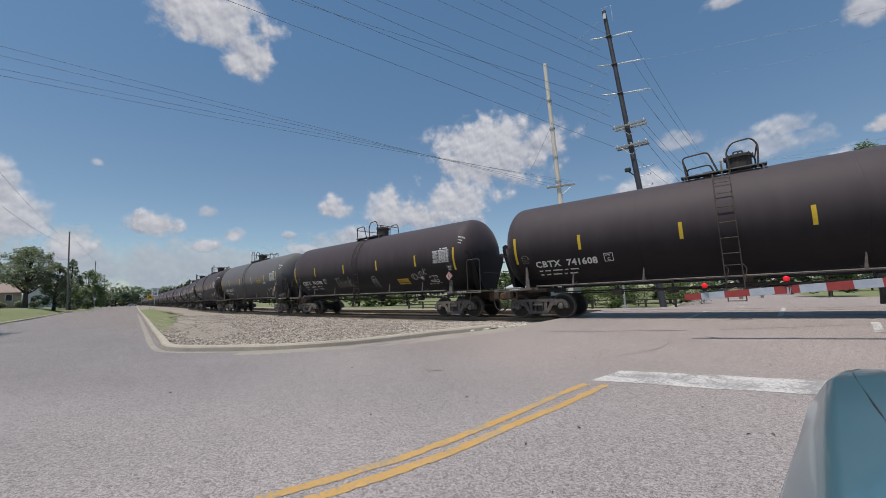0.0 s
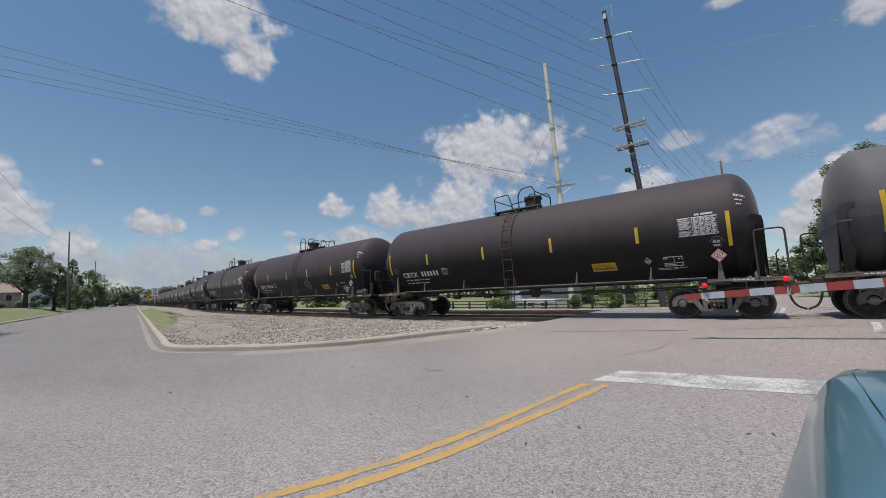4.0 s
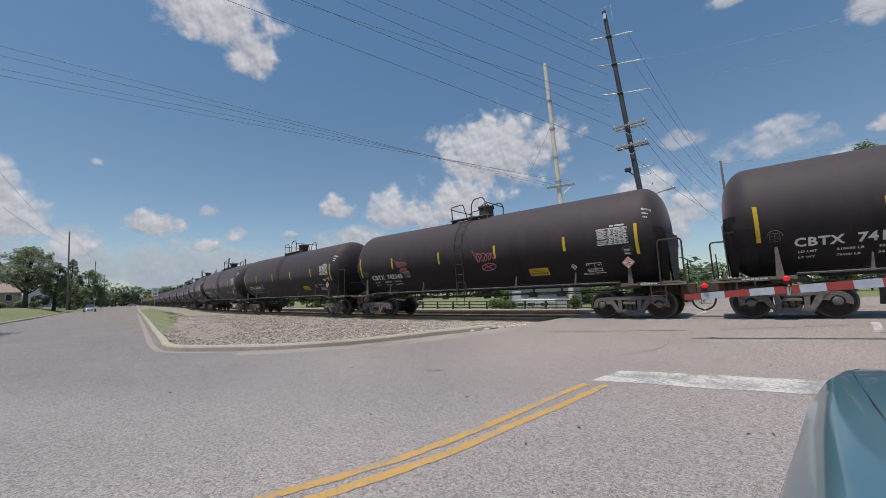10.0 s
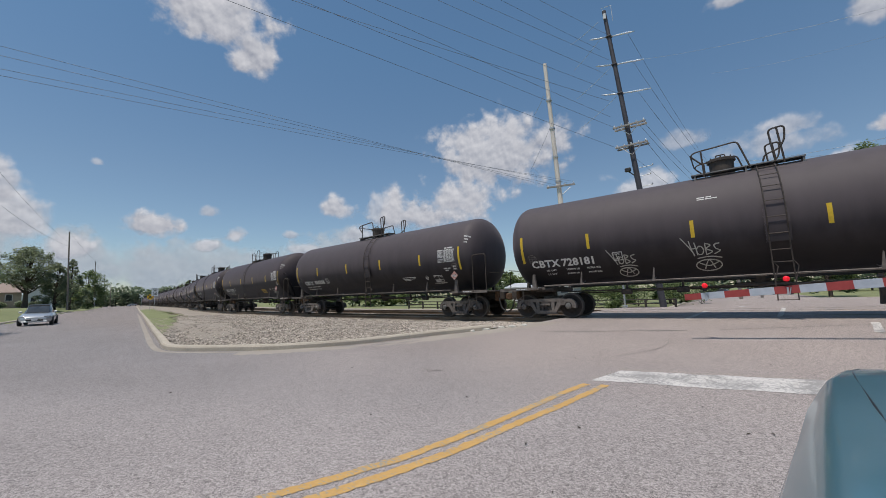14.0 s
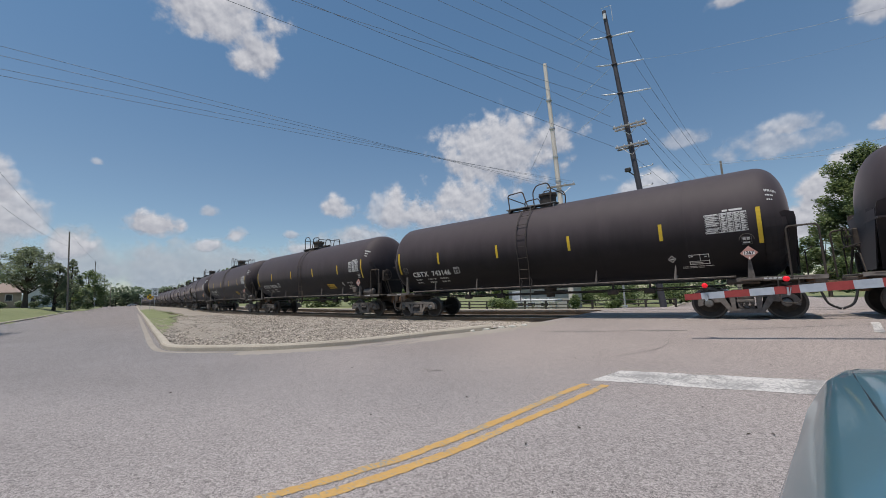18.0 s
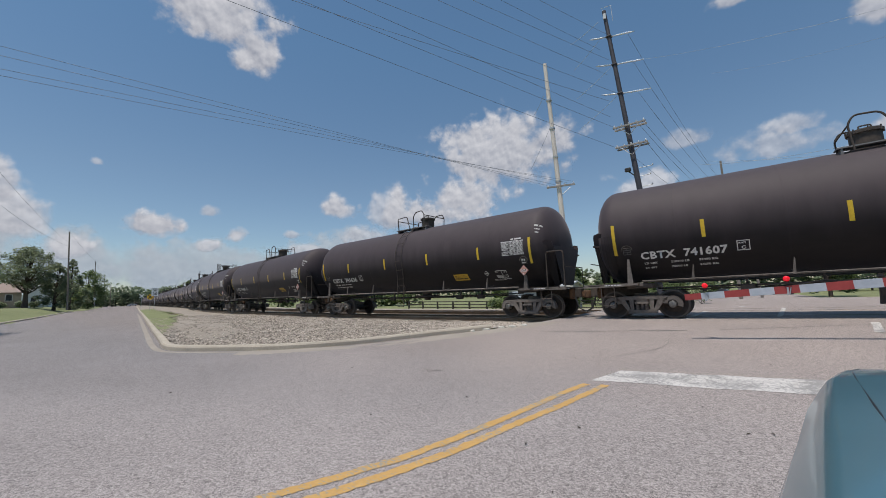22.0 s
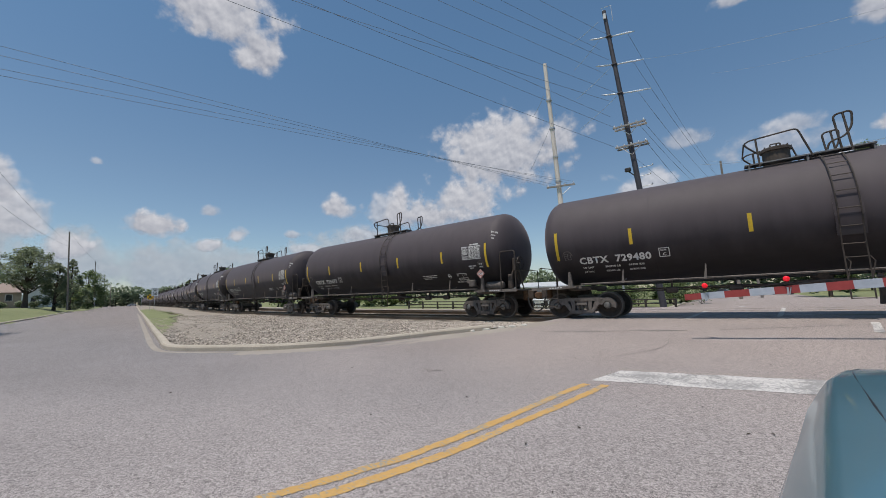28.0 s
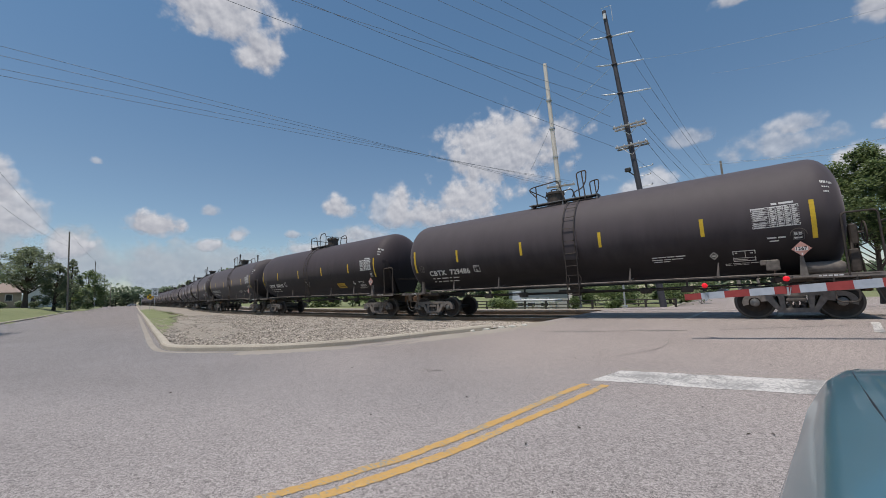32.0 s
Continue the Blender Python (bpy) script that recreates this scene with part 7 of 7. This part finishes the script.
def sedan(name, label, paint, at, soft_top=False, tall=1.0):
    c = thing(name, label, "car", at)
    car_body([(-2.2, 0.62, 0.42, 0.66, 0.72, 0.8), (-2.05, 0.80, 0.30, 0.72, 0.84, 0.82), (-1.2, 0.86, 0.22, 0.78, 0.92, 0.86), (0.0, 0.87, 0.2, 0.78, 0.90, 0.88), (0.9, 0.87, 0.2, 0.76, 0.89, 0.86), (1.7, 0.83, 0.24, 0.70, 0.80, 0.84), (2.05, 0.74, 0.28, 0.62, 0.70, 0.8), (2.2, 0.55, 0.34, 0.54, 0.58, 0.75)], paint, "body", c)
    roof = "dark_trim" if soft_top else paint
    car_body([(-1.45, 0.66, 0.86, 0.9, 0.93, 0.85), (-0.95, 0.68, 0.86, 1.1, 1.28 * tall, 0.78), (-0.2, 0.70, 0.86, 1.15, 1.37 * tall, 0.78), (0.25, 0.69, 0.86, 1.1, 1.31 * tall, 0.78), (0.95, 0.68, 0.84, 0.88, 0.91, 0.85)], "glass", "cabin_glass", c, "dark tinted glass")
    car_body([(-1.0, 0.60, 1.20, 1.22, 1.29 * tall, 0.85), (-0.2, 0.63, 1.26, 1.28, 1.385 * tall, 0.85), (0.28, 0.61, 1.22, 1.24, 1.32 * tall, 0.85)], roof, "roof", c, "black folding roof" if soft_top else "")
    for x in (-0.8, 0.8):
        for y in (-1.35, 1.38):
            road_wheel(c, x, y)
        part("headlight", Shape().box(x * 0.74, 2.03, 0.615, 0.36, 0.22, 0.13, pose(0, 0, 0, 0, 0, -28 * x).to_3x3(), cut=0.04), "headlight_glass", c, "clear headlight", 40)
        part("door_mirror", Shape().box(x * 1.12, 0.62, 0.95, 0.18, 0.1, 0.13, cut=0.03), paint, c)
    part("grille", Shape().box(0, 2.19, 0.40, 0.86, 0.09, 0.13, cut=0.03), "dark_trim", c, "dark lower air intake")
    part("bumper", Shape().box(0, 2.14, 0.29, 1.3, 0.2, 0.1, cut=0.04), paint, c)
    part("licence_plate", Shape().box(0, 2.245, 0.42, 0.30, 0.01, 0.12), "sign_white", c, "pale plate")
    return c


silver_car = sedan("silver_car", "silver coupe with a black soft top driving along the street", "silver", pose(-200, 40, 0), True, 1.08)
for k, (x, y, turn, paint, lab) in enumerate(((-2.4, 100, 80, "silver", "silver car parked far beyond the crossing"), (2.2, 101, 84, "blue_paint", "dark blue car parked far beyond the crossing"), (7.4, 103, 80, "silver", "silver car parked far beyond the crossing"), (-262, 66, 197, "silver", "small car far down the street"))):
    sedan("parked_car", lab, paint, pose(x, y, float(lay(x, y)) + 0.0, 0, 0, turn), tall=1.1)


def teal_car():
    """The car beside which the camera stands, nose towards the crossing."""
    c = thing("teal_car", "teal car waiting at the stop line, bonnet towards the railway", "car", pose(0.82, -0.22, 0.0, 0, 0, -5.5))
    # along, half width, sill, shoulder across, shoulder height, bonnet height
    sec = [(-2.32, 0.7, 0.5, 0.62, 0.92, 0.97), (-2.22, 0.82, 0.4, 0.75, 1.0, 1.05), (-1.9, 0.903, 0.34, 0.83, 1.04, 1.09), (-1.0, 0.93, 0.3, 0.85, 1.05, 1.11), (0.0, 0.932, 0.3, 0.85, 1.055, 1.115), (0.5, 0.945, 0.3, 0.843, 1.053, 1.112), (0.86, 0.953, 0.3, 0.838, 1.05, 1.108), (1.1, 0.958, 0.3, 0.83, 1.05, 1.102), (1.38, 0.941, 0.32, 0.819, 1.048, 1.094), (1.692, 0.908, 0.34, 0.806, 1.054, 1.092), (1.884, 0.878, 0.36, 0.775, 1.046, 1.078), (2.028, 0.841, 0.38, 0.735, 1.032, 1.058), (2.148, 0.793, 0.4, 0.68, 1.002, 1.024), (2.244, 0.728, 0.43, 0.6, 0.942, 0.962), (2.316, 0.628, 0.47, 0.5, 0.842, 0.862), (2.34, 0.478, 0.52, 0.4, 0.712, 0.742)]

    def half(w, lo, cx, zc, top):
        q = [(0.0, lo), (w * 0.88, lo), (w * 0.97, lo + 0.08), (w, lo + (zc - lo) * 0.35), (w, lo + (zc - lo) * 0.62), (w * 0.4 + cx * 0.6 + 0.008, zc - 0.09), (cx + 0.016, zc - 0.03), (cx, zc - 0.004), (cx - 0.02, zc + 0.008)]
        return q + [(cx * 0.8, zc + 0.55 * (top - zc) + 0.004), (cx * 0.5, zc + 0.86 * (top - zc)), (cx * 0.2, zc + 0.98 * (top - zc)), (0.0, top)]

    rows = []
    for y, w, lo, cx, zc, top in sec:
        r = [(x, y, z) for x, z in half(w, lo, cx, zc, top)]
        rows.append([(-x, yy, z) for x, yy, z in r[::-1]] + r[1:])
    sh = Shape().grid(rows)
    for r in (rows[0], rows[-1]):
        sh.add(r, [tuple(range(len(r)))])
    part("body", sh, "teal", c, smooth=55)
    ys = [q[0] for q in sec]

    def over(x, y):
        """Height of the bonnet."""
        cx, zc, top = (float(np.interp(y, ys, [q[k] for q in sec])) for k in (3, 4, 5))
        h = half(1.0, 0.3, cx, zc, top)[8:][::-1]
        return float(np.interp(abs(x), [p[0] for p in h], [p[1] for p in h]))

    car_body([(-2.2, 0.70, 1.06, 1.08, 1.1, 0.85), (-2.0, 0.72, 1.06, 1.35, 1.66, 0.82), (-1.2, 0.74, 1.06, 1.4, 1.72, 0.82), (-0.62, 0.73, 1.06, 1.35, 1.68, 0.82), (-0.04, 0.74, 1.08, 1.1, 1.118, 0.85)], "glass", "cabin_glass", c, "dark tinted glass")
    car_body([(-2.06, 0.66, 1.58, 1.6, 1.70, 0.85), (-1.2, 0.68, 1.66, 1.68, 1.76, 0.85), (-0.58, 0.66, 1.6, 1.62, 1.71, 0.85)], "teal", "roof", c)
    for s_ in (-1, 1):
        seam = [(0.765, 0.06), (0.752, 0.5), (0.744, 0.9), (0.743, 1.27), (0.745, 1.46), (0.748, 1.7), (0.742, 1.9), (0.72, 2.0)]
        part("bonnet_gap", Shape().tube([(s_ * x, y, over(x, y) - 0.001) for x, y in seam], 0.0022, 6), "dark_trim", c, "dark shut line of the bonnet")
        part("pillar", Shape().tube([(s_ * 0.70, -0.05, 1.1), (s_ * 0.62, -0.62, 1.69)], 0.035, 6), "teal", c)
        part("headlight", Shape().box(s_ * 0.55, 2.22, 0.82, 0.26, 0.1, 0.16, cut=0.04), "insulator", c, "clear headlight")
        part("door_gap", Shape().tube([(s_ * 0.94, -0.15, 0.4), (s_ * 0.948, -0.15, 0.8), (s_ * 0.89, -0.15, 1.0)], 0.006, 4), "dark_trim", c)
        for y in (-1.45, 1.35):
            road_wheel(c, s_ * 0.79, y, 0.36, 0.22)
            part("wheel_arch", Shape().tube([(s_ * 0.935, y + 0.4 * math.cos(a), 0.36 + 0.4 * math.sin(a)) for a in np.linspace(-0.1, math.pi + 0.1, 15)], 0.03, 6), "dark_trim", c, "dark wheel arch moulding")
    part("grille", Shape().box(0, 2.33, 0.72, 0.6, 0.06, 0.16, cut=0.02), "dark_trim", c)
    part("bumper", Shape().box(0, 2.28, 0.52, 1.2, 0.16, 0.14, cut=0.05), "dark_trim", c)


teal_car()


# ---- clouds, far behind everything ----
def cloud_material(name, low, high):
    m = bpy.data.materials.new(name)
    m.use_nodes = True
    t = m.node_tree
    n, ln = t.nodes, t.links.new
    n.remove(n["Principled BSDF"])
    uv = n.new("ShaderNodeUVMap")
    uv.uv_map = "shape"
    co = n.new("ShaderNodeTexCoord")
    info = n.new("ShaderNodeObjectInfo")
    off = n.new("ShaderNodeVectorMath")
    off.operation = "SCALE"
    comb = n.new("ShaderNodeCombineXYZ")
    for i in range(3):
        ln(info.outputs["Random"], comb.inputs[i])
    ln(comb.outputs[0], off.inputs[0])
    off.inputs["Scale"].default_value = 4000
    add = n.new("ShaderNodeVectorMath")
    ln(co.outputs["Object"], add.inputs[0])
    ln(off.outputs[0], add.inputs[1])

    lift = n.new("ShaderNodeVectorMath")
    ln(add.outputs[0], lift.inputs[0])
    lift.inputs[1].default_value = (-5, 13, 0)

    def tex(scale, detail, rough=0.55, raised=False):
        x = n.new("ShaderNodeTexNoise")
        x.inputs["Scale"].default_value, x.inputs["Detail"].default_value, x.inputs["Roughness"].default_value = scale, detail, rough
        ln((lift if raised else add).outputs[0], x.inputs["Vector"])
        return x.outputs[0]

    def puff(scale, raised=False):
        x = n.new("ShaderNodeTexVoronoi")
        x.feature = "SMOOTH_F1"
        x.inputs["Scale"].default_value, x.inputs["Detail"].default_value, x.inputs["Roughness"].default_value, x.inputs["Smoothness"].default_value = scale, 3.0, 0.55, 0.6
        ln((lift if raised else add).outputs[0], x.inputs["Vector"])
        return x.outputs["Distance"]

    def op(kind, a, b, c=None):
        x = n.new("ShaderNodeMath")
        x.operation = kind
        for k, q in enumerate((a, b, c)):
            if q is None:
                continue
            if isinstance(q, (int, float)):
                x.inputs[k].default_value = q
            else:
                ln(q, x.inputs[k])
        return x.outputs[0]

    ctr = n.new("ShaderNodeVectorMath")
    ctr.operation = "MULTIPLY_ADD"
    ln(uv.outputs[0], ctr.inputs[0])
    ctr.inputs[1].default_value, ctr.inputs[2].default_value = (2, 2, 0), (-1, -1, 0)
    ln_len = n.new("ShaderNodeVectorMath")
    ln_len.operation = "LENGTH"
    ln(ctr.outputs[0], ln_len.inputs[0])
    d = ln_len.outputs["Value"]
    sepv = n.new("ShaderNodeSeparateXYZ")
    ln(ctr.outputs[0], sepv.inputs[0])
    big, fine = tex(0.0062, 7, 0.5), tex(0.022, 7, 0.55)
    heap, heap_up = puff(0.014), puff(0.014, True)
    body = op("ADD", op("MULTIPLY", op("SUBTRACT", big, 0.5), 1.5), op("ADD", op("MULTIPLY", op("SUBTRACT", fine, 0.5), 0.7), op("MULTIPLY", op("SUBTRACT", 0.42, heap), 0.30)))
    flat_base = op("MULTIPLY", op("MAXIMUM", op("SUBTRACT", -0.3, sepv.outputs[1]), 0.0), 0.7)
    dens = op("SUBTRACT", op("ADD", op("SUBTRACT", 0.86, d), body), flat_base)
    sm = n.new("ShaderNodeMapRange")
    sm.interpolation_type = "SMOOTHSTEP"
    sm.inputs["From Min"].default_value, sm.inputs["From Max"].default_value = 0.0, 0.44
    ln(dens, sm.inputs["Value"])
    inside = n.new("ShaderNodeMapRange")
    inside.interpolation_type = "SMOOTHSTEP"
    inside.inputs["From Min"].default_value, inside.inputs["From Max"].default_value = 1.0, 0.8
    ln(d, inside.inputs["Value"])
    att = n.new("ShaderNodeAttribute")
    att.attribute_name = "thick"
    alpha = op("MULTIPLY", op("MULTIPLY", sm.outputs[0], inside.outputs[0]), att.outputs["Fac"])
    ramp = n.new("ShaderNodeValToRGB")
    ramp.color_ramp.elements[0].position, ramp.color_ramp.elements[1].position = 0.16, 0.95
    ramp.color_ramp.elements[0].color, ramp.color_ramp.elements[1].color = (*low, 1), (*high, 1)
    relief = op("ADD", op("MULTIPLY", op("SUBTRACT", heap_up, heap), 0.6), op("MULTIPLY", op("SUBTRACT", fine, tex(0.022, 7, 0.55, True)), 0.5))
    light = op("ADD", op("MULTIPLY_ADD", sepv.outputs[1], 0.34, 0.56), op("ADD", relief, op("MULTIPLY", op("SUBTRACT", fine, 0.5), 0.3)))
    ln(light, ramp.inputs[0])
    em = n.new("ShaderNodeEmission")
    ln(ramp.outputs[0], em.inputs[0])
    em.inputs[1].default_value = 0.68
    tr = n.new("ShaderNodeBsdfTransparent")
    mix = n.new("ShaderNodeMixShader")
    ln(alpha, mix.inputs[0])
    ln(tr.outputs[0], mix.inputs[1])
    ln(em.outputs[0], mix.inputs[2])
    ln(mix.outputs[0], n["Material Output"].inputs[0])
    return m


MAT["cloud"] = cloud_material("cloud", (0.45, 0.48, 0.575), (0.96, 0.96, 1.01))
MAT["far_cloud"] = cloud_material("far_cloud", (0.47, 0.56, 0.67), (0.66, 0.73, 0.81))
CLOUDS = []
FAR = 1500.0


def heading(az, el):
    """A direction from compass degrees (left of +Y positive) and elevation."""
    a, e = radians(az), radians(el)
    return Vector((-math.sin(a) * math.cos(e), math.cos(a) * math.cos(e), math.sin(e)))


def cloud(label, lobes, thick, drift, mat="cloud", far=0.0):
    """lobes: azimuth, elevation, half width and half height in degrees. drift: degrees of azimuth and elevation over the clip."""
    az = sum(l[0] for l in lobes) / len(lobes)
    el = sum(l[1] for l in lobes) / len(lobes)
    c = Vector(EYE) + heading(az, el) * FAR
    base = look(c, EYE)
    inv = base.inverted()
    verts, faces, uvs, th = [], [], [], []
    for k, (a, e, w, h) in enumerate(lobes):
        p = inv @ (Vector(EYE) + heading(a, e) * (FAR + far + 3.0 * k))
        hw, hh = math.tan(radians(w)) * FAR * 1.45, math.tan(radians(h)) * FAR * 1.45
        i = len(verts)
        verts += [(p.x - hw, p.y - hh, p.z), (p.x + hw, p.y - hh, p.z), (p.x + hw, p.y + hh, p.z), (p.x - hw, p.y + hh, p.z)]
        faces.append((i, i + 1, i + 2, i + 3))
        uvs += [(0, 0), (1, 0), (1, 1), (0, 1)]
    me = bpy.data.meshes.new("cloud")
    me.from_pydata(verts, [], faces)
    layer = me.uv_layers.new(name="shape")
    for i, q in enumerate(uvs):
        layer.data[i].uv = q
    at = me.attributes.new("thick", "FLOAT", "POINT")
    for i in range(len(verts)):
        at.data[i].value = thick
    me.materials.append(MAT[mat])
    ob = tagged(new("cloud", me), label, "cloud", "clouds", "structure")
    ob.matrix_basis = base
    c2 = Vector(EYE) + heading(az + drift[0], el + drift[1]) * FAR
    CLOUDS.append((ob, base, look(c2, EYE)))


cloud("white cumulus cloud high in the blue sky", [(68.77, 33.87, 6.76, 4.3), (64.48, 30.61, 2.98, 3.46)], 1, (-1.34, 1))
cloud("large white cumulus cloud with grey shading", [(27.77, 19.76, 9.94, 5.7), (21.36, 21.82, 6.08, 3.58), (40.55, 11.73, 11.55, 3.96), (35.78, 13.48, 8.72, 4.97)], 0.95, (-1.71, 0.22))
cloud("white fair-weather cloud in the blue sky", [(53.31, 12.63, 3.55, 2.04)], 0.95, (-0.56, 0.1))
cloud("white fair-weather cloud in the blue sky", [(74.34, 9.51, 3.31, 2.01)], 1.15, (-0.21, 0.02))
cloud("white fair-weather cloud in the blue sky", [(68.82, 7.14, 2.14, 1.15), (65.68, 8.52, 1.95, 1.41)], 0.9, (-0.38, 0.09))
cloud("white fair-weather cloud in the blue sky", [(87.4, 12.2, 1.6, 2.6), (85.27, 8.8, 2.5, 3.0), (81.78, 6.0, 2.2, 2.3)], 0.9, (0.16, 0.09))
cloud("white fair-weather cloud in the blue sky", [(-3.91, 15.6, 5.2, 2.2), (-6.02, 17.19, 2.59, 1.3)], 0.62, (-1.01, -0.15))
cloud("white fair-weather cloud in the blue sky", [(3.83, 18.24, 2.9, 1.3)], 0.6, (-0.95, 0.06))
cloud("white fair-weather cloud in the blue sky", [(-13.29, 26.31, 2.89, 2.41)], 0.9, (-0.79, -0.1))
cloud("white fair-weather cloud in the blue sky", [(-2.49, 31.8, 2.56, 1.33)], 0.8, (-0.84, -0.06))
cloud("white fair-weather cloud in the blue sky", [(-13.53, 15.19, 1.55, 1.0)], 1, (-0.57, 0.12))
cloud("white fair-weather cloud in the blue sky", [(-11.4, 11.6, 2.6, 1.9), (-8.6, 9.6, 2.4, 2.4), (-6.6, 6.6, 3.0, 2.4)], 1.1, (-0.6, 0.12))
cloud("white fair-weather cloud in the blue sky", [(8.55, 8.89, 6.23, 6.64), (3.41, 9.67, 4.44, 3.5)], 0.8, (-0.39, -0.05))
cloud("white fair-weather cloud in the blue sky", [(79.66, 15.66, 0.74, 0.61)], 0.6, (0.11, 0.16))
cloud("white fair-weather cloud in the blue sky", [(68.75, 11.31, 1.44, 1.0)], 0.7, (-0.3, 0.17))
cloud("white fair-weather cloud in the blue sky", [(58.82, 8.77, 0.98, 0.7), (56.21, 6.69, 2.41, 1.11)], 0.7, (-0.45, 0.09))
cloud("white fair-weather cloud in the blue sky", [(45.21, 11.77, 3.7, 3.1), (48.56, 8.88, 4.44, 1.85)], 0.7, (-0.66, 0))
cloud("thin pale cloud bank near the horizon", [(78.25, 4.37, 5.28, 2.53), (65.24, 4.6, 9.15, 2.22)], 0.4, (-0.17, 0), "far_cloud", 100.0)

cloud("pale grey cloud bank low over the street", [(87.22, 5.98, 4.74, 7.28), (80.5, 4.6, 6.0, 4.6), (75.0, 3.8, 7.59, 4.6), (64.17, 2.2, 12.26, 4.3)], 1.0, (-0.1, 0), "far_cloud", 200.0)
cloud("hazy pale cloud low over the far trees", [(72.5, 4.3, 8.76, 3.8), (61.0, 4.6, 9.0, 3.2), (50.5, 6.22, 10.0, 3.6)], 0.8, (-0.1, 0), "far_cloud", 150.0)

# ---- what moves ----
PACE = ((0, 0.36), (3, 0.3), (5.5, 0.0), (9, -0.2), (12, -0.34), (13, -0.18), (14, -0.36), (16.5, -0.15), (18, -0.15), (22, 0.0), (26, 0.05), (32, -0.08))


def run(t):
    """Metres that the train has gone at t seconds."""
    return SPEED * t + float(np.interp(t, [p[0] for p in PACE], [p[1] for p in PACE]))


def car_pose(s):
    """A tank car whose middle stands s metres along the track."""
    a, b = on_track(s - BASE / 2), on_track(s + BASE / 2)
    d = b - a
    m = (a + b) / 2
    return pose(m.x, m.y, m.z + 0.006, 0, -math.degrees(math.asin(d.z / d.length)), math.degrees(math.atan2(d.y, d.x)))


def motions():
    for k, car in TRAIN:
        start = START - k * CAR + HALF
        rows = []
        for t in range(33):
            rows.append((float(t), car_pose(start + run(t))))
        walk(car, rows)
    # turning wheels: alike in all cars, so they share their keys
    lead = {}
    step = 1.0 / 30.0
    for k, car in TRAIN:
        for tr in car.children:
            for w in tr.children:
                kind = w.name.split(".")[0]
                if kind not in ("wheelset", "bearing_cap"):
                    continue
                key = round(w.matrix_basis.translation.x, 2)
                if key not in lead:
                    x = w.matrix_basis.translation.x
                    turn = math.degrees(SPEED * step / 0.457)
                    walk(w, [(i * step, pose(x, 0, 0.457, 0, (i * turn) % 360.0, 0)) for i in range(961)])
                    lead[key] = w
                else:
                    src = lead[key].animation_data
                    w.rotation_mode = "QUATERNION"
                    w.animation_data_create()
                    w.animation_data.action = src.action
                    w.animation_data.action_slot = src.action_slot
    # the silver car comes down the street and passes behind
    rows = []
    for t, dist in ((0, 330), (6, 180), (7, 156), (8, 138), (9, 121), (10, 104.5), (11, 87.5), (12, 71), (13, 55.5), (13.5, 48.3), (14, 41.4), (14.5, 35.0), (16.5, 12.0), (19, -18), (22, -52), (32, -58)):
        p = Vector((-0.977 * dist - 0.9, 0.213 * dist - 4.1 + float(np.interp(dist, [35, 41, 55, 70, 87, 105, 121, 138, 156, 180, 330], [0.25, 0.2, 0.1, 0.43, 0.7, 1.1, 1.6, 2.2, 2.8, 3.4, 7.0])), 0))
        rows.append((t, pose(p.x, p.y, float(lay(max(p.x, -420), p.y)) + 0.005, 0, 0, -102.3)))
    walk(silver_car, rows)
    for ob, a, b in CLOUDS:
        walk(ob, [(0.0, a), (32.0, b)])


motions()
